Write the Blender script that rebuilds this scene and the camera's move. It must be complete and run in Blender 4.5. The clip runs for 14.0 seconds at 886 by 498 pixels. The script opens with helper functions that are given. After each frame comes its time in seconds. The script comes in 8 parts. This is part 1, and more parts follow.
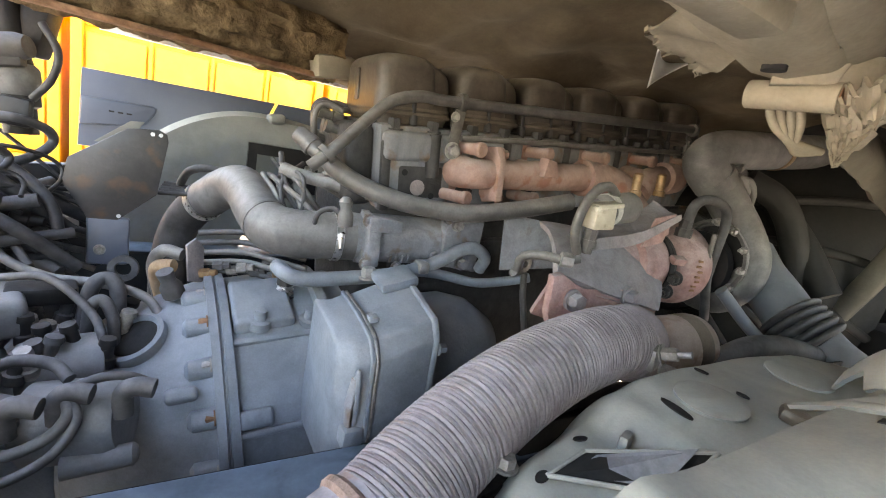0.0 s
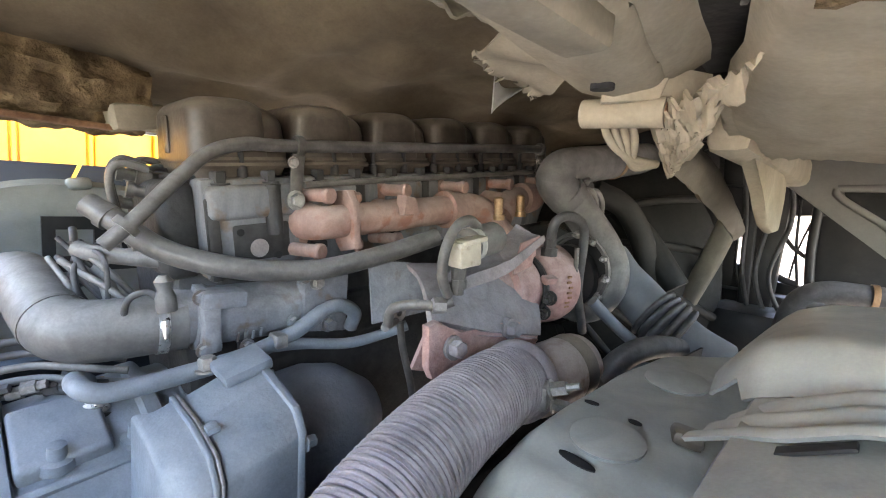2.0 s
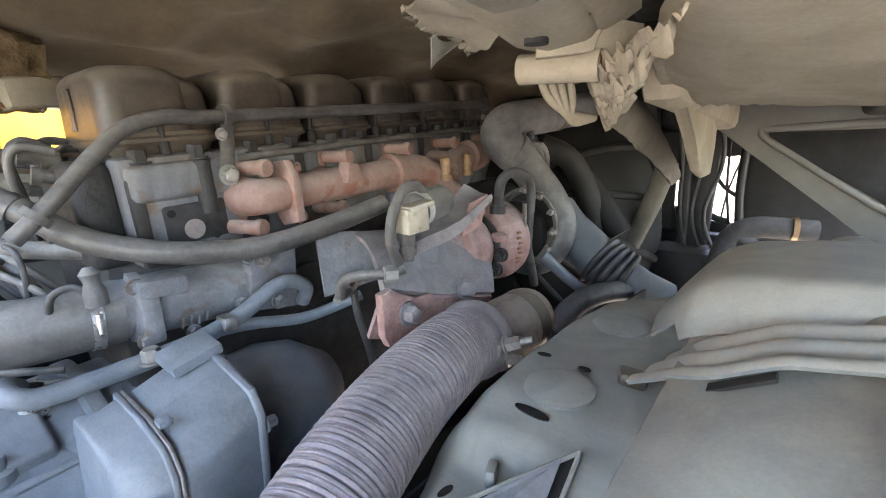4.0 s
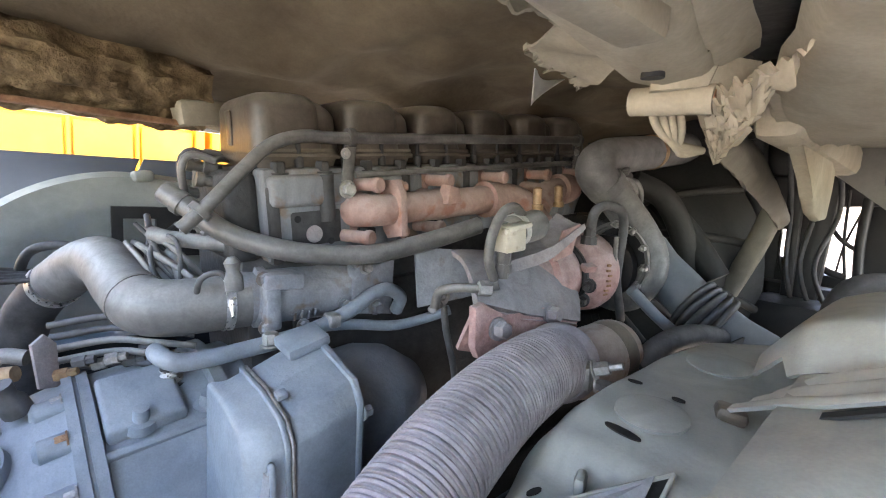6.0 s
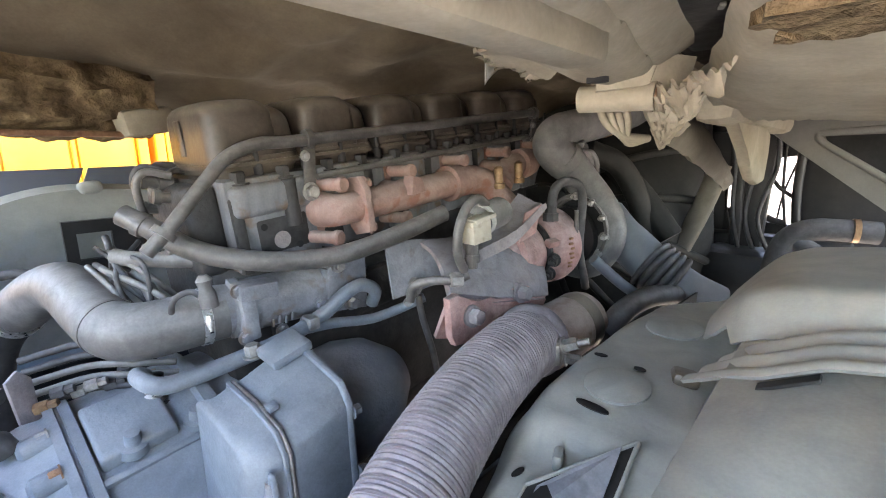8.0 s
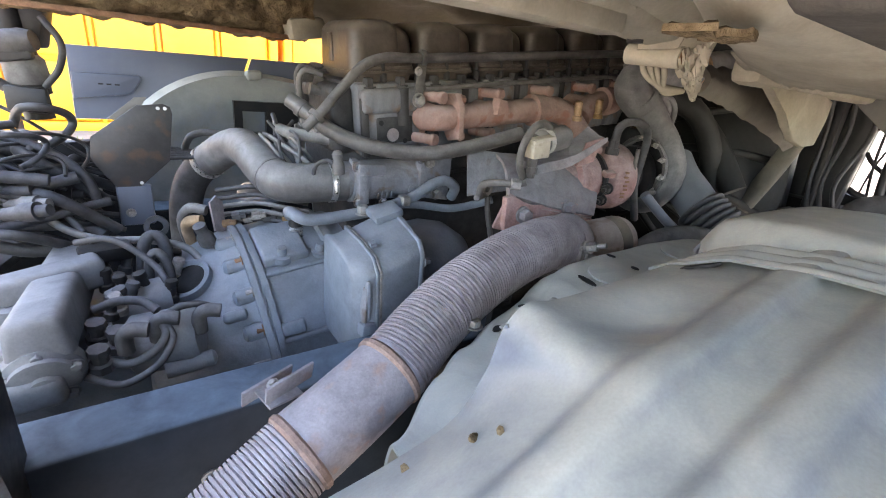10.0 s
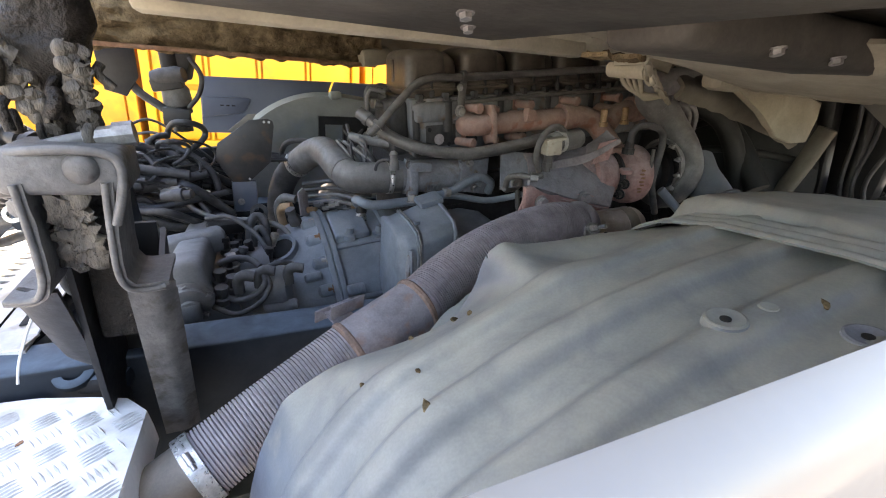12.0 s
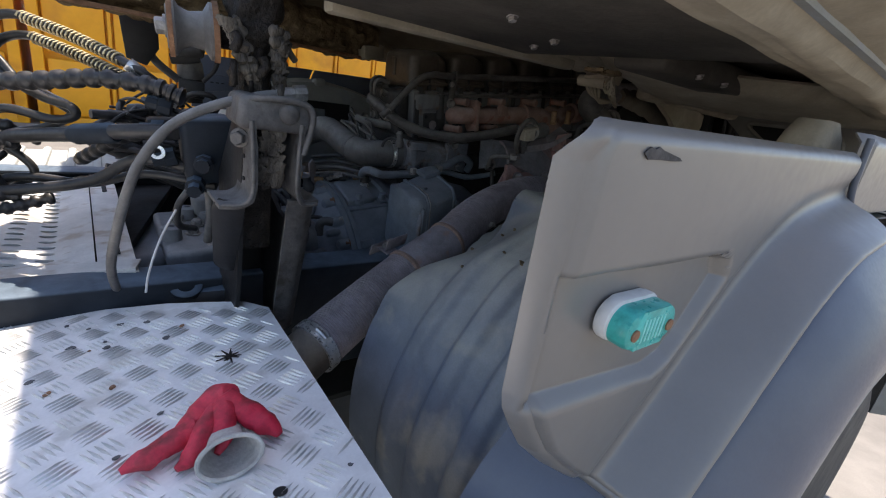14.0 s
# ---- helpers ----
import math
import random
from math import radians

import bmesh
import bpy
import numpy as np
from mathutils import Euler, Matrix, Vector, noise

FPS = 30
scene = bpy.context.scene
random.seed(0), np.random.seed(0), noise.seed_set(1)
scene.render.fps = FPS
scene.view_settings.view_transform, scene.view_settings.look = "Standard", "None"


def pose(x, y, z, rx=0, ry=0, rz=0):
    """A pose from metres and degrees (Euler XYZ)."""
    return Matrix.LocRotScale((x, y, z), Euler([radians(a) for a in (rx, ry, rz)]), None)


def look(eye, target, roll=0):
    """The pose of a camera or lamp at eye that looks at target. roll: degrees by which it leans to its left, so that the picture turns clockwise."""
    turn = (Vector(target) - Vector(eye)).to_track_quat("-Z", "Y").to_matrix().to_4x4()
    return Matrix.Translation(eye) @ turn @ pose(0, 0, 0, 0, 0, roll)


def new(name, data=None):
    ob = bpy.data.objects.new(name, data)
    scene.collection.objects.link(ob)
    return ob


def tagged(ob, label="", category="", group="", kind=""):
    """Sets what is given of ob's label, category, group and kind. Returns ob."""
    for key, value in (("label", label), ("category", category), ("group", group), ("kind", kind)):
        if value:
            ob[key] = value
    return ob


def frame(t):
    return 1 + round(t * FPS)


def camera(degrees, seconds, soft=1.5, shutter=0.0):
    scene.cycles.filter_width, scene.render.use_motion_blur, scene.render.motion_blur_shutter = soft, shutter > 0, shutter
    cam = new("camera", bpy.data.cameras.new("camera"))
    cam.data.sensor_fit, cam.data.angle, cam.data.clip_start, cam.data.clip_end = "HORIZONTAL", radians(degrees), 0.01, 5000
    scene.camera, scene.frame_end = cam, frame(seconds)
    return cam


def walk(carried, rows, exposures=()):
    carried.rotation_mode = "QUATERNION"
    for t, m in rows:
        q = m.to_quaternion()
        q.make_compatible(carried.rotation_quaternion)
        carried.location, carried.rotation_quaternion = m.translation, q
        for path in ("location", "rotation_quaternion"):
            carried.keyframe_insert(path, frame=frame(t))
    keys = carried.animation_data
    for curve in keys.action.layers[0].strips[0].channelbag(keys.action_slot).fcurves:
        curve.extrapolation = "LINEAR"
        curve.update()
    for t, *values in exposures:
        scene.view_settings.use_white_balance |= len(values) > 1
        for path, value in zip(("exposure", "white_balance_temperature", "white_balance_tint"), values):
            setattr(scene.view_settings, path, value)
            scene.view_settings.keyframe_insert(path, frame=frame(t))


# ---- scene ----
cam = camera(89.4, 14.0, soft=1.1)
PATH = [
    (0, (0.2047, 0.3942, 1.3767), (1.2504, 2.0442, 0.9450), 11.11),
    (0.5, (0.2968, 0.4550, 1.3620), (1.6781, 1.8700, 1.0601), 9.86),
    (1, (0.2931, 0.4570, 1.3525), (1.6871, 1.8635, 1.0772), 9.92),
    (1.5, (0.2715, 0.4481, 1.3788), (1.6815, 1.8423, 1.1184), 7.99),
    (2, (0.2858, 0.4434, 1.3994), (1.7242, 1.8136, 1.1655), 4.12),
    (2.5, (0.2902, 0.4453, 1.4018), (1.7809, 1.7524, 1.1363), 1.91),
    (3, (0.2995, 0.4481, 1.4097), (1.8284, 1.6915, 1.0661), 1.62),
    (3.2, (0.3001, 0.4438, 1.4128), (1.8397, 1.6741, 1.0736), 1.19),
    (5.3, (0.2718, 0.4408, 1.3981), (1.7432, 1.6692, 0.8293), -1.57),
    (5.5, (0.2611, 0.4302, 1.4144), (1.6503, 1.7946, 0.9588), -0.41),
    (6, (0.2431, 0.4379, 1.3874), (1.5911, 1.8916, 1.1225), 4.01),
    (6.5, (0.2388, 0.4411, 1.3658), (1.6013, 1.8962, 1.2058), 7.76),
    (7, (0.2487, 0.4447, 1.3898), (1.6877, 1.8086, 1.1239), 6.23),
    (7.2, (0.2293, 0.4415, 1.4091), (1.7366, 1.7194, 1.0997), 1.27),
    (9.3, (0.2339, 0.4258, 1.4451), (1.5881, 1.7715, 0.8489), 0.03),
    (9.5, (0.2336, 0.4125, 1.4454), (1.5347, 1.8040, 0.8348), 1.15),
    (10, (0.0998, 0.2282, 1.4421), (1.2009, 1.7275, 0.7070), 6.39),
    (10.5, (0.0987, 0.1655, 1.4355), (1.0804, 1.7402, 0.6899), 5.54),
    (11, (0.1349, 0.0941, 1.4589), (1.1861, 1.6332, 0.7340), 4.24),
    (11.5, (0.1445, 0.0162, 1.4307), (1.1445, 1.5954, 0.7199), 5.69),
    (12, (0.0580, -0.0182, 1.4505), (0.8913, 1.6580, 0.7490), 4.41),
    (12.5, (-0.0850, -0.1267, 1.4743), (0.6098, 1.5732, 0.6838), 3.69),
    (13, (-0.2151, -0.1952, 1.4353), (0.4886, 1.4838, 0.6070), 2.65),
    (13.5, (-0.3480, -0.2298, 1.4083), (0.6404, 1.3297, 0.6386), 7.96),
    (14, (-0.3214, -0.1613, 1.4031), (0.8659, 1.3124, 0.7543), 9.28),
]
EXPOSURES = [(0, 4.44, 9000, 16), (1, 4.62, 8400, 16), (3, 4.55, 7700, 16), (9.5, 4.59, 7750, 17), (10, 4.24, 7900, 18), (10.5, 3.71, 8050, 17), (11, 3.74, 8150, 17), (11.5, 3.6, 8250, 17), (12, 3.28, 8250, 17), (12.5, 1.91, 8050, 19), (13, 1.12, 7750, 18), (14, 1.02, 7250, 16)]
walk(cam, [(t, look(eye, target, roll)) for t, eye, target, roll in PATH], exposures=EXPOSURES)

# ---- world, sun ----
world = bpy.data.worlds.new("sky")
world.use_nodes = True
scene.world = world
SUN_FROM = Vector((0.25, 0.25, 0.93)).normalized()
_w = world.node_tree
_sky = _w.nodes.new("ShaderNodeTexSky")
_sky.sky_type, _sky.sun_disc = "NISHITA", False
_sky.sun_elevation = math.asin(SUN_FROM.z)
_sky.sun_rotation = math.atan2(SUN_FROM.x, SUN_FROM.y)
_w.links.new(_sky.outputs[0], _w.nodes["Background"].inputs[0])
_w.nodes["Background"].inputs[1].default_value = 0.15
sun = new("sun", bpy.data.lights.new("sun", "SUN"))
sun.data.energy, sun.data.angle, sun.data.color = 5.0, radians(0.5), (1.0, 0.96, 0.9)
sun.matrix_world = look(SUN_FROM * 20, (0, 0, 0))


# ---- materials ----
def material(name, c1, c2, rough=0.7, metal=0.0, scale=9.0, fine=90.0, bump=0.25, dust=None, dust_amount=0.6, spec=0.4, stretch=(1, 1, 1), rust=None, grain_amount=0.45, lie=(-0.15, 0.9), bare=0.45):
    """Two-scale noise between two colours, fine grain relief, dust that lies on faces turned upwards; on M_RAIL this
    layer is painted shine.
    """
    m = bpy.data.materials.new(name)
    m.use_nodes = True
    nt = m.node_tree
    N, L = nt.nodes, nt.links
    b = N["Principled BSDF"]
    b.inputs["Metallic"].default_value = metal
    b.inputs["Specular IOR Level"].default_value = spec
    tc = N.new("ShaderNodeTexCoord")
    mp = N.new("ShaderNodeMapping")
    mp.inputs["Scale"].default_value = stretch
    L.new(tc.outputs["Object"], mp.inputs[0])
    n1 = N.new("ShaderNodeTexNoise")
    n1.inputs["Scale"].default_value, n1.inputs["Detail"].default_value = scale, 6
    n1.inputs["Roughness"].default_value = 0.65
    n2 = N.new("ShaderNodeTexNoise")
    n2.inputs["Scale"].default_value, n2.inputs["Detail"].default_value = fine, 4
    L.new(mp.outputs[0], n1.inputs["Vector"])
    L.new(mp.outputs[0], n2.inputs["Vector"])
    ramp = N.new("ShaderNodeMapRange")
    ramp.inputs["From Min"].default_value, ramp.inputs["From Max"].default_value = 0.35, 0.68
    L.new(n1.outputs["Fac"], ramp.inputs["Value"])
    mix = N.new("ShaderNodeMix")
    mix.data_type = "RGBA"
    mix.inputs["A"].default_value, mix.inputs["B"].default_value = (*c1, 1), (*c2, 1)
    L.new(ramp.outputs[0], mix.inputs["Factor"])
    out = mix.outputs["Result"]
    grain = N.new("ShaderNodeMix")
    grain.data_type, grain.blend_type = "RGBA", "MULTIPLY"
    grain.inputs["Factor"].default_value = grain_amount
    gr = N.new("ShaderNodeMapRange")
    gr.inputs["From Min"].default_value, gr.inputs["From Max"].default_value = 0.3, 0.7
    gr.inputs["To Min"].default_value, gr.inputs["To Max"].default_value = 0.84, 1.12
    L.new(n2.outputs["Fac"], gr.inputs["Value"])
    L.new(out, grain.inputs["A"])
    L.new(gr.outputs[0], grain.inputs["B"])
    out = grain.outputs["Result"]
    n4 = N.new("ShaderNodeTexNoise")
    n4.inputs["Scale"].default_value, n4.inputs["Detail"].default_value = max(240.0, fine * 2.6), 3
    L.new(tc.outputs["Object"], n4.inputs["Vector"])
    g4 = N.new("ShaderNodeMapRange")
    g4.inputs["From Min"].default_value, g4.inputs["From Max"].default_value = 0.32, 0.68
    g4.inputs["To Min"].default_value, g4.inputs["To Max"].default_value = 1 - 0.18 * grain_amount, 1 + 0.14 * grain_amount
    L.new(n4.outputs["Fac"], g4.inputs["Value"])
    speck = N.new("ShaderNodeMix")
    speck.data_type, speck.blend_type = "RGBA", "MULTIPLY"
    speck.inputs["Factor"].default_value = 1.0
    n5 = N.new("ShaderNodeTexNoise")
    n5.inputs["Scale"].default_value, n5.inputs["Detail"].default_value = scale * 2.6, 6
    n5.inputs["Roughness"].default_value = 0.58
    n5.inputs["Distortion"].default_value = 0.6
    L.new(mp.outputs[0], n5.inputs["Vector"])
    g5 = N.new("ShaderNodeMapRange")
    g5.inputs["From Min"].default_value, g5.inputs["From Max"].default_value = 0.36, 0.64
    g5.inputs["To Min"].default_value, g5.inputs["To Max"].default_value = 1 - 0.50 * grain_amount, 1 + 0.25 * grain_amount
    L.new(n5.outputs["Fac"], g5.inputs["Value"])
    blot = N.new("ShaderNodeMix")
    blot.data_type, blot.blend_type = "RGBA", "MULTIPLY"
    blot.inputs["Factor"].default_value = 1.0
    L.new(out, blot.inputs["A"])
    L.new(g5.outputs[0], blot.inputs["B"])
    out = blot.outputs["Result"]
    if rust:
        n3 = N.new("ShaderNodeTexNoise")
        n3.inputs["Scale"].default_value, n3.inputs["Detail"].default_value = scale * 2.3, 5
        L.new(tc.outputs["Object"], n3.inputs["Vector"])
        r3 = N.new("ShaderNodeMapRange")
        r3.inputs["From Min"].default_value, r3.inputs["From Max"].default_value = 0.55, 0.66
        L.new(n3.outputs["Fac"], r3.inputs["Value"])
        mr = N.new("ShaderNodeMix")
        mr.data_type = "RGBA"
        mr.inputs["B"].default_value = (*rust, 1)
        L.new(r3.outputs[0], mr.inputs["Factor"])
        L.new(out, mr.inputs["A"])
        out = mr.outputs["Result"]
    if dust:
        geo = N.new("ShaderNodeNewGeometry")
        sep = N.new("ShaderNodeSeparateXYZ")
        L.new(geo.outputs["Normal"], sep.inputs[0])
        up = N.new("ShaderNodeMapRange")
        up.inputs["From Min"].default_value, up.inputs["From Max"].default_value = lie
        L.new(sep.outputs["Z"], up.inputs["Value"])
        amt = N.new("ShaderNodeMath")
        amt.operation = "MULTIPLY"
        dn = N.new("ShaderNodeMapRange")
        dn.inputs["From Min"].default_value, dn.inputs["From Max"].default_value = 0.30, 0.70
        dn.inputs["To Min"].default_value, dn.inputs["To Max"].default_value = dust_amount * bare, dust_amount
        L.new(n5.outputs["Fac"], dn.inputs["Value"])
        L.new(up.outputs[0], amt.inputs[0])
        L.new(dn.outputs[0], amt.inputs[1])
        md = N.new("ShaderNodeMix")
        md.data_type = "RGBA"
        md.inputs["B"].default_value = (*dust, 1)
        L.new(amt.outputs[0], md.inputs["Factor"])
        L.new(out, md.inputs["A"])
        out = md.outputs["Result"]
    L.new(out, speck.inputs["A"])
    L.new(g4.outputs[0], speck.inputs["B"])
    L.new(speck.outputs["Result"], b.inputs["Base Color"])
    rr = N.new("ShaderNodeMapRange")
    rr.inputs["To Min"].default_value, rr.inputs["To Max"].default_value = max(0.05, rough - 0.12), min(1.0, rough + 0.12)
    L.new(n2.outputs["Fac"], rr.inputs["Value"])
    L.new(rr.outputs[0], b.inputs["Roughness"])
    if bump:
        add = N.new("ShaderNodeMath")
        add.operation = "MULTIPLY_ADD"
        add.inputs[1].default_value = 3.0
        L.new(n1.outputs["Fac"], add.inputs[0])
        L.new(n2.outputs["Fac"], add.inputs[2])
        bp = N.new("ShaderNodeBump")
        bp.inputs["Strength"].default_value, bp.inputs["Distance"].default_value = bump, 0.004
        L.new(add.outputs[0], bp.inputs["Height"])
        L.new(bp.outputs["Normal"], b.inputs["Normal"])
    return m


M_CAST = material("grey_cast_housing", (0.155, 0.183, 0.215), (0.21, 0.24, 0.272), 0.52, 0, 7, 160, 0.2, (0.31, 0.32, 0.33), 0.55, grain_amount=0.35, lie=(0.15, 0.95))
M_DUCT = material("dusty_cast_duct", (0.16, 0.17, 0.195), (0.25, 0.26, 0.28), 0.65, 0, 11, 130, 0.4, (0.40, 0.39, 0.38), 0.8, rust=(0.15, 0.12, 0.105), grain_amount=0.4, lie=(0.1, 0.95))
M_WELD = material("rusty_weld", (0.24, 0.16, 0.13), (0.33, 0.23, 0.19), 0.8, 0, 30, 150, 0.4)
M_ENGINE = material("dark_engine_iron", (0.014, 0.0135, 0.014), (0.045, 0.044, 0.045), 0.6, 0, 14, 120, 0.3, (0.13, 0.125, 0.12), 0.5, grain_amount=0.3)
M_COVER = material("dusty_brown_cover", (0.048, 0.039, 0.031), (0.115, 0.095, 0.075), 0.42, 0, 9, 140, 0.12, (0.33, 0.285, 0.23), 0.75, grain_amount=0.4, lie=(0.1, 0.95))
M_HEAD = material("streaked_grey_head", (0.11, 0.118, 0.132), (0.215, 0.22, 0.232), 0.55, 0, 11, 120, 0.2, (0.30, 0.285, 0.265), 0.55, rust=(0.14, 0.10, 0.075), stretch=(1, 1, 0.22), grain_amount=0.4)
M_MANIFOLD = material("rusty_pink_iron", (0.28, 0.16, 0.13), (0.35, 0.235, 0.20), 0.8, 0, 14, 150, 0.25, (0.40, 0.335, 0.315), 0.7, rust=(0.27, 0.125, 0.09), grain_amount=0.3)
M_PLATE = material("brown_stained_plate", (0.028, 0.027, 0.028), (0.06, 0.056, 0.054), 0.38, 0, 9, 120, 0.08, rust=(0.085, 0.055, 0.036), spec=0.5, grain_amount=0.3)
M_INTAKE = material("blue_grey_pipe_paint", (0.105, 0.122, 0.14), (0.15, 0.165, 0.18), 0.5, 0, 7, 120, 0.1, (0.25, 0.26, 0.26), 0.5, grain_amount=0.2)
M_GREYCAST = material("dusty_grey_valve_casting", (0.125, 0.132, 0.142), (0.20, 0.208, 0.218), 0.6, 0, 10, 130, 0.2, (0.31, 0.315, 0.32), 0.6, grain_amount=0.3, lie=(0.1, 0.95))
M_TURBO = material("rusty_turbo_iron", (0.33, 0.17, 0.15), (0.42, 0.28, 0.26), 0.85, 0, 18, 150, 0.4, (0.40, 0.37, 0.37), 0.7)
M_CASTPINK = material("dusty_exhaust_casting", (0.20, 0.185, 0.19), (0.31, 0.255, 0.25), 0.85, 0, 12, 150, 0.35, (0.31, 0.31, 0.33), 0.8)
M_NECK = material("dusty_rust_pink_pipe", (0.38, 0.28, 0.235), (0.48, 0.39, 0.34), 0.8, 0, 14, 150, 0.25, (0.42, 0.38, 0.35), 0.7, rust=(0.24, 0.13, 0.09), grain_amount=0.35)
M_CREAM = material("cream_plastic", (0.36, 0.32, 0.25), (0.46, 0.42, 0.34), 0.6, 0, 20, 120, 0.1, rust=(0.22, 0.18, 0.13), grain_amount=0.2)
M_HOSE = material("metal_flex_hose", (0.26, 0.225, 0.235), (0.36, 0.32, 0.34), 0.7, 0.15, 10, 120, 0.25, (0.36, 0.34, 0.36), 0.4)
M_PIPE = material("purple_grey_pipe", (0.22, 0.20, 0.22), (0.32, 0.29, 0.31), 0.7, 0.1, 12, 120, 0.2, (0.34, 0.32, 0.33), 0.4, rust=(0.30, 0.19, 0.16))
M_RUBBER = material("dusty_black_rubber", (0.03, 0.03, 0.032), (0.075, 0.074, 0.075), 0.65, 0, 14, 90, 0.12, (0.22, 0.22, 0.23), 0.5)
M_HOSEGREY = material("dusty_grey_rubber_hose", (0.08, 0.079, 0.078), (0.145, 0.142, 0.138), 0.5, 0, 12, 110, 0.12, (0.36, 0.35, 0.335), 0.85, lie=(0.0, 0.95))
M_TUBE = material("dusty_steel_tube", (0.075, 0.071, 0.068), (0.14, 0.132, 0.125), 0.42, 0.15, 14, 120, 0.1, (0.30, 0.29, 0.28), 0.75, lie=(0.05, 0.95))
M_WIRE = material("black_cable", (0.02, 0.02, 0.022), (0.06, 0.06, 0.062), 0.55, 0, 18, 90, 0.1, (0.22, 0.22, 0.23), 0.35)
M_BLACK = material("black_painted_steel", (0.008, 0.008, 0.009), (0.022, 0.021, 0.021), 0.5, 0, 9, 80, 0.15, (0.12, 0.115, 0.11), 0.3, lie=(0.3, 0.97))
M_GREASE = material("old_grease", (0.008, 0.007, 0.006), (0.028, 0.022, 0.018), 0.5, 0, 30, 60, 0.8, spec=0.25)
# Sides hold the shade as near-black; top faces hold the blue sky shine.
M_RAIL = material("blue_grey_paint_lit_on_top", (0.010, 0.014, 0.020), (0.022, 0.030, 0.040), 0.58, 0, 6, 70, 0.1, (0.15, 0.205, 0.26), 0.85, spec=0.2, grain_amount=0.25, lie=(0.45, 0.95))
M_MUD = material("dusty_plastic_mudguard", (0.105, 0.128, 0.165), (0.15, 0.175, 0.21), 0.48, 0, 4.5, 130, 0.06, (0.46, 0.45, 0.38), 1.0, rust=(0.24, 0.24, 0.225), grain_amount=0.3, lie=(0.35, 0.96), bare=0.45)
M_MUDBARE = material("bare_blue_plastic", (0.20, 0.21, 0.24), (0.30, 0.305, 0.32), 0.5, 0, 12, 130, 0.1)
M_MUDPLAIN = material("pale_dusty_plastic", (0.21, 0.225, 0.22), (0.28, 0.29, 0.275), 0.62, 0, 6, 150, 0.08, (0.47, 0.47, 0.42), 0.85, rust=(0.23, 0.25, 0.265), grain_amount=0.2)
M_FENDER = material("silver_grey_paint", (0.205, 0.198, 0.19), (0.235, 0.228, 0.218), 0.34, 0.25, 2.5, 60, 0.0, grain_amount=0.06)
M_ARCH = material("grey_blue_plastic_arch", (0.085, 0.10, 0.135), (0.12, 0.14, 0.175), 0.34, 0.0, 3, 160, 0.03, grain_amount=0.1)
M_ALU = material("worn_aluminium", (0.84, 0.84, 0.83), (0.92, 0.92, 0.91), 0.42, 0.1, 7, 90, 0.06, rust=(0.66, 0.65, 0.62), grain_amount=0.15)
M_POST = material("dusty_grey_bracket_steel", (0.055, 0.054, 0.056), (0.125, 0.12, 0.116), 0.55, 0, 16, 120, 0.25, (0.23, 0.22, 0.205), 0.6, rust=(0.04, 0.034, 0.029))
M_CRUST = material("dried_grease_crust", (0.010, 0.008, 0.007), (0.17, 0.148, 0.12), 0.6, 0, 20, 80, 0.8, stretch=(1, 1, 0.4))
M_WALK = material("sunlit_catwalk_aluminium", (0.56, 0.545, 0.51), (0.70, 0.68, 0.64), 0.5, 0.15, 7, 90, 0.08, rust=(0.42, 0.36, 0.29), grain_amount=0.2)
M_CHIP = material("bare_dark_chip", (0.035, 0.033, 0.034), (0.075, 0.07, 0.07), 0.7, 0, 30, 150, 0.3)
M_LINE = material("black_air_line", (0.012, 0.012, 0.013), (0.035, 0.034, 0.034), 0.38, 0, 18, 90, 0.1, (0.12, 0.115, 0.11), 0.3)
M_BARS = material("polished_tread_aluminium", (0.62, 0.62, 0.61), (0.80, 0.80, 0.78), 0.34, 0.6, 14, 90, 0.06, grain_amount=0.25)
M_GOLD = material("brassy_spring_wire", (0.62, 0.50, 0.28), (0.78, 0.66, 0.42), 0.35, 0.5, 20, 120, 0.05)
M_BRIGHT = material("bright_clamp_steel", (0.55, 0.55, 0.54), (0.72, 0.71, 0.69), 0.3, 0.8, 20, 150, 0.05)
M_BOLT = material("zinc_bolt", (0.26, 0.25, 0.24), (0.40, 0.38, 0.36), 0.5, 0.6, 30, 150, 0.1)
M_COPPER = material("bronze_stud", (0.35, 0.22, 0.12), (0.48, 0.32, 0.2), 0.45, 0.7, 25, 120, 0.1)
M_FABRIC = material("brown_heat_fabric", (0.105, 0.083, 0.055), (0.19, 0.155, 0.105), 0.9, 0, 4, 60, 0.35, spec=0.15, grain_amount=0.22)
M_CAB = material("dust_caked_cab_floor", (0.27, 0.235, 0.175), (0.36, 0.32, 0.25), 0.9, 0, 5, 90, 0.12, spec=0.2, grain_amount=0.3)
M_STIFF = material("dusty_grey_panel", (0.16, 0.155, 0.14), (0.22, 0.215, 0.195), 0.6, 0, 4, 110, 0.08, (0.22, 0.21, 0.19), 0.6, grain_amount=0.2)
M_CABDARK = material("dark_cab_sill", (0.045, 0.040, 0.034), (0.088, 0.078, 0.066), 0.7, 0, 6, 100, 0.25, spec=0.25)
M_STRUT = material("dark_dusty_strut", (0.085, 0.075, 0.06), (0.14, 0.125, 0.10), 0.75, 0, 6, 100, 0.2, spec=0.25, grain_amount=0.25)
M_INSUL = material("ragged_brown_insulation", (0.10, 0.07, 0.04), (0.26, 0.19, 0.11), 0.95, 0, 22, 45, 1.2, spec=0.1)
M_CABPAINT = material("grey_cab_paint", (0.4, 0.4, 0.4), (0.46, 0.46, 0.46), 0.35, 0.2, 3, 120, 0.03)
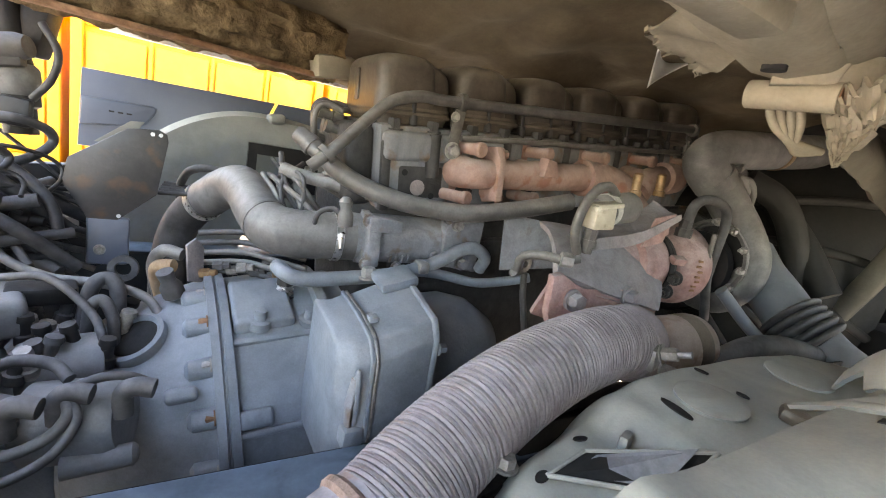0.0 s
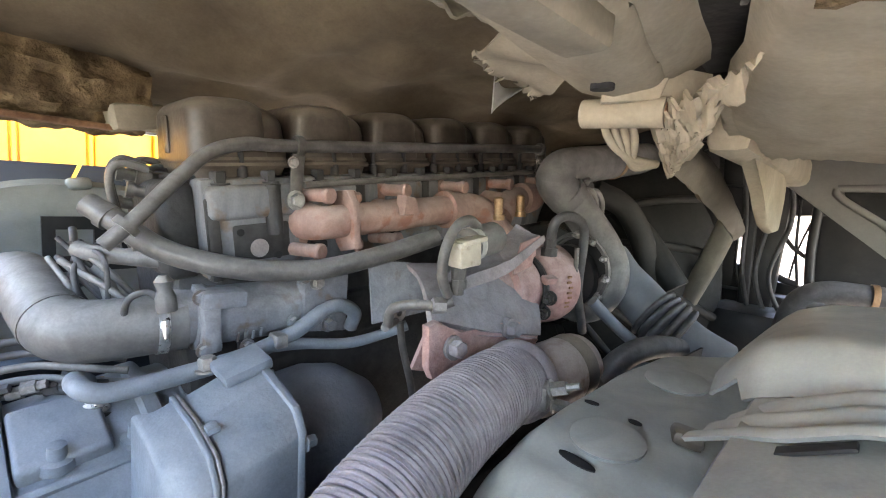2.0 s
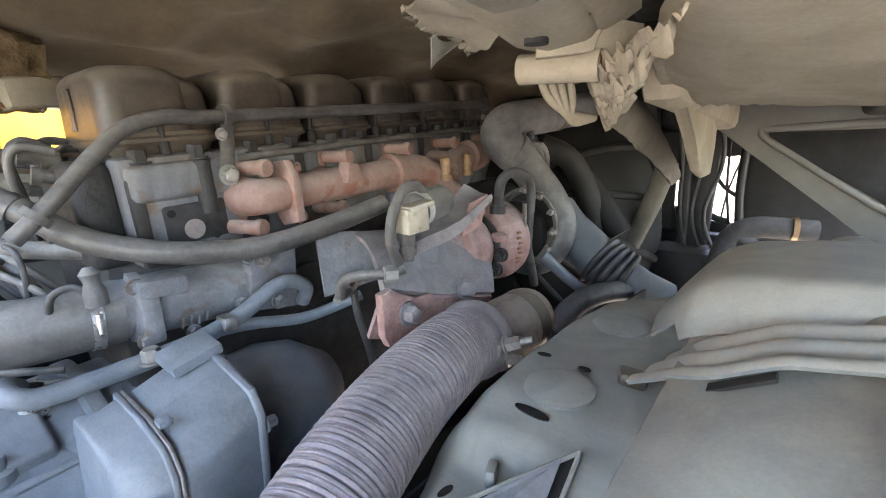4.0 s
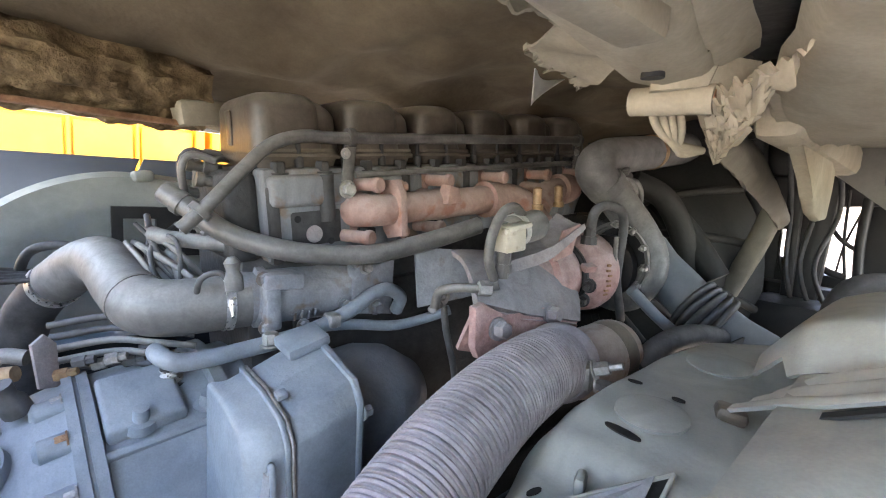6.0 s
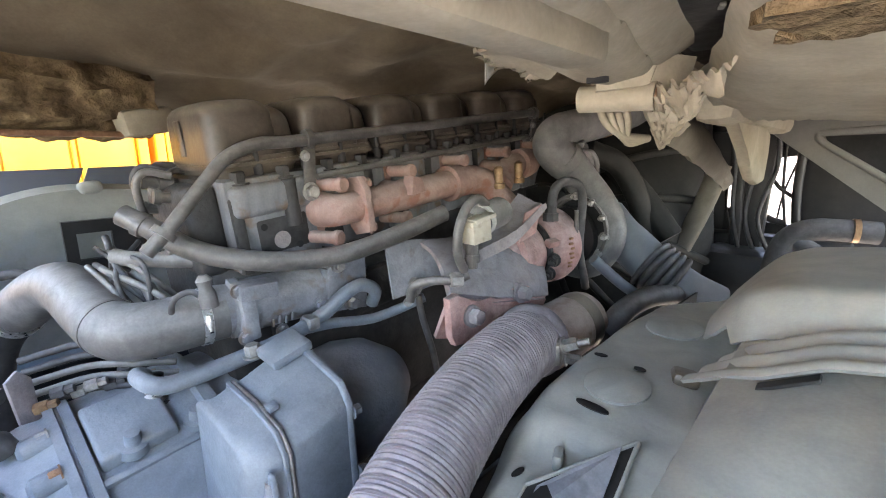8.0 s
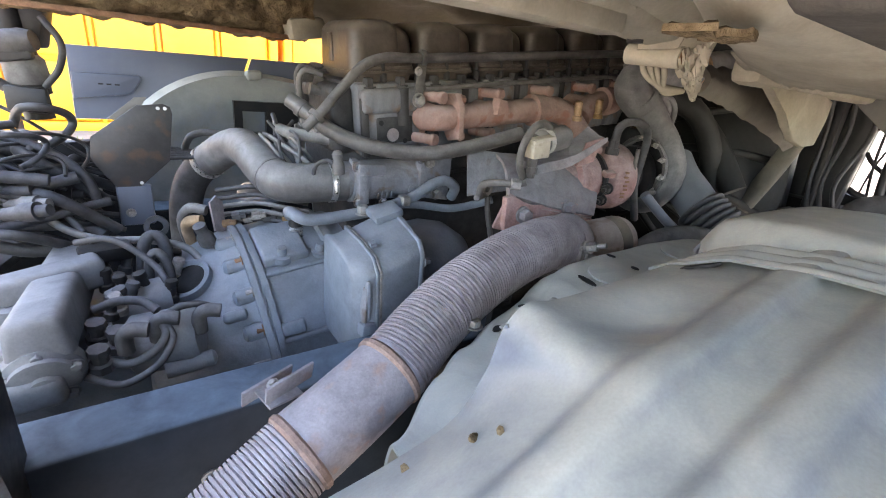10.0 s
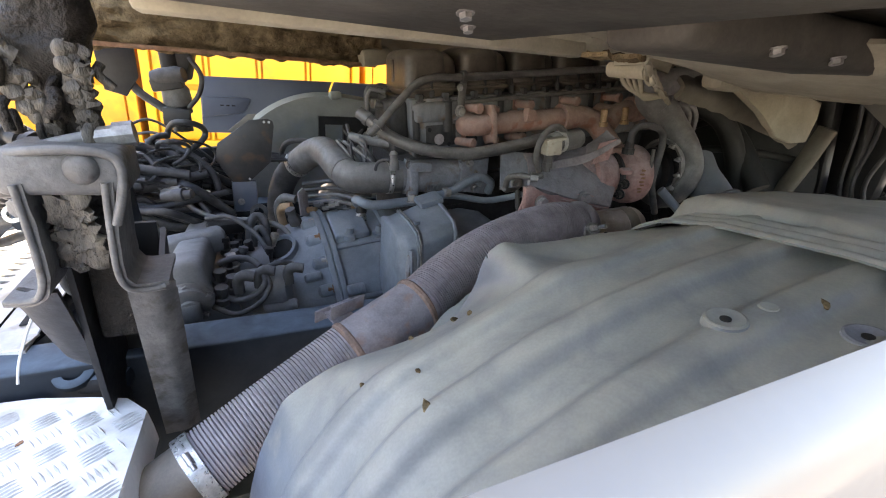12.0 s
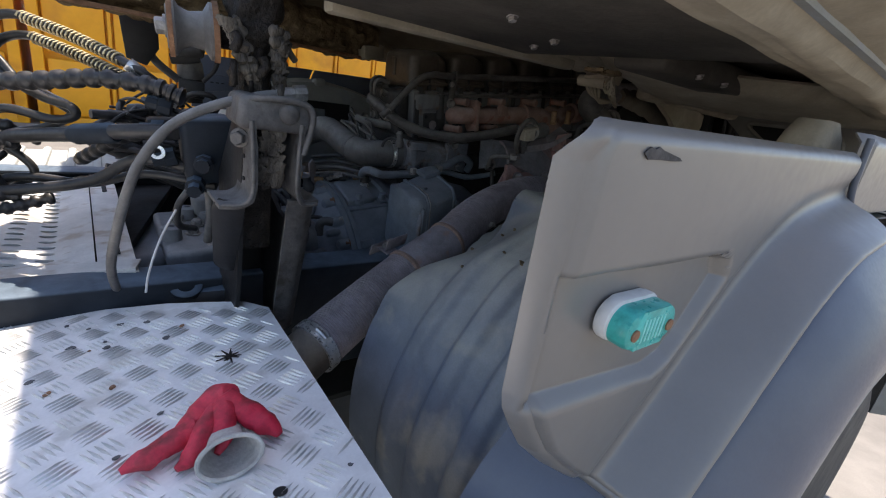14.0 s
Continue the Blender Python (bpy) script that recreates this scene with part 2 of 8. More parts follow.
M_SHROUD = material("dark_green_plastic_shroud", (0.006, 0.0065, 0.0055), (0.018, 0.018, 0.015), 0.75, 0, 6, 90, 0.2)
M_YELLOW = material("orange_container_paint", (0.78, 0.32, 0.012), (0.85, 0.39, 0.02), 0.5, 0, 0.8, 12, 0.05, rust=(0.66, 0.27, 0.02), grain_amount=0.15)
M_GROUND = material("sunlit_concrete_yard", (0.155, 0.148, 0.136), (0.215, 0.205, 0.19), 0.9, 0, 0.7, 14, 0.5)
M_GRASS = material("green_grass", (0.07, 0.14, 0.025), (0.16, 0.22, 0.05), 0.8, 0, 4, 30, 0.2)
M_RED = material("red_rubber_glove", (0.55, 0.02, 0.05), (0.68, 0.06, 0.09), 0.6, 0, 9, 60, 0.3, rust=(0.16, 0.03, 0.03))
M_KNIT = material("grey_knit_cuff", (0.42, 0.41, 0.38), (0.58, 0.56, 0.53), 0.95, 0, 12, 120, 0.5)
M_TEAL = material("faded_teal_lens", (0.015, 0.38, 0.34), (0.05, 0.50, 0.45), 0.3, 0, 20, 120, 0.1)
M_TEALPALE = material("pale_teal_rib", (0.12, 0.60, 0.55), (0.25, 0.68, 0.62), 0.3, 0, 20, 120, 0.05, grain_amount=0.1)
M_WHITE = material("white_plastic", (0.62, 0.62, 0.6), (0.75, 0.75, 0.73), 0.6, 0, 9, 90, 0.1, grain_amount=0.1)
M_BLUE = material("blue_air_hose", (0.02, 0.13, 0.40), (0.04, 0.2, 0.5), 0.45, 0, 9, 60, 0.1)
M_RUSTY = material("rusted_steel", (0.20, 0.10, 0.055), (0.34, 0.19, 0.11), 0.85, 0.1, 20, 90, 0.5)
M_TYRE = material("dusty_tyre_rubber", (0.04, 0.04, 0.04), (0.10, 0.095, 0.085), 0.85, 0, 8, 60, 0.3, (0.25, 0.22, 0.19), 0.5)
# Stands in for the shade inside holes and openings; also the container feet.
M_DARK = material("void_and_foot_black", (0.012, 0.012, 0.013), (0.03, 0.03, 0.03), 0.9, 0, 9, 60, 0.2)
M_ORANGEHOSE = material("faded_orange_hose", (0.36, 0.23, 0.13), (0.46, 0.32, 0.2), 0.7, 0, 18, 80, 0.15)


# ---- frames in which the groups of parts are laid out ----
WORLD = Matrix()
SURVEY = Matrix(((0.96304, 0.25155, -0.0963, 0.0963), (-0.2503, 0.96784, 0.02503, -0.02503), (0.0995, 0.0, 0.99504, 0.00496), (0, 0, 0, 1)))
ENGINE = pose(0.673, 1.087, 1.384, 0, -6.1, 0)
GEARBOX = pose(0.31, 1.28, 0.785, 0, -6.1, 0)
lay = [WORLD]


# ---- building tools ----
def thing(name, at, label="", category="", group="", kind=""):
    e = new(name)
    e.empty_display_size = 0.05
    e.location = lay[0] @ Vector(at)
    return tagged(e, label, category, group, kind)


def part(name, bm, mat, parent=None, label="", sharp=38, smooth=True):
    """Links a bmesh, given in world metres, as one mesh object under a thing or a part."""
    bm.transform(lay[0])
    bmesh.ops.recalc_face_normals(bm, faces=bm.faces[:])
    me = bpy.data.meshes.new(name)
    bm.to_mesh(me)
    bm.free()
    me.materials.append(mat)
    if smooth:
        me.polygons.foreach_set("use_smooth", [True] * len(me.polygons))
        me.set_sharp_from_angle(angle=radians(sharp))
    ob = new(name, me)
    if parent is not None:
        ob.parent = parent
        if parent.type == "EMPTY":
            ob.matrix_parent_inverse = Matrix.Translation(parent.location).inverted()
    if label:
        tagged(ob, label)
    return ob


def V(*a):
    return Vector(a if len(a) == 3 else a[0])


def spline(pts, per=8):
    """Points of a smooth curve through pts."""
    p = [Vector(q) for q in pts]
    if len(p) < 3:
        return [p[0].lerp(p[-1], i / per) for i in range(per + 1)]
    p = [p[0] * 2 - p[1]] + p + [p[-1] * 2 - p[-2]]
    out = []
    for i in range(1, len(p) - 2):
        a, b, c, d = p[i - 1], p[i], p[i + 1], p[i + 2]
        for k in range(per):
            t = k / per
            out.append(0.5 * (2 * b + (c - a) * t + (2 * a - 5 * b + 4 * c - d) * t * t + (3 * b - a - 3 * c + d) * t ** 3))
    out.append(p[-2])
    return out


def sweep(bm, path, r, seg=12, cap=True, flat=1.0):
    """A round tube along a list of points; r is a radius or a list of one for each point."""
    n = len(path)
    rs = r if isinstance(r, (list, tuple)) else [r] * n
    tan = [(path[min(i + 1, n - 1)] - path[max(i - 1, 0)]).normalized() for i in range(n)]
    ref = V(0, 0, 1) if abs(tan[0].z) < 0.9 else V(1, 0, 0)
    u = (ref - tan[0] * ref.dot(tan[0])).normalized()
    rings = []
    for i in range(n):
        u = (u - tan[i] * u.dot(tan[i])).normalized()
        w = tan[i].cross(u)
        rings.append([bm.verts.new(path[i] + (u * math.cos(a) * flat + w * math.sin(a)) * rs[i]) for a in (2 * math.pi * k / seg for k in range(seg))])
    for a, b in zip(rings, rings[1:]):
        for k in range(seg):
            bm.faces.new((a[k], a[(k + 1) % seg], b[(k + 1) % seg], b[k]))
    if cap:
        bm.faces.new(rings[0][::-1])
        bm.faces.new(rings[-1])
    return bm


def tube(name, pts, r, mat, parent, label="", per=8, seg=12, flat=1.0):
    return part(name, sweep(bmesh.new(), spline(pts, per), r, seg, True, flat), mat, parent, label, 50)


def lathe(bm, p0, axis, profile, seg=32, closed=False):
    """A body turned about the axis from p0; profile: (distance along the axis, radius)."""
    p0, ax = Vector(p0), Vector(axis).normalized()
    ref = V(0, 0, 1) if abs(ax.z) < 0.9 else V(1, 0, 0)
    u = (ref - ax * ref.dot(ax)).normalized()
    w = ax.cross(u)
    rings = []
    for h, r in profile:
        if r < 1e-5:
            rings.append([bm.verts.new(p0 + ax * h)])
        else:
            rings.append([bm.verts.new(p0 + ax * h + (u * math.cos(2 * math.pi * k / seg) + w * math.sin(2 * math.pi * k / seg)) * r) for k in range(seg)])
    pairs = list(zip(rings, rings[1:])) + ([(rings[-1], rings[0])] if closed else [])
    for a, b in pairs:
        for k in range(seg):
            j = (k + 1) % seg
            f = [a[k % len(a)]] + ([a[j]] if len(a) > 1 else []) + ([b[j]] if len(b) > 1 else []) + [b[k % len(b)]]
            bm.faces.new(f)
    if not closed:
        if len(rings[0]) > 1:
            bm.faces.new(rings[0][::-1])
        if len(rings[-1]) > 1:
            bm.faces.new(rings[-1])
    return bm


def box(bm, c, size, rot=(0, 0, 0), bevel=0.0, seg=2, taper=None):
    """A box with rounded edges. taper: (x, y) factors of its upper face."""
    m = pose(*c, *rot) @ Matrix.Diagonal((*size, 1))
    vs = bmesh.ops.create_cube(bm, size=1)["verts"]
    if taper:
        for v in vs:
            if v.co.z > 0:
                v.co.x *= taper[0]
                v.co.y *= taper[1]
    for v in vs:
        v.co = m @ v.co
    if bevel:
        es = {e for v in vs for e in v.link_edges}
        bmesh.ops.bevel(bm, geom=list(es), offset=bevel, segments=seg, profile=0.5, affect="EDGES")
    return bm


def hexbolt(bm, p, axis, r=0.009, h=0.008, washer=True, stud=0.0):
    ax = Vector(axis).normalized()
    if washer:
        lathe(bm, p, ax, [(0, r * 1.35), (r * 0.25, r * 1.35)], 14)
    lathe(bm, Vector(p) + ax * r * 0.25, ax, [(0, r), (h * 0.85, r), (h, r * 0.85)], 6)
    if stud:
        lathe(bm, Vector(p) + ax * h, ax, [(0, r * 0.5), (stud, r * 0.5)], 8)
    return bm


def plate(bm, outline, d, at=(0, 0, 0), rot=(0, 0, 0), bevel=0.0):
    """A flat plate: its outline in its own x, y; thickness d along its own z; then posed."""
    m = pose(*at, *rot)
    lo = [bm.verts.new(m @ V(x, y, 0)) for x, y in outline]
    hi = [bm.verts.new(m @ V(x, y, d)) for x, y in outline]
    n = len(lo)
    fs = [bm.faces.new(lo[::-1]), bm.faces.new(hi)]
    fs += [bm.faces.new((lo[i], lo[(i + 1) % n], hi[(i + 1) % n], hi[i])) for i in range(n)]
    if bevel:
        es = set(fs[1].edges) | set(fs[0].edges)
        bmesh.ops.bevel(bm, geom=list(es), offset=bevel, segments=2, profile=0.5, affect="EDGES")
    return bm


def sheet(bm, f, nu, nv, thick=0.003, flip=False):
    """A curved sheet f(u, v), u and v from 0 to 1, with thickness."""
    g = [[Vector(f(i / nu, j / nv)) for j in range(nv + 1)] for i in range(nu + 1)]
    top = [[bm.verts.new(p) for p in row] for row in g]
    low = []
    for i in range(nu + 1):
        row = []
        for j in range(nv + 1):
            du = g[min(i + 1, nu)][j] - g[max(i - 1, 0)][j]
            dv = g[i][min(j + 1, nv)] - g[i][max(j - 1, 0)]
            nrm = du.cross(dv).normalized() * (-thick if not flip else thick)
            row.append(bm.verts.new(g[i][j] + nrm))
        low.append(row)
    for i in range(nu):
        for j in range(nv):
            bm.faces.new((top[i][j], top[i + 1][j], top[i + 1][j + 1], top[i][j + 1]))
            bm.faces.new((low[i][j], low[i][j + 1], low[i + 1][j + 1], low[i + 1][j]))
    for i in range(nu):
        bm.faces.new((top[i][0], low[i][0], low[i + 1][0], top[i + 1][0]))
        bm.faces.new((top[i][nv], top[i + 1][nv], low[i + 1][nv], low[i][nv]))
    for j in range(nv):
        bm.faces.new((top[0][j], top[0][j + 1], low[0][j + 1], low[0][j]))
        bm.faces.new((top[nu][j], low[nu][j], low[nu][j + 1], top[nu][j + 1]))
    return bm


def lerp_table(x, table):
    """Piecewise linear reading of a short table of (x, value), with eased steps."""
    if x <= table[0][0]:
        return table[0][1]
    for (a, p), (b, q) in zip(table, table[1:]):
        if x <= b:
            t = (x - a) / (b - a)
            t = t * t * (3 - 2 * t)
            return p + (q - p) * t
    return table[-1][1]


def line_table(x, table):
    """Piecewise linear reading of a short table of (x, value)."""
    if x <= table[0][0]:
        return table[0][1]
    for (a, p), (b, q) in zip(table, table[1:]):
        if x <= b:
            return p + (q - p) * (x - a) / (b - a)
    return table[-1][1]


def wobble(x, y, z, s, a):
    return noise.noise(Vector((x * s, y * s, z * s))) * a


def clamp_band(parent, p, axis, r, w=0.012, screw=(0, 0, 1), name="hose_clamp"):
    """A bright worm-drive band round a hose."""
    ax = Vector(axis).normalized()
    bm = lathe(bmesh.new(), Vector(p) - ax * w / 2, ax, [(0, r), (0, r + 0.0015), (w, r + 0.0015), (w, r)], 28)
    s = Vector(screw).normalized()
    s = (s - ax * s.dot(ax)).normalized()
    t = ax.cross(s)
    q = Vector(p) + s * (r + 0.004)
    lathe(bm, q - t * 0.012, t, [(0, 0.005), (0.018, 0.005), (0.018, 0.0035), (0.026, 0.0035)], 10)
    return part(name, bm, M_BRIGHT, parent, "bright steel worm clamp")


# ---- yard ----
def build_yard():
    g = sheet(bmesh.new(), lambda u, v: (-400 + 800 * u, -400 + 800 * v, 0), 8, 8, 0.2, True)
    tagged(part("ground", g, M_GROUND, None), "pale sunlit concrete yard with dust and gravel", "ground", "", "structure")
    bm = bmesh.new()
    rnd = random.Random(3)
    for _ in range(5200):
        x, y = rnd.uniform(-11, 3), 7.1 + abs(rnd.gauss(0, 0.35))
        if y > 7.9:
            continue
        h, a, w = rnd.uniform(0.05, 0.26), rnd.uniform(0, 6.28), rnd.uniform(0.006, 0.014)
        dx, dy = math.cos(a) * w, math.sin(a) * w
        lx, ly = rnd.uniform(-0.08, 0.08), rnd.uniform(-0.08, 0.04)
        b0, b1 = bm.verts.new((x - dx, y - dy, 0)), bm.verts.new((x + dx, y + dy, 0))
        m0, m1 = bm.verts.new((x - dx * 0.7 + lx * 0.4, y - dy * 0.7 + ly * 0.4, h * 0.6)), bm.verts.new((x + dx * 0.7 + lx * 0.4, y + dy * 0.7 + ly * 0.4, h * 0.6))
        tp = bm.verts.new((x + lx, y + ly, h))
        bm.faces.new((b0, b1, m1, m0))
        bm.faces.new((m0, m1, tp))
    tagged(part("grass_strip", bm, M_GRASS, None, "", 180), "strip of green grass along the container foot", "grass", "", "stuff")


def build_container(x0, x1, y0, label):
    """A steel container: frame, and a long side of ribbed sheet panels with shallow pressed fields."""
    z0, z1, d = 0.16, 2.75, 2.44
    c = thing("shipping_container", ((x0 + x1) / 2, y0, 0), label, "container", "row of containers")
    n = round((x1 - x0) / 0.8)
    step = (x1 - x0 - 0.2) / n
    body = box(bmesh.new(), ((x0 + x1) / 2, y0 + d / 2 + 0.06, (z0 + z1) / 2), (x1 - x0 - 0.04, d - 0.1, z1 - z0 - 0.04), (0, 0, 0), 0.01)
    part("body", body, M_YELLOW, c)
    for z, h in ((z0 + 0.07, 0.16), (z1 - 0.05, 0.10)):
        part("side_rail", box(bmesh.new(), ((x0 + x1) / 2, y0 + 0.03, z), (x1 - x0, 0.1, h), (0, 0, 0), 0.012), M_YELLOW, c)
    for x in (x0 + 0.06, x1 - 0.06):
        part("corner_post", box(bmesh.new(), (x, y0 + 0.04, (z0 + z1) / 2), (0.12, 0.14, z1 - z0 + 0.02), (0, 0, 0), 0.012), M_YELLOW, c)
        for z in (z0 - 0.03, z1 + 0.04):
            part("corner_casting", box(bmesh.new(), (x, y0 + 0.06, z), (0.17, 0.18, 0.12), (0, 0, 0), 0.015), M_YELLOW, c)
    for i in range(n):
        xa = x0 + 0.1 + i * step
        for za, zb in ((z0 + 0.17, 1.05), (1.13, 1.95), (2.03, z1 - 0.12)):
            part("side_panel", box(bmesh.new(), (xa + step / 2, y0 + 0.045, (za + zb) / 2), (step - 0.10, 0.04, zb - za), (0, 0, 0), 0.015), M_YELLOW, c)
        part("panel_rib", box(bmesh.new(), (xa, y0 + 0.03, (z0 + z1) / 2), (0.045, 0.05, z1 - z0 - 0.3), (0, 0, 0), 0.012), M_YELLOW, c)
    for x in (x0 + 0.4, (x0 + x1) / 2, x1 - 0.4):
        part("foot", box(bmesh.new(), (x, y0 + 0.4, 0.06), (0.3, 0.5, 0.12), (0, 0, 0), 0.01), M_DARK, c)
    return c


build_yard()
for x0, x1 in ((-13.4, -7.4), (-7.2, -3.12), (-3.02, -1.06), (-0.96, 2.2), (2.3, 5.5), (5.6, 11.6)):
    build_container(x0, x1, 8.0, "orange-yellow painted steel container standing in the yard")


# ---- chassis ----
def build_chassis():
    c = thing("chassis_frame", (0, 1.31, 0.75), "blue-grey painted steel truck frame with two long rails", "chassis")
    for y, s in ((0.83, 1), (1.80, -1)):
        bm = bmesh.new()
        prof = [(0.05, 0.0), (-0.045, 0.0), (-0.045, 0.29), (0.05, 0.29), (0.05, 0.28), (-0.035, 0.28), (-0.035, 0.01), (0.05, 0.01)]
        plate(bm, [(p * s, q) for p, q in prof], 5.6, (-3.6, y, 0.68), (90, 0, 90))
        bmesh.ops.bevel(bm, geom=[e for e in bm.edges if e.calc_length() > 1], offset=0.007, segments=3, affect="EDGES", profile=0.5)
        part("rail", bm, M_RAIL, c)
    for x in (-2.6, -1.5, -0.72, 1.7):
        part("cross_member", box(bmesh.new(), (x, 1.315, 0.80), (0.12, 0.86, 0.16), (0, 0, 0), 0.02), M_BLACK, c)
    for i in range(16):
        part("rail_bolt", hexbolt(bmesh.new(), (-0.85 + i * 0.11, 0.785, 0.74 + 0.12 * (i % 2)), (0, -1, 0), 0.011, 0.009), M_BOLT, c)
    return c


build_chassis()


def build_blocker():
    # Dark sheets added to hide bright ground and cut light from below.
    c = thing("underbody_blocker", (1.2, 0.95, 0.6), "dark sheets added beside and below the engine to block light", "shield")
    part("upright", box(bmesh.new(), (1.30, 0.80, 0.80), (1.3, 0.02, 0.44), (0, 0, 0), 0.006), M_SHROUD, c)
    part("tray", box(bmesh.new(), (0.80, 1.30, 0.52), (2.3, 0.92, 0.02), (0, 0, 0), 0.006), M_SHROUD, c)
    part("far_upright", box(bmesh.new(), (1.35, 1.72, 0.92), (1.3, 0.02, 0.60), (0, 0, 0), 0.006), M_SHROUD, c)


build_blocker()


# ---- cab ----
def tunnel_z(x, y):
    return lerp_table(y, [(0.58, 1.515), (0.70, 1.60), (0.84, 1.675), (1.05, 1.69), (1.25, 1.66), (1.42, 1.60), (1.60, 1.55), (1.80, 1.52)]) - 0.012 * (x - 0.5)


def build_cab():
    c = thing("truck_cab", (0.9, 1.3, 1.5), "truck cab seen from below, its floor caked with pale dust", "cab")

    def tunnel(u, v):
        x, y = 0.22 + 1.75 * u, 0.685 + 1.195 * v
        z = tunnel_z(x, y) + wobble(x, y, 0, 5.0, 0.026) + wobble(x, y, 9, 13.0, 0.009) + 0.010 * math.sin(9 * x + 6 * y) * math.sin(5 * y)
        for x0, y0, a, w in ((0.72, 1.20, 0.4, 0.05), (1.0, 0.95, -0.5, 0.06), (0.60, 1.4, 0.9, 0.05), (0.92, 1.3, -0.2, 0.05), (0.66, 0.95, 1.1, 0.05)):
            s = (x - x0) * math.cos(a) + (y - y0) * math.sin(a)
            z -= 0.013 * math.exp(-((s / w) ** 2)) * math.exp(-(((x - x0) ** 2 + (y - y0) ** 2) / 0.06))
        return x, y, z
    part("tunnel_lining", sheet(bmesh.new(), tunnel, 90, 60, 0.012, True), M_FABRIC, c, "brown wrinkled heat-shield fabric", 60)

    def floor(u, v):
        x, y = -0.05 + 2.2 * u, -0.02 + 0.62 * v
        return x, y, 1.545 + 0.003 * math.sin(25 * y) + wobble(x, y, 3, 3.0, 0.006)
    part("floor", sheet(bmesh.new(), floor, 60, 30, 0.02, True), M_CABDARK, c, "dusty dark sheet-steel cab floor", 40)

    # inner sill along the tunnel
    part("inner_sill", box(bmesh.new(), (0.28, 0.60, 1.520), (0.60, 0.04, 0.045), (0, -0.5, 0), 0.008), M_CAB, c, "dust-caked sill with torn lining")
    part("inner_sill", box(bmesh.new(), (1.45, 0.575, 1.50), (1.15, 0.05, 0.06), (0, 0, 0), 0.015), M_CAB, c)
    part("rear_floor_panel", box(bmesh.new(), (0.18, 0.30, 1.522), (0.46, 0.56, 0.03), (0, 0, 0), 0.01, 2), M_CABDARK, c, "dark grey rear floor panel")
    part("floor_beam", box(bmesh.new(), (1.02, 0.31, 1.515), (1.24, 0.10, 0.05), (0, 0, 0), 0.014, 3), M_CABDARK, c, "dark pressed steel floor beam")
    # far side beam wrapped with ragged insulation

    def beam(u, v):
        s = -0.75 + 1.22 * u
        x, y = 0.05 + s, 1.36 + 0.26 * s
        a = 2 * math.pi * v
        r = 0.070 + wobble(s * 2, math.cos(a), math.sin(a), 7, 0.018) + wobble(s * 2, math.cos(a) * 2, math.sin(a) * 2, 19, 0.010)
        return x, y + 0.07 + r * 1.5 * math.cos(a), 1.548 + 0.01 * s + r * math.sin(a)
    part("side_beam", sheet(bmesh.new(), beam, 150, 40, 0.004), M_INSUL, c, "cab beam wrapped in ragged brown insulation", 75)
    part("beam_flange", box(bmesh.new(), (-0.10, 1.325, 1.474), (1.2, 0.035, 0.010), (0, -0.6, 14.5), 0.003), M_RUSTY, c, "rusty lower flange")
    part("beam_end", box(bmesh.new(), (0.50, 1.47, 1.505), (0.10, 0.06, 0.05), (0, -10, 14), 0.012, 2), M_CAB, c, "pale bracket at the beam end")
    # unseen shell that closes the cab above; its rear edge is set to place the shadow
    for y in (0.01, 2.62):
        part("unseen_side_wall", plate(bmesh.new(), [(-0.05, 1.56), (2.1, 1.56), (2.15, 3.1), (0.13, 3.1)], 0.03, (0, y, 0), (90, 0, 0)), M_CABPAINT, c)
    part("unseen_roof", plate(bmesh.new(), [(0.185, -0.02), (2.2, -0.02), (2.2, 2.62), (0.155, 2.62)], 0.04, (0, 0, 3.08)), M_CABPAINT, c)
    part("unseen_rear_wall", sheet(bmesh.new(), lambda u, v: (-0.04 + (0.215 - 0.02 * u) * v, 0.0 + 2.6 * u, 1.60 + 1.48 * v), 8, 8, 0.03), M_CABPAINT, c)
    part("unseen_front_wall", box(bmesh.new(), (2.12, 1.3, 2.34), (0.04, 2.56, 1.5), (0, 2, 0), 0.01), M_CABPAINT, c)
    # bracket with a hole and the cross tube
    def bracket(u, v):
        # v runs forward, u from the tunnel to the door; creased at two thirds
        a0, b0 = V(0.20, 0.63, 1.552), V(0.24, 0.43, 1.545)
        a1, b1 = V(0.705, 0.668, 1.522), V(0.772, 0.574, 1.523)
        p = a0.lerp(a1, v).lerp(b0.lerp(b1, v), u)
        crease = 0.52 + 0.12 * v
        return p.x, p.y, p.z + 0.030 * max(0.0, u - crease) / (1 - crease) + 0.005 * math.exp(-((u - crease) / 0.03) ** 2) - 0.012 * (1 - abs(2 * u - 0.6)) * (u < crease) + wobble(p.x, p.y, 4, 12, 0.004)
    br = part("mount_bracket", sheet(bmesh.new(), bracket, 40, 60, 0.006), M_CAB, c, "dusty folded steel bracket", 40)
    part("bracket_lip", plate(bmesh.new(), [(0, 0), (0.052, 0.004), (0.058, 0.024), (0.0, 0.030)], 0.010, (0.712, 0.652, 1.498), (90, 0, -64), 0.003), M_CAB, br)
    part("bracket_web", plate(bmesh.new(), [(0.0, 0.0), (0.045, -0.012), (0.055, 0.03), (0.0, 0.034)], 0.010, (0.735, 0.612, 1.502), (90, 0, -38), 0.003), M_CAB, br)
    hx, hy, hz = min((bracket(p / 40, q / 60) for p in range(41) for q in range(61)), key=lambda w: (w[0] - 0.672) ** 2 + (w[1] - 0.630) ** 2)
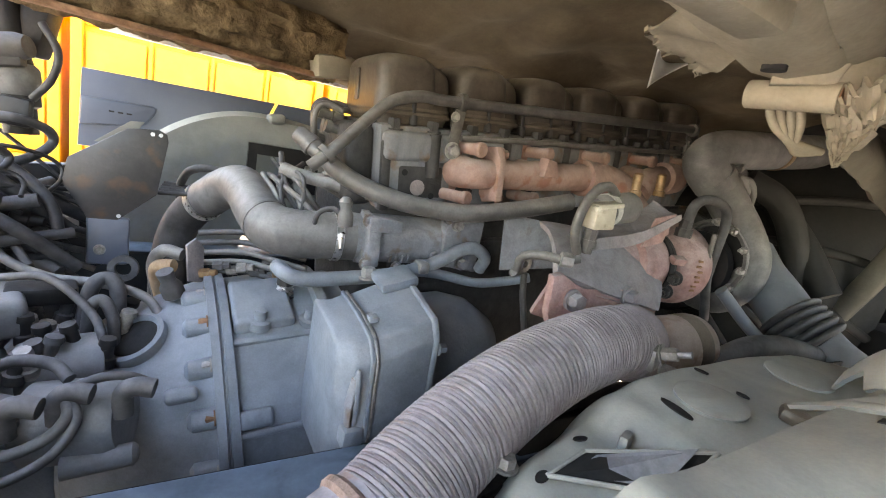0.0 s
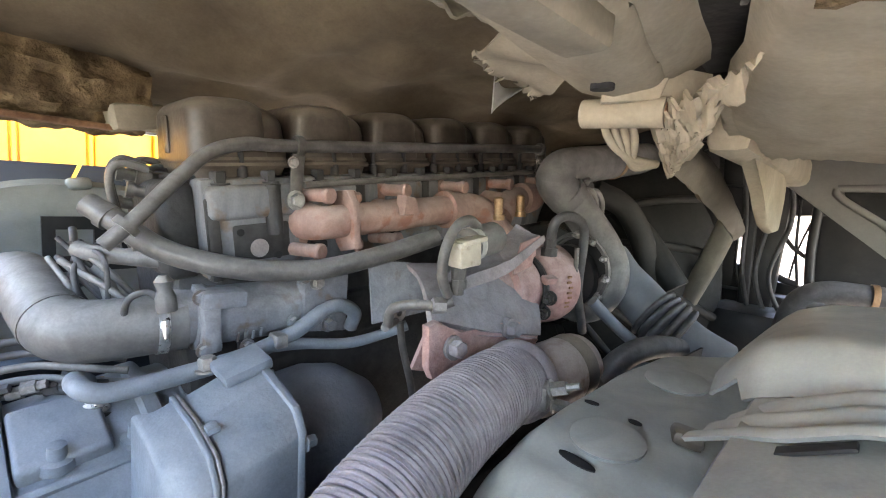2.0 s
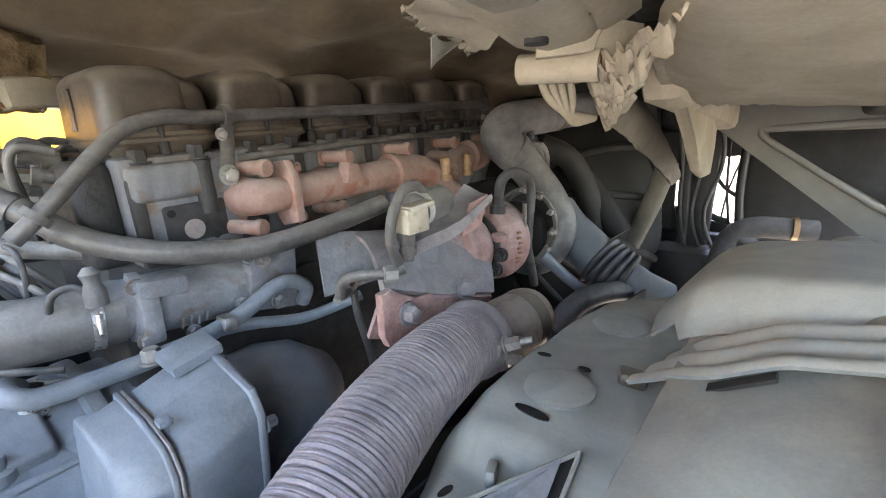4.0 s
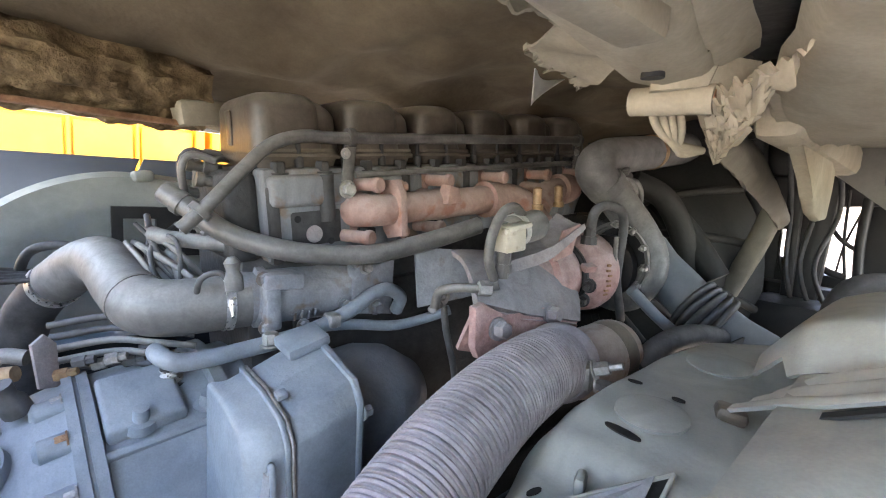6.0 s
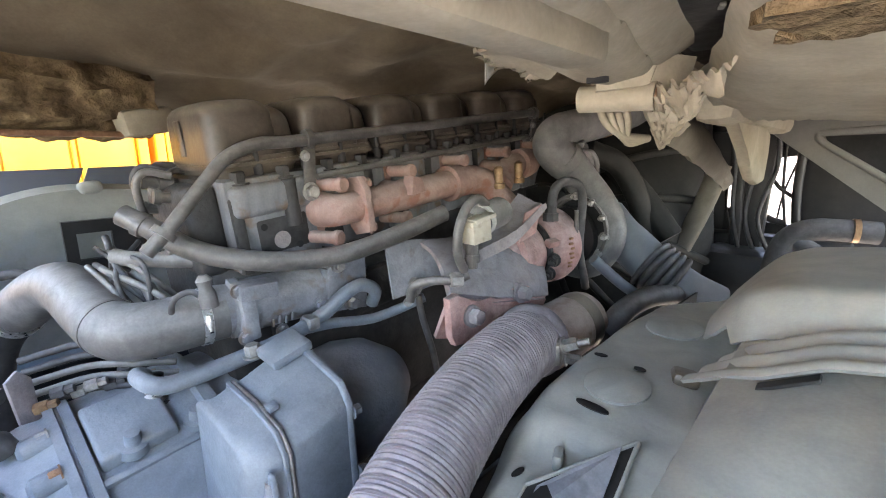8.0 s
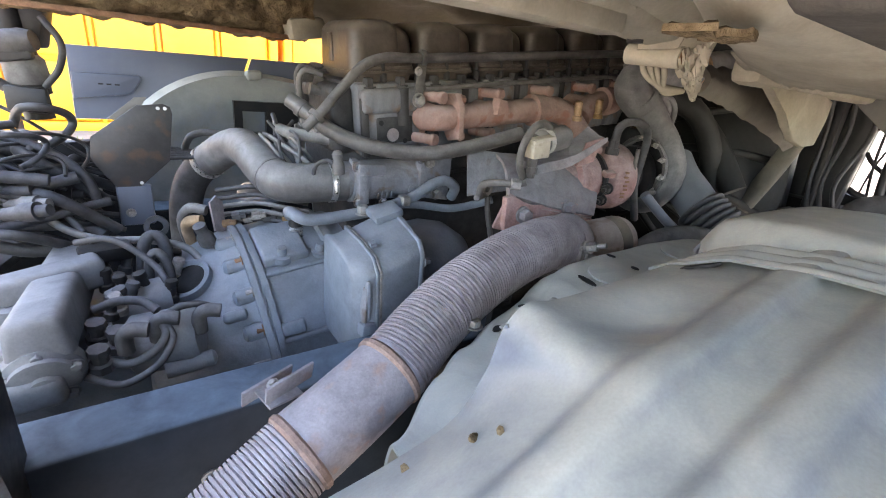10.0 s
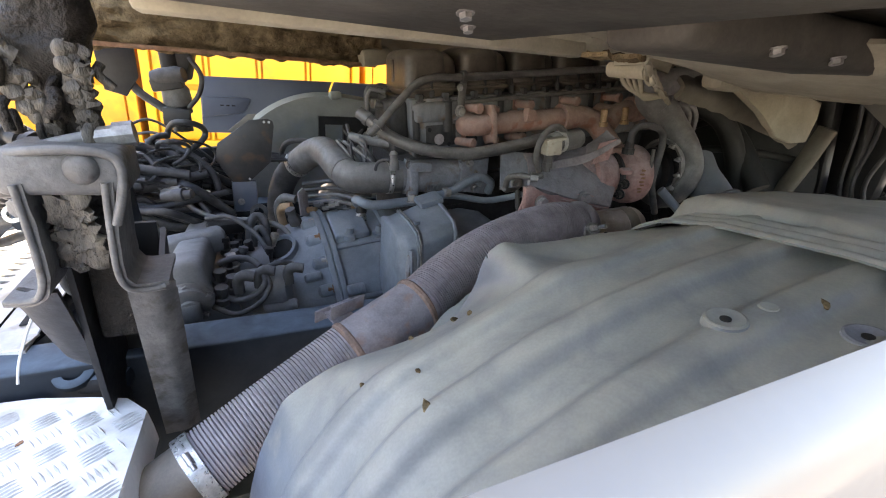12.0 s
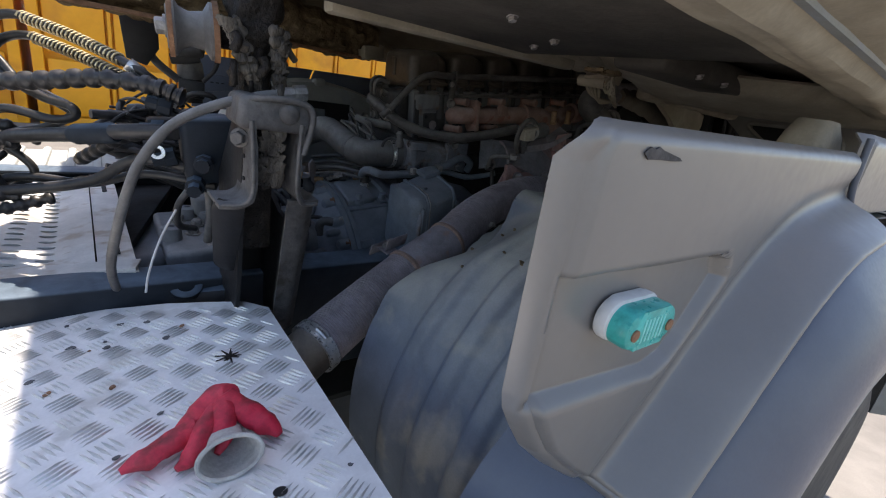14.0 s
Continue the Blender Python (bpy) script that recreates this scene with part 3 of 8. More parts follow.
    part("bracket_hole", lathe(bmesh.new(), (hx, hy, hz - 0.0075), (0.05, 0.0, -1), [(-0.004, 0.0105), (0.001, 0.0105)], 20), M_DARK, br)
    bm = lathe(bmesh.new(), (0.736, 0.597, 1.492), (-0.10, 1, 0.03), [(0, 0.0110), (0, 0.0145), (0.080, 0.0145), (0.080, 0)], 26)
    tb = part("mount_tube", bm, M_CAB, c, "dusty steel cross tube")
    part("tube_bore", lathe(bmesh.new(), (0.736, 0.5955, 1.492), (-0.10, 1, 0.03), [(0, 0.0112), (0.001, 0.0112)], 22), M_RUSTY, tb)
    for k in range(4):
        tube("harness_wire", [(0.735 + 0.008 * k, 0.66 - 0.006 * k, 1.50), (0.745 + 0.008 * k, 0.655 - 0.006 * k, 1.472), (0.775 + 0.006 * k, 0.645, 1.456 - 0.003 * k), (0.82, 0.63, 1.452)], 0.0045, M_CAB, c, "", 6, 8)

    # crumpled lining that hangs down to a point
    def wedge(u, v):
        top = V(0.752, 0.618, 1.490).lerp(V(0.632, 0.508, 1.500), u)
        low = V(0.838, 0.620, 1.440)
        p = top.lerp(low, v ** 0.9)
        w = 1 - v
        k = wobble(u * 3, v * 1.2, 0, 6, 0.014 * w + 0.003) + 0.005 * w * math.sin(46 * u + 5 * v) + wobble(u * 9, v * 2, 3, 4, 0.006 * w)
        return p.x + 0.3 * k, p.y + 0.5 * k, p.z + k
    part("torn_lining", sheet(bmesh.new(), wedge, 56, 30, 0.003), M_CAB, c, "crumpled torn lining hanging to a point", 50)

    def flap(u, v):
        x = 0.40 + 0.27 * u
        y = 0.69 + 0.03 * v
        z = 1.535 + 0.010 * u + 0.026 * v + wobble(x, y, 0, 16, 0.006)
        return x, y + wobble(x, v * 3, 1, 40, 0.014) * (1 - v), z + wobble(x, v, 5, 60, 0.006) * (1 - v)
    part("torn_lining", sheet(bmesh.new(), flap, 60, 10, 0.003), M_CAB, c, "torn pale lining strip", 55)

    def rag(u, v):
        p = V(0.60, 0.685, 1.545).lerp(V(0.70, 0.675, 1.528), u).lerp(V(0.66, 0.775, 1.552).lerp(V(0.80, 0.785, 1.535), u), v)
        ragged = max(0.0, v - 0.8) / 0.2
        return p.x + wobble(u * 6, v, 2, 5, 0.02) * ragged, p.y + wobble(u * 7, v, 8, 4, 0.03) * ragged, p.z + wobble(p.x, p.y, 0, 18, 0.010)
    part("torn_lining", sheet(bmesh.new(), rag, 36, 24, 0.003), M_CAB, c, "ragged pale end of the lining", 55)

    def tip(u, v):
        w = (1 - v) ** 1.2
        return 1.088 + 0.150 * u * w, 1.09 + 0.03 * math.sin(u * 3) * w, 1.685 - 0.097 * v - 0.022 * math.sin(u * 3.1) * w
    part("torn_lining", sheet(bmesh.new(), tip, 8, 10, 0.003), M_WHITE, c, "pale torn tip of lining", 60)

    # rounded pan forward of the bracket
    def pan(u, v):
        y = 0.03 + 0.55 * v
        x0 = lerp_table(y, [(0.0, 0.86), (0.36, 0.62), (0.44, 0.50), (0.49, 0.525), (0.51, 0.60), (0.53, 0.685), (0.58, 0.82)])
        x = x0 + (1.75 - x0) * u
        e = math.exp(-((x - x0) / 0.03) ** 2)
        fall = min(1.0, (x - x0) / max(0.02, 0.985 - x0))
        z = 1.508 - 0.036 * fall - 0.010 * math.sin(min(1, v * 1.25) * math.pi) + 0.02 * e + 0.05 * min(1.0, max(0.0, x - 0.985) / 0.10) + wobble(x, y, 7, 4, 0.006)
        return x, y, z
    part("floor_pan", sheet(bmesh.new(), pan, 60, 34, 0.006, True), M_CAB, c, "dusty pressed floor pan", 50)

    part("rust_patch", sheet(bmesh.new(), lambda u, v: (0.475 + 0.070 * u, 0.425 + 0.045 * v + 0.008 * math.sin(7 * u), 1.497 + wobble(u * 3, v * 3, 0, 2, 0.005)), 12, 6, 0.006), M_INSUL, c, "ragged rusty patch")
    # Black box behind the clips, which also puts in the shade of the gap.
    part("clip_gap_box", box(bmesh.new(), (0.66, 0.535, 1.560), (0.34, 0.085, 0.03), (0, 0, 6), 0.008), M_BLACK, c)
    for k in range(3):
        part("clip", box(bmesh.new(), (0.60 + 0.045 * k, 0.525, 1.543), (0.012, 0.005, 0.003), (0, 0, 20), 0.001), M_BOLT, c)

    spine = spline([(0.86, 0.635, 1.470), (0.95, 0.64, 1.466), (1.08, 0.645, 1.448), (1.20, 0.645, 1.418), (1.32, 0.645, 1.375)], 8)

    def strut_a(u, v):
        f = u * (len(spine) - 1)
        k = min(int(f), len(spine) - 2)
        p = spine[k].lerp(spine[k + 1], f - k)
        return p.x, p.y - 0.012 * math.sin(v * math.pi), p.z + (0.014 + 0.014 * math.sin(u * math.pi)) * (1 - 2 * v) + wobble(u * 4, v, 0, 3, 0.006)
    part("strut", sheet(bmesh.new(), strut_a, 40, 8, 0.010), M_STRUT, c, "thin dust-caked strut", 50)
    o = [(0.80, 1.508), (0.95, 1.500), (1.16, 1.478), (1.234, 1.466), (1.238, 1.43), (1.224, 1.380), (1.17, 1.377), (1.108, 1.388), (1.07, 1.412), (1.036, 1.440), (0.93, 1.478), (0.84, 1.497)]
    part("strut", plate(bmesh.new(), o, 0.016, (0, 0.575, 0), (90, 0, 0), 0.006), M_CAB, c, "broad dust-caked strut")
    # triangular stiffener across the front; its opening is a black plate painted as shade
    o = [(0.60, 1.56), (0.05, 1.56), (0.02, 1.45), (0.02, 1.06), (0.10, 1.08), (0.378, 1.309), (0.595, 1.478)]
    part("stiffener", plate(bmesh.new(), o, 0.015, (1.45, 0, 0), (90, 0, 90), 0.005), M_STIFF, c, "grey triangular stiffener panel")
    rim = [(1.447, y, z) for y, z in ((0.505, 1.468), (0.40, 1.474), (0.30, 1.474), (0.24, 1.44), (0.24, 1.32), (0.27, 1.305), (0.33, 1.335), (0.44, 1.410), (0.50, 1.452), (0.505, 1.468))]
    tube("stiffener_rim", rim, 0.007, M_STIFF, c, "", 4, 8)
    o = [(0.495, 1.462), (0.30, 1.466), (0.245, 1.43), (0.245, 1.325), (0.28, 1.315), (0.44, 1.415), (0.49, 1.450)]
    part("stiffener_opening_shade", plate(bmesh.new(), o, 0.003, (1.446, 0, 0), (90, 0, 90), 0.001), M_DARK, c)
    # outer sill
    def sill(u, v):
        x = -0.04 + 2.1 * u
        prof = [(0.0, (0.086, 1.560)), (0.16, (0.080, 1.512)), (0.24, (0.074, 1.503)), (0.46, (0.034, 1.500)), (0.52, (0.022, 1.505)), (0.62, (0.010, 1.522)), (0.82, (-0.035, 1.535)), (1.0, (-0.062, 1.575))]
        y, z = line_table(v, [(a, q[0]) for a, q in prof]), line_table(v, [(a, q[1]) for a, q in prof])
        return x, y + 0.04 * max(0.0, x - 0.45) + wobble(x, v, 0, 4, 0.004), z - 0.018 * x + wobble(x, v * 2, 3, 9, 0.003)
    part("outer_sill", sheet(bmesh.new(), sill, 90, 34, 0.004), M_CAB, c, "pale dusty outer sill with a flat lower face", 30)
    part("sill_seam", sheet(bmesh.new(), lambda u, v: (0.02 + 1.6 * u, 0.004 + 0.04 * max(0.0, 1.6 * u - 0.43) + 0.010 * v, 1.5265 - 0.029 * u), 30, 2, 0.008), M_MUDPLAIN, c)
    for x, y, z in ((0.25, 0.36, 1.506), (0.30, 0.45, 1.506), (0.52, 0.26, 1.50), (0.62, 0.26, 1.50), (0.74, 0.26, 1.50), (0.10, 0.3, 1.506)):
        part("sill_bolt", hexbolt(bmesh.new(), (x, y, z), (0, -0.3, -1), 0.006, 0.005), M_BOLT, c)
    return c


build_cab()


# ---- front mudguards ----
ARCH = [(0.09, 0.58), (0.05, 0.72), (0.045, 0.85), (0.07, 0.95), (0.09, 1.0), (0.105, 1.03), (0.122, 1.055), (0.155, 1.103), (0.20, 1.148), (0.26, 1.18), (0.32, 1.21), (0.37, 1.228), (0.42, 1.243), (0.55, 1.268), (0.75, 1.29), (1.0, 1.30), (1.25, 1.28), (1.5, 1.18), (1.62, 1.0), (1.66, 0.7)]
EDGE = [(0.09, 0.58), (0.045, 0.72), (0.04, 0.85), (0.058, 0.945), (0.077, 0.995), (0.088, 1.022), (0.10, 1.04), (0.127, 1.058), (0.173, 1.08), (0.267, 1.097), (0.335, 1.118), (0.37, 1.165), (0.40, 1.222), (0.53, 1.231), (0.72, 1.24), (1.0, 1.25), (1.25, 1.23), (1.5, 1.13), (1.62, 0.95), (1.66, 0.65)]


def arch_z(x):
    for (a, p), (b, q) in zip(ARCH[1:], ARCH[2:]):
        if a <= x <= b:
            return p + (q - p) * (x - a) / (b - a)
    return 1.0


def build_mudguard():
    c = thing("front_mudguard", (0.66, 0.3, 0.6), "dusty grey plastic front mudguard with pressed ribs", "mudguard", "front mudguards")
    prof = spline([(x, 0, z) for x, z in ARCH], 10)
    edge = spline([(x, 0, z) for x, z in EDGE], 10)
    ribs = (0.075, 0.165, 0.255, 0.345)

    def skin(u, v):
        f = u * (len(prof) - 1)
        k = min(int(f), len(prof) - 2)
        y = 0.02 + 0.48 * v
        p = prof[k].lerp(prof[k + 1], f - k)
        d = (prof[k + 1] - prof[k]).normalized()
        h = 0.0
        for r in ribs:
            h += 0.014 * (1 / (1 + math.exp(-(y - r) / 0.0035)) - 1 / (1 + math.exp(-(y - r - 0.040) / 0.0035)))
        h *= min(1, u * 9)
        t = max(0.0, (y - 0.30) / 0.20)
        q = (p + V(-d.z, 0, d.x) * h).lerp(edge[k].lerp(edge[k + 1], f - k), t ** 1.9)
        dent = 0.018 * math.exp(-(((p.x - 0.50) / 0.06) ** 2 + ((y - 0.42) / 0.045) ** 2))
        lip = 0.010 * math.exp(-(((q.x - 0.41) / 0.025) ** 2)) * t ** 4
        return q.x, y, q.z - dent + lip + wobble(q.x, y, 0, 3.5, 0.004)
    part("arch_skin", sheet(bmesh.new(), skin, 150, 130, 0.004), M_MUD, c, "", 40)

    def inner_z(x):
        return lerp_table(x, [(0.30, 1.05), (0.46, 1.090), (0.52, 1.102), (0.60, 1.118), (0.66, 1.146), (0.71, 1.158), (0.80, 1.163), (1.0, 1.170), (1.2, 1.163)])

    def inner(u, v):
        # inner plate along the frame
        x = 0.30 + 0.90 * u
        y0 = 0.485
        y1 = lerp_table(x, [(0.30, 0.57), (0.40, 0.63), (0.45, 0.655), (0.55, 0.688), (0.65, 0.708), (0.75, 0.710), (0.90, 0.706), (1.03, 0.69), (1.2, 0.60)])
        y = y0 + (y1 - y0) * v
        e = max(0, v - 0.84) / 0.16
        return x, y, inner_z(x) - 0.045 * e ** 1.6
    part("inner_plate", sheet(bmesh.new(), inner, 80, 34, 0.004), M_MUDPLAIN, c, "pale dusty inner plate with plugs and slots", 45)

    def cheek(u, v):
        # folded step between the skin and the inner plate
        x = 0.385 + 0.465 * u
        zt = lerp_table(x, [(0.40, 1.222), (0.53, 1.231), (0.70, 1.24), (1.0, 1.25)]) - 0.004
        zb = inner_z(x) - 0.002
        w = v * v * (3 - 2 * v)
        return x, 0.497 + 0.030 * v + 0.006 * math.sin(14 * u) * v, zt + (min(zb, zt - 0.004) - zt) * w
    # Two black sheets added: they stop sunlit ground showing through the gap.
    part("inner_sheet", sheet(bmesh.new(), lambda u, v: (0.42 + 0.90 * u, 0.66 + 0.02 * math.sin(3 * u), inner_z(0.42 + 0.90 * u) - 0.03 - 0.5 * v), 24, 6, 0.004), M_SHROUD, c, "black sheet added to darken the gap beside the hose")
    part("gap_sheet", sheet(bmesh.new(), lambda u, v: (0.70 + 0.50 * u, 0.80 + 0.015 * math.sin(5 * u), 1.062 - 0.012 * math.sin(4 * u) - 0.3 * v), 24, 6, 0.005), M_SHROUD, c, "black sheet added to cover the bright gap below the hose")
    part("folded_cheek", sheet(bmesh.new(), cheek, 50, 14, 0.004), M_MUD, c, "", 50)
    for x, y, r in ((0.733, 0.614, 0.038), (0.945, 0.611, 0.040)):
        part("round_plug", lathe(bmesh.new(), (x, y, inner_z(x) + 0.001), (-0.1, 0, 1), [(0, r), (0.003, r), (0.005, r * 0.85), (0.005, 0)], 36), M_MUDPLAIN, c)
    n = 20
    for x, y, a, l, w in ((0.681, 0.621, -102, 0.043, 0.014), (0.783, 0.605, -105, 0.016, 0.01), (0.790, 0.659, -87, 0.018, 0.009), (0.508, 0.630, 20, 0.020, 0.011), (0.574, 0.649, -10, 0.018, 0.007)):
        o = [(l / 2 * math.cos(2 * math.pi * k / n), w / 2 * math.sin(2 * math.pi * k / n)) for k in range(n)]
        part("slot", plate(bmesh.new(), o, 0.0015, (x, y, inner_z(x) + 0.003), (0, -2, a)), M_DARK, c)
    o = [(0.565, 0.634), (0.655, 0.560), (0.592, 0.557), (0.512, 0.628)]
    zq = [inner_z(x) + 0.004 for x, y in o]

    def quad(f, dz):
        cx, cy = sum(x for x, y in o) / 4, sum(y for x, y in o) / 4
        bm = bmesh.new()
        lo = [bm.verts.new((cx + (x - cx) * f, cy + (y - cy) * f, z + dz)) for (x, y), z in zip(o, zq)]
        hi = [bm.verts.new((v.co.x, v.co.y, v.co.z + 0.0015)) for v in lo]
        bm.faces.new(lo[::-1])
        bm.faces.new(hi)
        for k in range(4):
            bm.faces.new((lo[k], lo[(k + 1) % 4], hi[(k + 1) % 4], hi[k]))
        return bm
    # No hole is cut: the black quad gives the shade inside.
    fr = part("square_opening", quad(1.0, 0.0), M_DARK, c, "square opening, its dark inside laid on as a black plate")
    part("opening_floor", quad(0.74, 0.002), M_MUDBARE, fr)
    for (a, za), (b, zb) in zip(zip(o, zq), zip(o[1:] + o[:1], zq[1:] + zq[:1])):
        part("opening_rim", sweep(bmesh.new(), [V(*a, za + 0.001), V(*b, zb + 0.001)], 0.0025, 8), M_MUDPLAIN, fr)
    part("dirt_clump", box(bmesh.new(), (0.787, 0.554, inner_z(0.787) + 0.008), (0.034, 0.03, 0.016), (8, 5, 20), 0.006), M_COVER, c, "clump of brown dirt")
    for p in ((0.489, 0.660, inner_z(0.489)),):
        part("bolt", hexbolt(bmesh.new(), p, (0, 0, 1), 0.010, 0.010), M_BOLT, c)
    part("bolt_lug", box(bmesh.new(), (0.609, 0.623, inner_z(0.609) + 0.006), (0.022, 0.010, 0.02), (0, 0, 20), 0.004), M_MUDPLAIN, c)
    for x, y, z, mat in ((0.458, 0.195, 1.2645, M_MUD), (0.547, 0.126, 1.269, M_MUDBARE)):
        part("dimple", lathe(bmesh.new(), (x, y, z), (-0.2, 0, 1), [(-0.006, 0.020), (0.0015, 0.0185), (0.0025, 0.016), (0.0, 0.008), (0.0, 0)], 32), mat, c)
        part("dimple_hole", lathe(bmesh.new(), (x, y, z + 0.0004), (-0.2, 0, 1), [(0, 0.0050), (0.001, 0.0050)], 14), M_DARK, c)
    rnd = random.Random(8)
    for x, y, z, r in ((0.263, 0.470, 1.117, 0.007), (0.204, 0.284, 1.166, 0.008), (0.173, 0.391, 1.122, 0.004), (0.312, 0.442, 1.153, 0.008), (0.325, 0.426, 1.170, 0.006), (0.219, 0.343, 1.163, 0.003), (0.558, 0.167, 1.277, 0.006)):
        o = [(r * rnd.uniform(0.6, 1.3) * math.cos(a), r * rnd.uniform(0.4, 0.9) * math.sin(a)) for a in (2 * math.pi * k / 9 for k in range(9))]
        part("dirt_crumb", plate(bmesh.new(), o, 0.003, (x, y, z), (-12, -25, rnd.uniform(0, 180)), 0.0008), M_INSUL, c, "brown crumb of dried leaf")
    part("oval_boss", lathe(bmesh.new(), (0.506, 0.187, 1.272), (-0.12, 0, 1), [(0, 0.010), (0.003, 0.008), (0.003, 0)], 20), M_MUDPLAIN, c)
    for x, y in ((0.20, 0.40), (0.33, 0.37)):
        part("stud", lathe(bmesh.new(), (x, y, arch_z(x) - 0.045), (-0.4, 0.3, 1), [(0, 0.008), (0.014, 0.007), (0.016, 0)], 8), M_BOLT, c)
    return c


build_mudguard()


def build_cover_flap():
    c = thing("mudguard_cover", (0.9, 0.35, 1.2), "pale dusty plastic cover lying over the mudguard crown", "cover")

    def cover(u, v):
        y = 0.555 - 0.525 * v
        x0 = lerp_table(y, [(0.03, 0.72), (0.40, 0.735), (0.50, 0.76), (0.53, 0.80), (0.555, 0.86)])
        x = x0 + (1.35 - x0) * u
        z = line_table(y, [(0.03, 1.314), (0.25, 1.322), (0.40, 1.312), (0.47, 1.300), (0.505, 1.284), (0.530, 1.252), (0.556, 1.214)])
        return x, y, z - 0.13 * max(0, u - 0.40) ** 1.5 - (0.045 if y < 0.52 else 0.02) * max(0.0, 1 - u / 0.05) + wobble(x, y, 2, 5, 0.003)
    part("top_sheet", sheet(bmesh.new(), cover, 44, 60, 0.004, True), M_MUDPLAIN, c, "", 40)

    def strap(u, v):
        y = 0.535 - 0.505 * u
        z = line_table(y, [(0.03, 1.302), (0.20, 1.302), (0.34, 1.290), (0.43, 1.272), (0.49, 1.240), (0.535, 1.208)])
        x = 0.655 + 0.075 * v + 0.04 * max(0.0, (y - 0.47) / 0.065)
        return x, y - 0.025 * v * max(0.0, (y - 0.47) / 0.065), z + 0.0028 * math.sin(5 * math.pi * v) + 0.006 * v
    part("ribbed_strap", sheet(bmesh.new(), strap, 60, 40, 0.004, True), M_MUDPLAIN, c, "pale ribbed strap across the crown", 30)
    part("strap_slot", box(bmesh.new(), (0.648, 0.452, 1.2575), (0.012, 0.044, 0.003), (-30, -4, 0), 0.0006), M_DARK, c)
    return c


build_cover_flap()


# ---- outer fender panel with its lamp ----
def stadium(a, b, at, d, bev=0.003):
    """An oblong body with round ends, thickness d towards -y."""
    n = 14
    o = [(a - b + b * math.cos(t), b * math.sin(t)) for t in (-math.pi / 2 + math.pi * k / n for k in range(n + 1))]
    o += [(-a + b + b * math.cos(t), b * math.sin(t)) for t in (math.pi / 2 + math.pi * k / n for k in range(n + 1))]
    return plate(bmesh.new(), o, d, at, (90, 0, 0), bev)


SEAM = [(-0.03, 0.78), (0.005, 0.90), (0.05, 0.99), (0.086, 1.033), (0.12, 1.07), (0.155, 1.107), (0.205, 1.165), (0.276, 1.238), (0.34, 1.278), (0.40, 1.297), (0.53, 1.312), (0.72, 1.318), (0.95, 1.312), (1.2, 1.27), (1.42, 1.16), (1.58, 0.98), (1.66, 0.78)]


def build_fender():
    c = thing("fender_panel", (0.1, 0.0, 1.0), "silver-grey painted fender panel with a pressed triangle", "fender")
    seam = [V(p.x, 0, p.z) for p in spline([(x, 0, z) for x, z in SEAM[1:13]], 4)]

    def seam_gap(x, z):
        best = 9.0
        for p, q in zip(seam, seam[1:]):
            dx, dz = q.x - p.x, q.z - p.z
            t = max(0.0, min(1.0, ((x - p.x) * dx + (z - p.z) * dz) / (dx * dx + dz * dz)))
            best = min(best, math.hypot(x - p.x - t * dx, z - p.z - t * dz))
        return best

    def edge_l(z):
        return line_table(z, [(1.035, 0.082), (1.065, 0.028), (1.10, -0.016), (1.135, -0.053), (1.165, -0.074), (1.185, -0.086), (1.20, -0.090), (1.365, -0.094)])

    def edge_r(z):
        return line_table(z, [(1.035, 0.088), (1.07, 0.12), (1.107, 0.155), (1.165, 0.205), (1.238, 0.276), (1.278, 0.34), (1.297, 0.40), (1.309, 0.50), (1.33, 0.535), (1.37, 0.525), (1.42, 0.515)])

    def side(x, z, a, b):
        # signed distance to the line a-b
        dx, dz = b[0] - a[0], b[1] - a[1]
        return ((x - a[0]) * dz - (z - a[1]) * dx) / math.hypot(dx, dz)
    TRI = [(-0.075, 1.301), (0.160, 1.298), (0.186, 1.290), (0.196, 1.268), (0.152, 1.201), (0.130, 1.180), (0.098, 1.168), (-0.075, 1.183)]

    def field(x, z):
        if x < -0.1 or x > 0.21 or z < 1.155 or z > 1.32:
            return 0.0
        low = min(side(x, z, p, q) for p, q in zip(TRI[2:-1], TRI[3:]))
        top = min(side(x, z, TRI[0], TRI[1]), side(x, z, TRI[1], TRI[2]))
        g = min(top / 0.0035, low / 0.013, (x + 0.081) / 0.006)
        g = max(0.0, min(1.0, g))
        return g * g * (3 - 2 * g) * 0.4 + g * 0.6

    def face(u, v):
        z0, z1 = 1.036, 1.40
        z = z0 + (z1 - z0) * v
        xl, xr = edge_l(z), edge_r(z)
        if z > 1.374:
            xl = -0.094 + 0.026 - math.sqrt(max(0.0, 0.026 ** 2 - (z - 1.374) ** 2))
        x = xl + (xr - xl) * u
        zz = z + (0.003 + 0.016 * x) * v ** 6
        d = x - xl
        low = max(0.0, min(1.0, (1.397 - z) / 0.020))
        y = 0.005 + 0.014 * (0.3 + 0.7 * low) * max(0.0, 1 - d / 0.010) ** 2 + 0.007 * low * max(0.0, min(1.0, (0.022 - d) / 0.007)) + 0.010 * max(0.0, 1 - (1.40 - z) / 0.010) ** 2
        g = seam_gap(x, z)
        k = max(0.0, 1 - g / 0.036)
        y += -0.054 * k * k * (3 - 2 * k) + 0.009 * math.exp(-((g - 0.044) / 0.017) ** 2) - 0.012 * max(0.0, 1 - g / 0.10) ** 2
        y += 0.014 * field(x, z)
        return x, y, zz
    part("pressed_panel", sheet(bmesh.new(), face, 190, 170, 0.003, True), M_FENDER, c, "", 60)
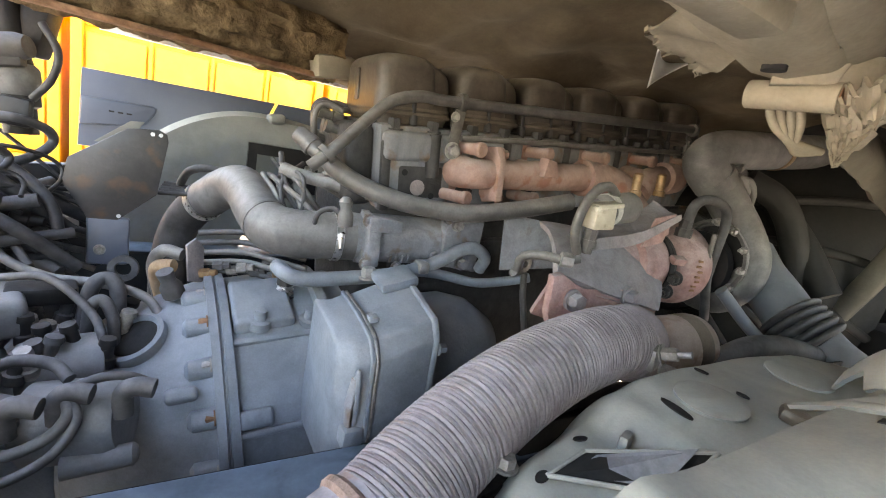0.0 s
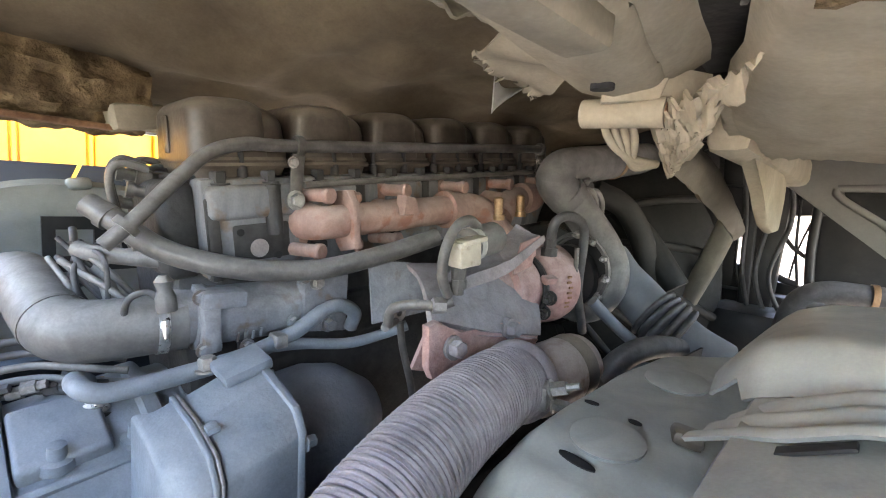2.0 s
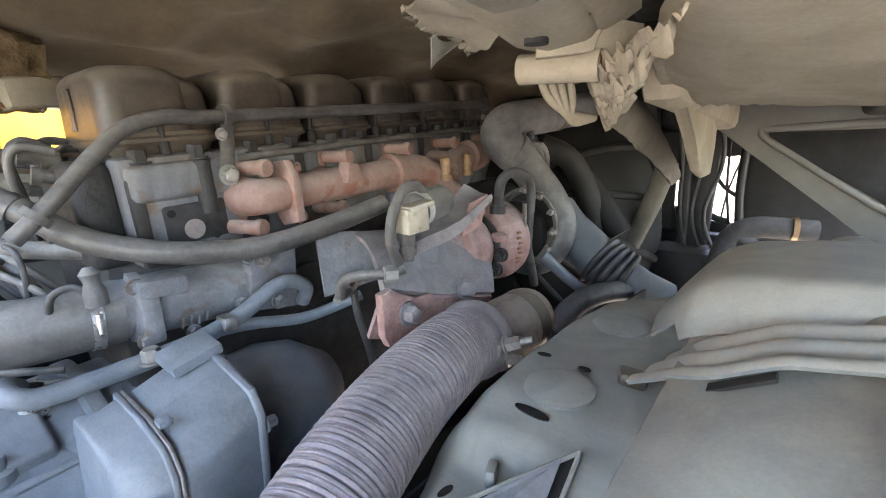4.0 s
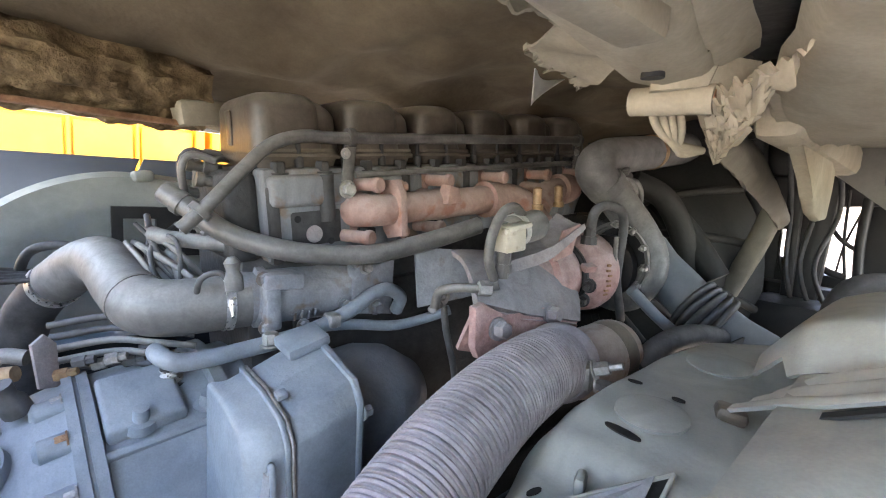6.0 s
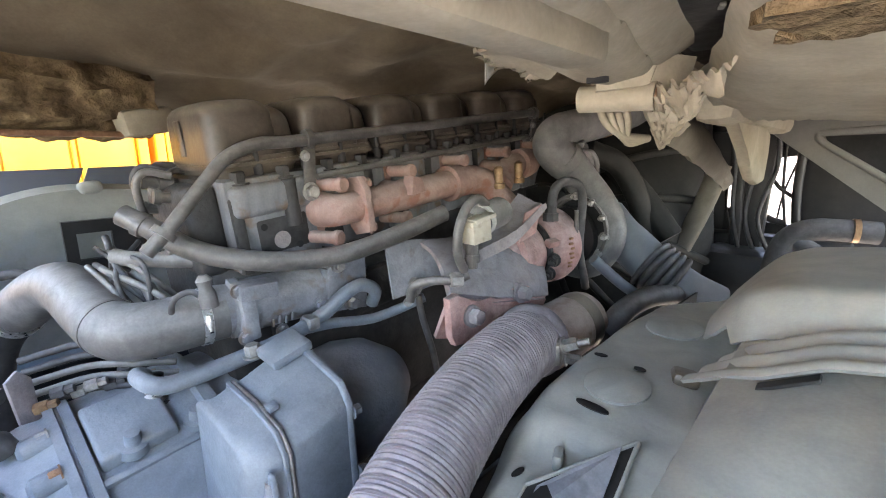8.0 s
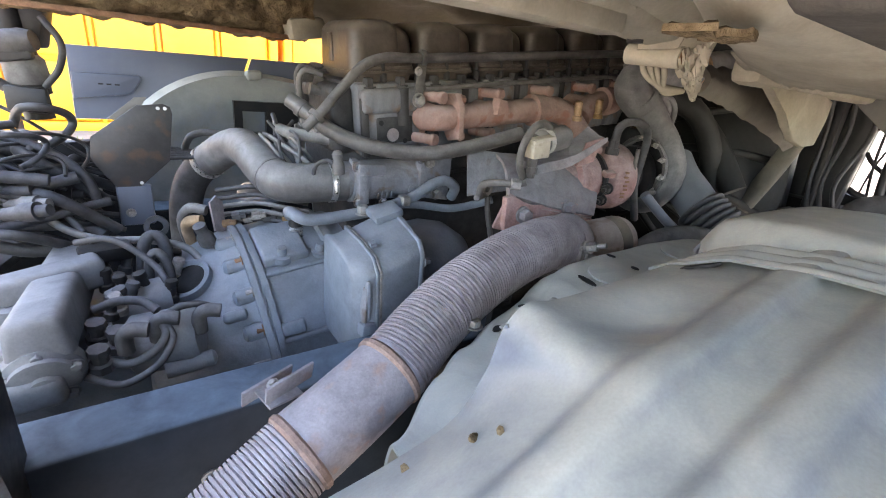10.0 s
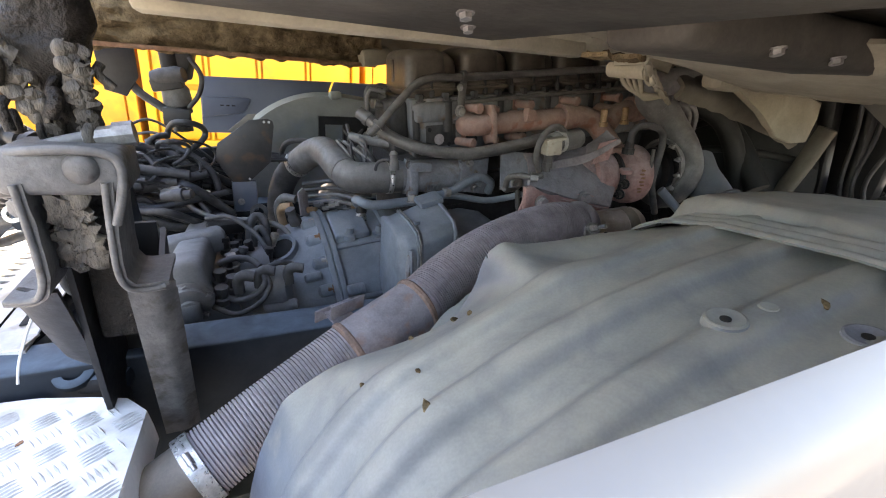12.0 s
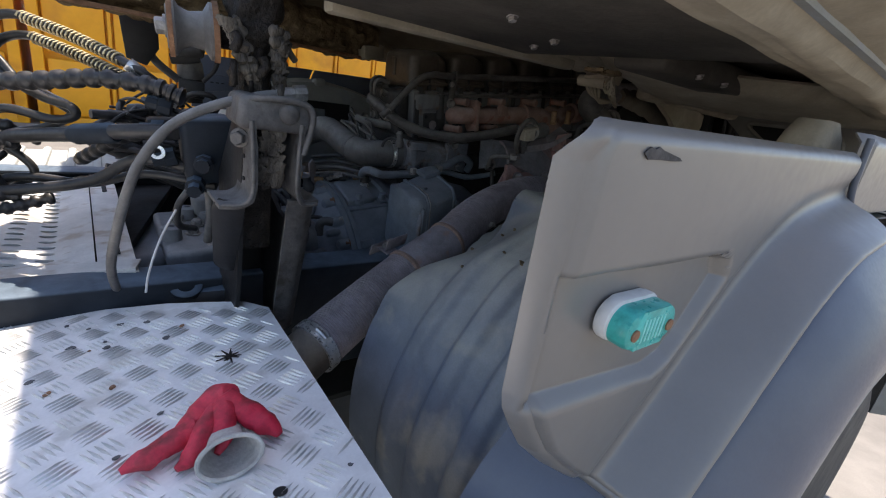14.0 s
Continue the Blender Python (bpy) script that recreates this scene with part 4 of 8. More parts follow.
    o = [(0, 0), (0.006, 0.006), (0.012, 0.004), (0.016, 0.007), (0.022, 0.004), (0.034, 0.001), (0.046, -0.002), (0.05, -0.005), (0.035, -0.006), (0.02, -0.0055), (0.006, -0.006)]
    part("paint_chip", plate(bmesh.new(), [(x * 1.05, z * 0.7) for x, z in o], 0.0012, (-0.036, 0.0016, 1.3870), (90, 0, 0)), M_CHIP, c, "dark chip in the paint")
    lamp = part("marker_lamp", stadium(0.040, 0.0185, (0.0225, 0.014, 1.2535), 0.012), M_WHITE, c, "side marker lamp with a white base")
    part("lens", stadium(0.038, 0.0172, (0.025, 0.007, 1.2515), 0.022, 0.005), M_TEAL, lamp, "faded teal lens")
    for k in range(6):
        part("lens_rib", box(bmesh.new(), (0.011 + 0.0056 * k, -0.0150, 1.2515), (0.0028, 0.0015, 0.021), (0, 0, 0), 0.0005), M_TEALPALE, lamp)
    for dx in (-0.026, 0.026):
        part("screw", lathe(bmesh.new(), (0.025 + dx, -0.0140, 1.2500), (0, -1, 0), [(0, 0.0052), (0.0025, 0.0052), (0.003, 0)], 14), M_RUSTY, lamp)
    return c


build_fender()


def build_corner_panel():
    c = thing("corner_panel", (0.8, 0.0, 1.36), "grey cab corner panel with a rounded edge and rubber seal", "panel")

    def face(u, v):
        z = 1.325 + 0.115 * v
        x0 = 0.545 + 0.055 * max(0.0, 1 - v / 0.30) ** 2
        x = x0 + 0.62 * u
        e = max(0.0, 1 - (x - x0) / 0.012)
        return x, 0.004 + 0.014 * e * e + 0.010 * max(0.0, (v - 0.9) / 0.1), z
    part("panel_face", sheet(bmesh.new(), face, 40, 30, 0.003, True), M_FENDER, c)
    tube("edge_seal", [(0.536, 0.006, 1.435), (0.534, 0.004, 1.40), (0.537, 0.002, 1.365), (0.552, -0.002, 1.338), (0.585, -0.010, 1.322), (0.64, -0.020, 1.316)], 0.0048, M_ARCH, c, "blue-grey rubber seal", 8, 10)
    part("hinge_casting", loft(bmesh.new(), [rounded(0.49, 0.62, 0.045, 0.11, 0.02, 1.40), rounded(0.50, 0.61, 0.05, 0.105, 0.02, 1.43), rounded(0.52, 0.59, 0.055, 0.10, 0.02, 1.452)]), M_CAB, c, "dusty hinge casting")
    return c


WX = 0.88


def build_arch():
    c = thing("wheel_arch", (0.88, 0.0, 0.9), "grey-blue plastic wheel arch flare round the front wheel", "wheel arch")
    seam = [V(p.x, 0, p.z) for p in spline([(x, 0, z) for x, z in SEAM], 8)]

    def rim(u, off):
        f = u * (len(seam) - 1)
        k = min(int(f), len(seam) - 2)
        p = seam[k].lerp(seam[k + 1], f - k)
        d = (V(WX, 0, 0.58) - p).normalized()
        return p + d * off

    def flare(u, v):
        p = rim(u, 0.003 + 0.215 * v)
        y = -0.050 - 0.072 * math.sin(min(1.0, v * 1.5) * math.pi / 2) + 0.014 * max(0.0, v - 0.55) + 0.010 * math.exp(-(v / 0.04) ** 2)
        return p.x, y, p.z
    part("flare", sheet(bmesh.new(), flare, 110, 36, 0.004, True), M_ARCH, c, "", 50)

    def lip(u, v):
        p = rim(u, 0.218 + 0.022 * v)
        return p.x, -0.114 + 0.03 * v, p.z
    part("pale_lip", sheet(bmesh.new(), lip, 90, 6, 0.004), M_MUDPLAIN, c)

    def liner(u, v):
        p = rim(u, 0.238 - 0.02 * v)
        return p.x, -0.085 + 0.42 * v, p.z
    part("inner_sheet", sheet(bmesh.new(), liner, 60, 10, 0.004), M_TYRE, c, "dusty inner wheel-house liner")

    def seal(u, v):
        p = rim(u * 0.62, -0.003 + 0.007 * v)
        return p.x, -0.0505 + 0.003 * v, p.z
    part("arch_return", sheet(bmesh.new(), lambda u, v: (rim(u * 0.22, 0.003).x - 0.06 * v, -0.046 + 0.15 * v, rim(u * 0.22, 0.003).z + 0.02 * v), 20, 8, 0.004), M_ARCH, c)
    part("black_seal", sheet(bmesh.new(), seal, 70, 2, 0.003), M_BLACK, c)

    return c


build_arch()


def build_axle():
    c = thing("front_axle", (0.90, 1.3, 0.0), "front axle with two dusty tyres on rusty rims", "axle")
    part("beam", box(bmesh.new(), (0.90, 1.30, 0.50), (0.12, 2.0, 0.10), (0, 0, 0), 0.02), M_BLACK, c)
    w = 0.30
    prof = [(0, 0.30), (0.0, 0.40), (0.02, 0.47), (0.05, 0.505), (0.15, 0.515), (0.25, 0.505), (0.28, 0.47), (0.30, 0.40), (0.30, 0.30)]
    for y, s in ((0.055, 1), (2.545, -1)):
        t = part("tyre", lathe(bmesh.new(), (0.90, y - w / 2, 0.515), (0, 1, 0), prof, 64), M_TYRE, c)
        part("rim", lathe(bmesh.new(), (0.90, y - s * 0.13, 0.515), (0, s, 0), [(0, 0.30), (0.01, 0.29), (0.05, 0.27), (0.09, 0.17), (0.06, 0.13), (0.0, 0.12), (-0.03, 0.09), (-0.03, 0)], 48), M_RUSTY, t)
        for k in range(10):
            a = 2 * math.pi * k / 10
            part("wheel_nut", hexbolt(bmesh.new(), (0.90 + 0.145 * math.cos(a), y - s * 0.065, 0.515 + 0.145 * math.sin(a)), (0, -s, 0), 0.015, 0.02), M_BOLT, t)
    return c


build_axle()


def build_far_guard():
    c = thing("front_mudguard", (0.6, 1.95, 0.8), "pale grey far mudguard arch with a black bracket", "mudguard", "front mudguards")

    def skin(u, v):
        a = radians(195 - 190 * u)
        y = 1.84 + 0.36 * v
        r = 0.39 + 0.012 * (abs(v - 0.12) < 0.05)
        return 0.43 + r * math.cos(a) * (1.6 if math.cos(a) > 0 else 1), y, 0.972 + r * math.sin(a)
    part("arch_skin", sheet(bmesh.new(), skin, 60, 20, 0.005), M_MUDPLAIN, c)

    def web(u, v):
        a = radians(195 - 190 * u)
        r = 0.39 * (0.1 + 0.9 * v)
        return 0.43 + r * math.cos(a) * (1.6 if math.cos(a) > 0 else 1), 1.84 + 0.03 * (1 - v) - 0.012 * math.exp(-((v - 0.8) / 0.05) ** 2), 0.972 + r * math.sin(a)
    part("inner_web", sheet(bmesh.new(), web, 50, 12, 0.004), M_MUDPLAIN, c)
    bm = bmesh.new()
    for x0, x1, z0, z1 in ((0, 0.024, 0, 0.13), (0.095, 0.20, 0, 0.13), (0.024, 0.095, 0.10, 0.13), (0.024, 0.095, 0, 0.035)):
        box(bm, (0.385 + (x0 + x1) / 2, 1.80, 1.16 + (z0 + z1) / 2), (x1 - x0, 0.02, z1 - z0))
    part("bracket", bm, M_BLACK, c, "black bracket with a square window")
    part("arch_lug", box(bmesh.new(), (0.46, 1.85, 1.366), (0.05, 0.05, 0.03), (0, -8, 0), 0.012, 3), M_MUDPLAIN, c)


build_far_guard()


def build_far_panel():
    p = thing("fender_panel", (0.2, 1.95, 1.1), "dark back of the far fender panel with a pressed field", "fender")
    o = [(-0.012, 1.403), (0.473, 1.413), (0.448, 1.353), (0.43, 1.20), (-0.019, 1.20)]
    part("panel", plate(bmesh.new(), o, 0.012, (0, 1.972, 0), (90, 0, 0), 0.003), M_ARCH, p)
    f = part("pressed_field", plate(bmesh.new(), [(-0.010, 1.331), (0.148, 1.334), (0.157, 1.329), (0.155, 1.318), (0.133, 1.283), (0.120, 1.276), (-0.014, 1.258)], 0.012, (0, 1.962, 0), (90, 0, 0), 0.004), M_ARCH, p)
    for x in (0.055, 0.075, 0.095):
        part("field_slot", box(bmesh.new(), (x, 1.9495, 1.303), (0.012, 0.002, 0.004)), M_DARK, f)
    part("panel", plate(bmesh.new(), [(0.482, 1.413), (0.90, 1.42), (0.90, 1.30), (0.455, 1.30), (0.458, 1.353)], 0.012, (0, 1.972, 0), (90, 0, 0), 0.003), M_ARCH, p)


build_far_panel()


def build_far_box():
    b = thing("battery_box", (-0.7, 2.2, 0.6), "grey ribbed box beyond the far rail", "box")
    part("body", box(bmesh.new(), (-0.70, 2.08, 0.76), (1.0, 0.45, 0.36), (0, 0, 0), 0.03, 3), M_MUDPLAIN, b)
    for i in range(12):
        part("rib", box(bmesh.new(), (-1.14 + i * 0.08, 2.07, 0.772), (0.03, 0.45, 0.36), (0, 0, 0), 0.012, 2), M_MUDPLAIN, b)
    part("hanger", box(bmesh.new(), (-0.7, 1.86, 0.80), (0.9, 0.06, 0.06), (0, 0, 0), 0.01), M_BLACK, b)


build_far_box()


# ---- engine ----
def loft(bm, rings):
    """Closed rings of equal count, joined and capped."""
    vs = [[bm.verts.new(p) for p in r] for r in rings]
    n = len(vs[0])
    for a, b in zip(vs, vs[1:]):
        for k in range(n):
            bm.faces.new((a[k], a[(k + 1) % n], b[(k + 1) % n], b[k]))
    bm.faces.new(vs[0][::-1])
    bm.faces.new(vs[-1])
    return bm


def rounded(x0, x1, y0, y1, r, z, n=6):
    """A rectangle with rounded corners at height z."""
    r = min(r, (x1 - x0) / 2 - 0.001, (y1 - y0) / 2 - 0.001)
    out = []
    for cx, cy, a0 in ((x1 - r, y1 - r, 0), (x0 + r, y1 - r, 90), (x0 + r, y0 + r, 180), (x1 - r, y0 + r, 270)):
        for k in range(n + 1):
            a = radians(a0 + 90 * k / n)
            out.append(V(cx + r * math.cos(a), cy + r * math.sin(a), z))
    return out


def dome(x0, x1, y0, y1, z0, z1, r, edge):
    """A soft-topped cover: straight skirt, then a rounded shoulder."""
    rings = [rounded(x0, x1, y0, y1, r, z0)]
    for k in range(9):
        a = radians(90 * k / 8)
        d = edge * (1 - math.cos(a))
        rings.append(rounded(x0 + d * 0.9 + 0.004, x1 - d * 0.9 - 0.004, y0 + d + 0.004, y1 - d - 0.004, r, z1 - edge * 0.9 + edge * 0.9 * math.sin(a)))
    return loft(bmesh.new(), rings)


PITCH = 0.167


build_corner_panel()


def build_engine():
    c = thing("engine", (0.6, 0.2, -0.5), "dusty six-cylinder diesel engine with brown valve covers", "engine")
    part("block", box(bmesh.new(), (0.31, 0.225, -0.33), (1.02, 0.26, 0.44), (0, 0, 0), 0.02), M_ENGINE, c)
    part("oil_sump", box(bmesh.new(), (0.31, 0.23, -0.66), (0.90, 0.20, 0.24), (0, 0, 0), 0.03), M_ENGINE, c)
    part("crankcase_cover", box(bmesh.new(), (0.33, 0.09, -0.24), (0.90, 0.035, 0.09), (0, 0, 0), 0.01), M_ENGINE, c)
    part("gasket_rail", box(bmesh.new(), (0.31, 0.21, 0.0), (0.98, 0.20, 0.075), (0, 0, 0), 0.006), M_ENGINE, c)
    rnd = random.Random(3)
    for i in range(6):
        u0 = -0.160 + PITCH * i
        u1 = u0 + 0.155
        um = (u0 + u1) / 2
        hd = part("cylinder_head", box(bmesh.new(), (um, 0.200, -0.045), (0.158, 0.27, 0.155), (0, 0, 0), 0.010), M_HEAD, c)
        part("head_ledge", box(bmesh.new(), (um, 0.085, -0.005), (0.148, 0.06, 0.055), (0, 0, 0), 0.012, 3), M_HEAD, hd)
        part("rocker_box", loft(bmesh.new(), [rounded(u0 + 0.012, u1 - 0.012, 0.088, 0.285, 0.03, 0.0), rounded(u0 + 0.010, u1 - 0.010, 0.086, 0.285, 0.03, 0.03), rounded(u0 + 0.004, u1 - 0.004, 0.08, 0.285, 0.035, 0.046)]), M_COVER, hd)
        for k, w in enumerate((0.046, 0.0545)):
            part("flange", loft(bmesh.new(), [rounded(u0 + 0.002 * k, u1 - 0.002 * k, 0.076 + 0.003 * k, 0.287, 0.03, w), rounded(u0 - 0.001 + 0.002 * k, u1 + 0.001 - 0.002 * k, 0.074 + 0.003 * k, 0.287, 0.03, w + 0.004), rounded(u0 + 0.002 * k, u1 - 0.002 * k, 0.076 + 0.003 * k, 0.287, 0.03, w + 0.009)]), M_COVER, hd)
        cov = part("valve_cover", dome(u0 - 0.002, u0 + 0.124, 0.080, 0.285, 0.058, 0.155, 0.030, 0.030), M_COVER, c, "", 60)
        part("side_lobe", dome(u0 + 0.045, u0 + 0.162, 0.088, 0.280, 0.058, 0.147, 0.038, 0.040), M_COVER, cov, "", 60)
        part("cover_groove", box(bmesh.new(), (u0 - 0.001, 0.20, 0.100), (0.005, 0.026, 0.060), (0, 0, 0), 0.003), M_COVER, cov)
        for u, v in ((u1 + 0.002, 0.082), (um - 0.01, 0.080)):
            part("cover_stud", lathe(bmesh.new(), (u, v, 0.028), (0, 0, 1), [(0, 0.008), (0.022, 0.008), (0.024, 0.0045), (0.045, 0.0045), (0.046, 0.0035), (0.056, 0.0035)], 10), M_ENGINE, cov)
        for u in (u0 + 0.028, u0 + 0.106):
            part("head_bolt", hexbolt(bmesh.new(), (u, 0.074, 0.0225), (0, -0.05, 1), 0.0125, 0.017), M_ENGINE, hd)
        part("cast_rib", lathe(bmesh.new(), (u0 + 0.106, 0.064, -0.06), (0, 0, 1), [(0, 0.014), (0.08, 0.014)], 14), M_ENGINE, hd)
    # end housing behind the first cylinder
    h = part("end_housing", box(bmesh.new(), (-0.185, 0.19, -0.045), (0.055, 0.20, 0.15), (0, 0, 0), 0.018, 3), M_ENGINE, c)
    part("rear_plate", box(bmesh.new(), (-0.17, 0.24, -0.28), (0.05, 0.26, 0.30), (0, 0, 0), 0.012), M_CAST, c)
    part("corner_rib", box(bmesh.new(), (-0.148, 0.075, -0.06), (0.020, 0.03, 0.13), (0, 0, 0), 0.006), M_ENGINE, h)
    pad = part("mounting_pad", box(bmesh.new(), (-0.075, 0.078, -0.070), (0.095, 0.03, 0.062), (0, 0, 0), 0.006), M_ENGINE, c)
    part("pad_recess", lathe(bmesh.new(), (-0.082, 0.0632, -0.080), (0, -1, 0), [(0, 0.015), (0.0015, 0.015), (0.0005, 0.011), (0.0005, 0)], 24), M_CASTPINK, pad)
    for du, dw in ((-0.035, 0.018), (0.024, -0.026)):
        part("pad_hole", lathe(bmesh.new(), (-0.075 + du, 0.0632, -0.070 + dw), (0, -1, 0), [(0, 0.006), (0.001, 0.006)], 12), M_DARK, pad)
    # small valves and brackets on the rear end
    for u, v, w, l in ((-0.215, 0.15, 0.005, 0.05), (-0.222, 0.19, 0.03, 0.045), (-0.21, 0.235, -0.02, 0.06)):
        part("rear_union", lathe(bmesh.new(), (u + 0.03, v, w), (-1, 0.1, 0.25), [(0, 0.013), (0.02, 0.013), (0.021, 0.009), (l * 0.8, 0.009), (l * 0.8, 0.012), (l, 0.012)], 12), M_TUBE, c)
    tube("rear_pipe", [(-0.20, 0.16, 0.045), (-0.235, 0.165, 0.055), (-0.25, 0.17, 0.03), (-0.243, 0.175, -0.03), (-0.225, 0.18, -0.09)], 0.006, M_TUBE, c)
    tube("rear_pipe", [(-0.195, 0.20, 0.05), (-0.225, 0.205, 0.062), (-0.242, 0.21, 0.04), (-0.238, 0.21, -0.02)], 0.0055, M_RUBBER, c)
    for k in range(4):
        part("rear_bolt", hexbolt(bmesh.new(), (-0.232, 0.11 + 0.05 * k, -0.06 - 0.02 * (k % 2)), (-1, 0, 0), 0.009, 0.01), M_BOLT, c)
    # long tube beside the covers, with its clamps
    t = thing("coolant_tube", (0.0, 0.06, 0.07), "dusty steel tube along the valve covers", "pipe")
    tube("tube", [(-0.285, 0.055, -0.048), (-0.246, 0.05, -0.015), (-0.190, 0.05, 0.037), (-0.147, 0.05, 0.070), (-0.094, 0.05, 0.083), (-0.03, 0.05, 0.081), (0.216, 0.05, 0.083), (0.45, 0.05, 0.086), (0.715, 0.05, 0.088)], 0.0103, M_TUBE, t, "", 8, 14)
    for u, wb in ((-0.024, -0.012), (0.70, 0.0)):
        part("clamp", lathe(bmesh.new(), (u + 0.008, 0.05, 0.0815 + 0.006 * (u > 0.3)), (1, 0, 0), [(0, 0.0118), (0, 0.0165), (0.012, 0.0165), (0.012, 0.0118)], 20), M_TUBE, t)
        part("clamp_bracket", box(bmesh.new(), (u + 0.006, 0.048, (0.066 + wb) / 2), (0.022, 0.006, 0.070 - wb), (0, 9, 0), 0.002), M_TUBE, t)
        part("clamp_bolt", hexbolt(bmesh.new(), (u, 0.045, wb + 0.006), (0, -1, 0), 0.012, 0.011), M_BOLT, t)
        part("clamp_bolt", hexbolt(bmesh.new(), (u, 0.045, 0.055), (0, -1, 0), 0.007, 0.006), M_BOLT, t)
    part("tube_stay", lathe(bmesh.new(), (-0.262, 0.052, -0.028), (0.75, 0, 0.65), [(0, 0.0118), (0, 0.017), (0.01, 0.017), (0.01, 0.0118)], 18), M_TUBE, t)
    tube("thin_pipe", [(-0.01, 0.040, 0.018), (0.20, 0.038, 0.022), (0.40, 0.038, 0.024), (0.66, 0.038, 0.027)], 0.006, M_TUBE, t)
    return c


def build_manifold():
    c = thing("exhaust_manifold", (0.2, 0.02, -0.05), "rusty pink cast-iron exhaust manifold on the engine side", "manifold")
    v, w = 0.02, -0.045
    el = spline([(0.004, 0.074, w), (0.003, 0.050, w), (0.008, 0.030, w), (0.024, 0.0215, w), (0.048, v, w)], 8)
    part("first_section", sweep(bmesh.new(), el, [0.0335 - 0.005 * min(1.0, k / (len(el) * 0.6)) for k in range(len(el))], 28), M_MANIFOLD, c)
    part("gasket", plate(bmesh.new(), [(0.040 * math.cos(a), 0.045 * math.sin(a)) for a in (2 * math.pi * q / 32 for q in range(32))], 0.003, (0.004, 0.0815, w), (90, 0, 0)), M_MUDPLAIN, c)
    part("middle_section", lathe(bmesh.new(), (0, v, w), (1, 0, 0), [(0.060, 0.029), (0.13, 0.029), (0.165, 0.0315), (0.20, 0.029), (0.315, 0.030)], 30), M_MANIFOLD, c)
    part("slip_ring", lathe(bmesh.new(), (0, v, w), (1, 0, 0), [(0.300, 0.030), (0.300, 0.040), (0.314, 0.040), (0.317, 0.036), (0.362, 0.036), (0.366, 0.030)], 30), M_MANIFOLD, c)
    part("outlet_bend", sweep(bmesh.new(), spline([(0.35, v, w), (0.39, v - 0.002, w - 0.004), (0.43, v - 0.012, w - 0.024), (0.455, v - 0.04, w - 0.07), (0.46, v - 0.08, w - 0.11)]), 0.033, 22), M_MANIFOLD, c)
    part("last_section", sweep(bmesh.new(), spline([(0.64, v, w + 0.006), (0.58, v, w + 0.006), (0.52, v - 0.006, w - 0.002), (0.47, v - 0.02, w - 0.03)]), 0.031, 22), M_MANIFOLD, c)
    part("blind_end", lathe(bmesh.new(), (0.575, v, w + 0.006), (1, 0, 0), [(0, 0.031), (0.006, 0.040), (0.035, 0.040), (0.06, 0.036), (0.075, 0.02), (0.075, 0)], 24), M_MANIFOLD, c)
    part("cast_rib", plate(bmesh.new(), [(-0.02, 0), (0.02, 0), (0.012, 0.03), (-0.012, 0.036)], 0.03, (0.170, v - 0.015, w + 0.004), (90, 0, 0), 0.004), M_MANIFOLD, c)
    # two-bolt flanges
    for u in (0.055,):
        bm = plate(bmesh.new(), [(-0.034, -0.046), (0.012, -0.056), (0.026, -0.040), (0.034, 0.030), (0.016, 0.052), (-0.016, 0.054), (-0.034, 0.03)], 0.016, (u - 0.008, v, w), (90, 0, 90), 0.003)
        fl = part("flange", bm, M_MANIFOLD, c)
        for dw in (-0.042, 0.040):
            part("flange_bolt", hexbolt(bmesh.new(), (u + 0.008, v - 0.014, w + dw), (1, -0.2, 0), 0.0095, 0.010), M_MANIFOLD, fl)
    for k in range(5):
        u = 0.016 + PITCH * k
        o = [(0.042 * math.cos(a) * (1 + 0.18 * math.cos(2 * a + 0.8)), 0.044 * math.sin(a)) for a in (2 * math.pi * q / 28 for q in range(28))]
        part("port_flange", plate(bmesh.new(), o, 0.012, (u - (0.012 if k == 0 else 0.022), 0.078, w + 0.002), (90, 0, 0), 0.003), M_MANIFOLD, c)
        if k:
            part("port", sweep(bmesh.new(), spline([(u - 0.035, 0.075, w + 0.006), (u - 0.03, 0.045, w + 0.004), (u - 0.012, 0.022, w)]), 0.026, 18), M_MANIFOLD, c)
        part("sleeve_boss", lathe(bmesh.new(), (u - 0.014, 0.076, 0.001), (0.14, -1, 0), [(0, 0.016), (0.012, 0.016), (0.016, 0.0115)], 16), M_MANIFOLD, c)
        sl = part("bolt_sleeve", lathe(bmesh.new(), (u - 0.012, 0.075, 0.001), (0.16, -1, 0), [(0, 0.0115), (0.062, 0.0115), (0.064, 0.014), (0.073, 0.014), (0.076, 0.011)], 18), M_MANIFOLD, c)
        if k < 2:
            part("bolt_sleeve", lathe(bmesh.new(), (u - 0.042, 0.075, -0.090), (0.3, -1, 0), [(0, 0.0115), (0.062, 0.0115), (0.064, 0.014), (0.073, 0.014), (0.076, 0.011)], 18), M_MANIFOLD, c)
            part("port_bolt", hexbolt(bmesh.new(), (u - 0.003, 0.06, -0.085), (0.3, -1, 0), 0.012, 0.02), M_BLACK, c)
    for u in (0.430, 0.515):
        part("stud", lathe(bmesh.new(), (u, -0.027, -0.075), (0, 0, 1), [(0, 0.014), (0.012, 0.014), (0.013, 0.0105), (0.048, 0.0105), (0.052, 0.006)], 14), M_COPPER, c, "bronze stud")
    return c


lay[0] = ENGINE
build_engine()
build_manifold()
lay[0] = WORLD


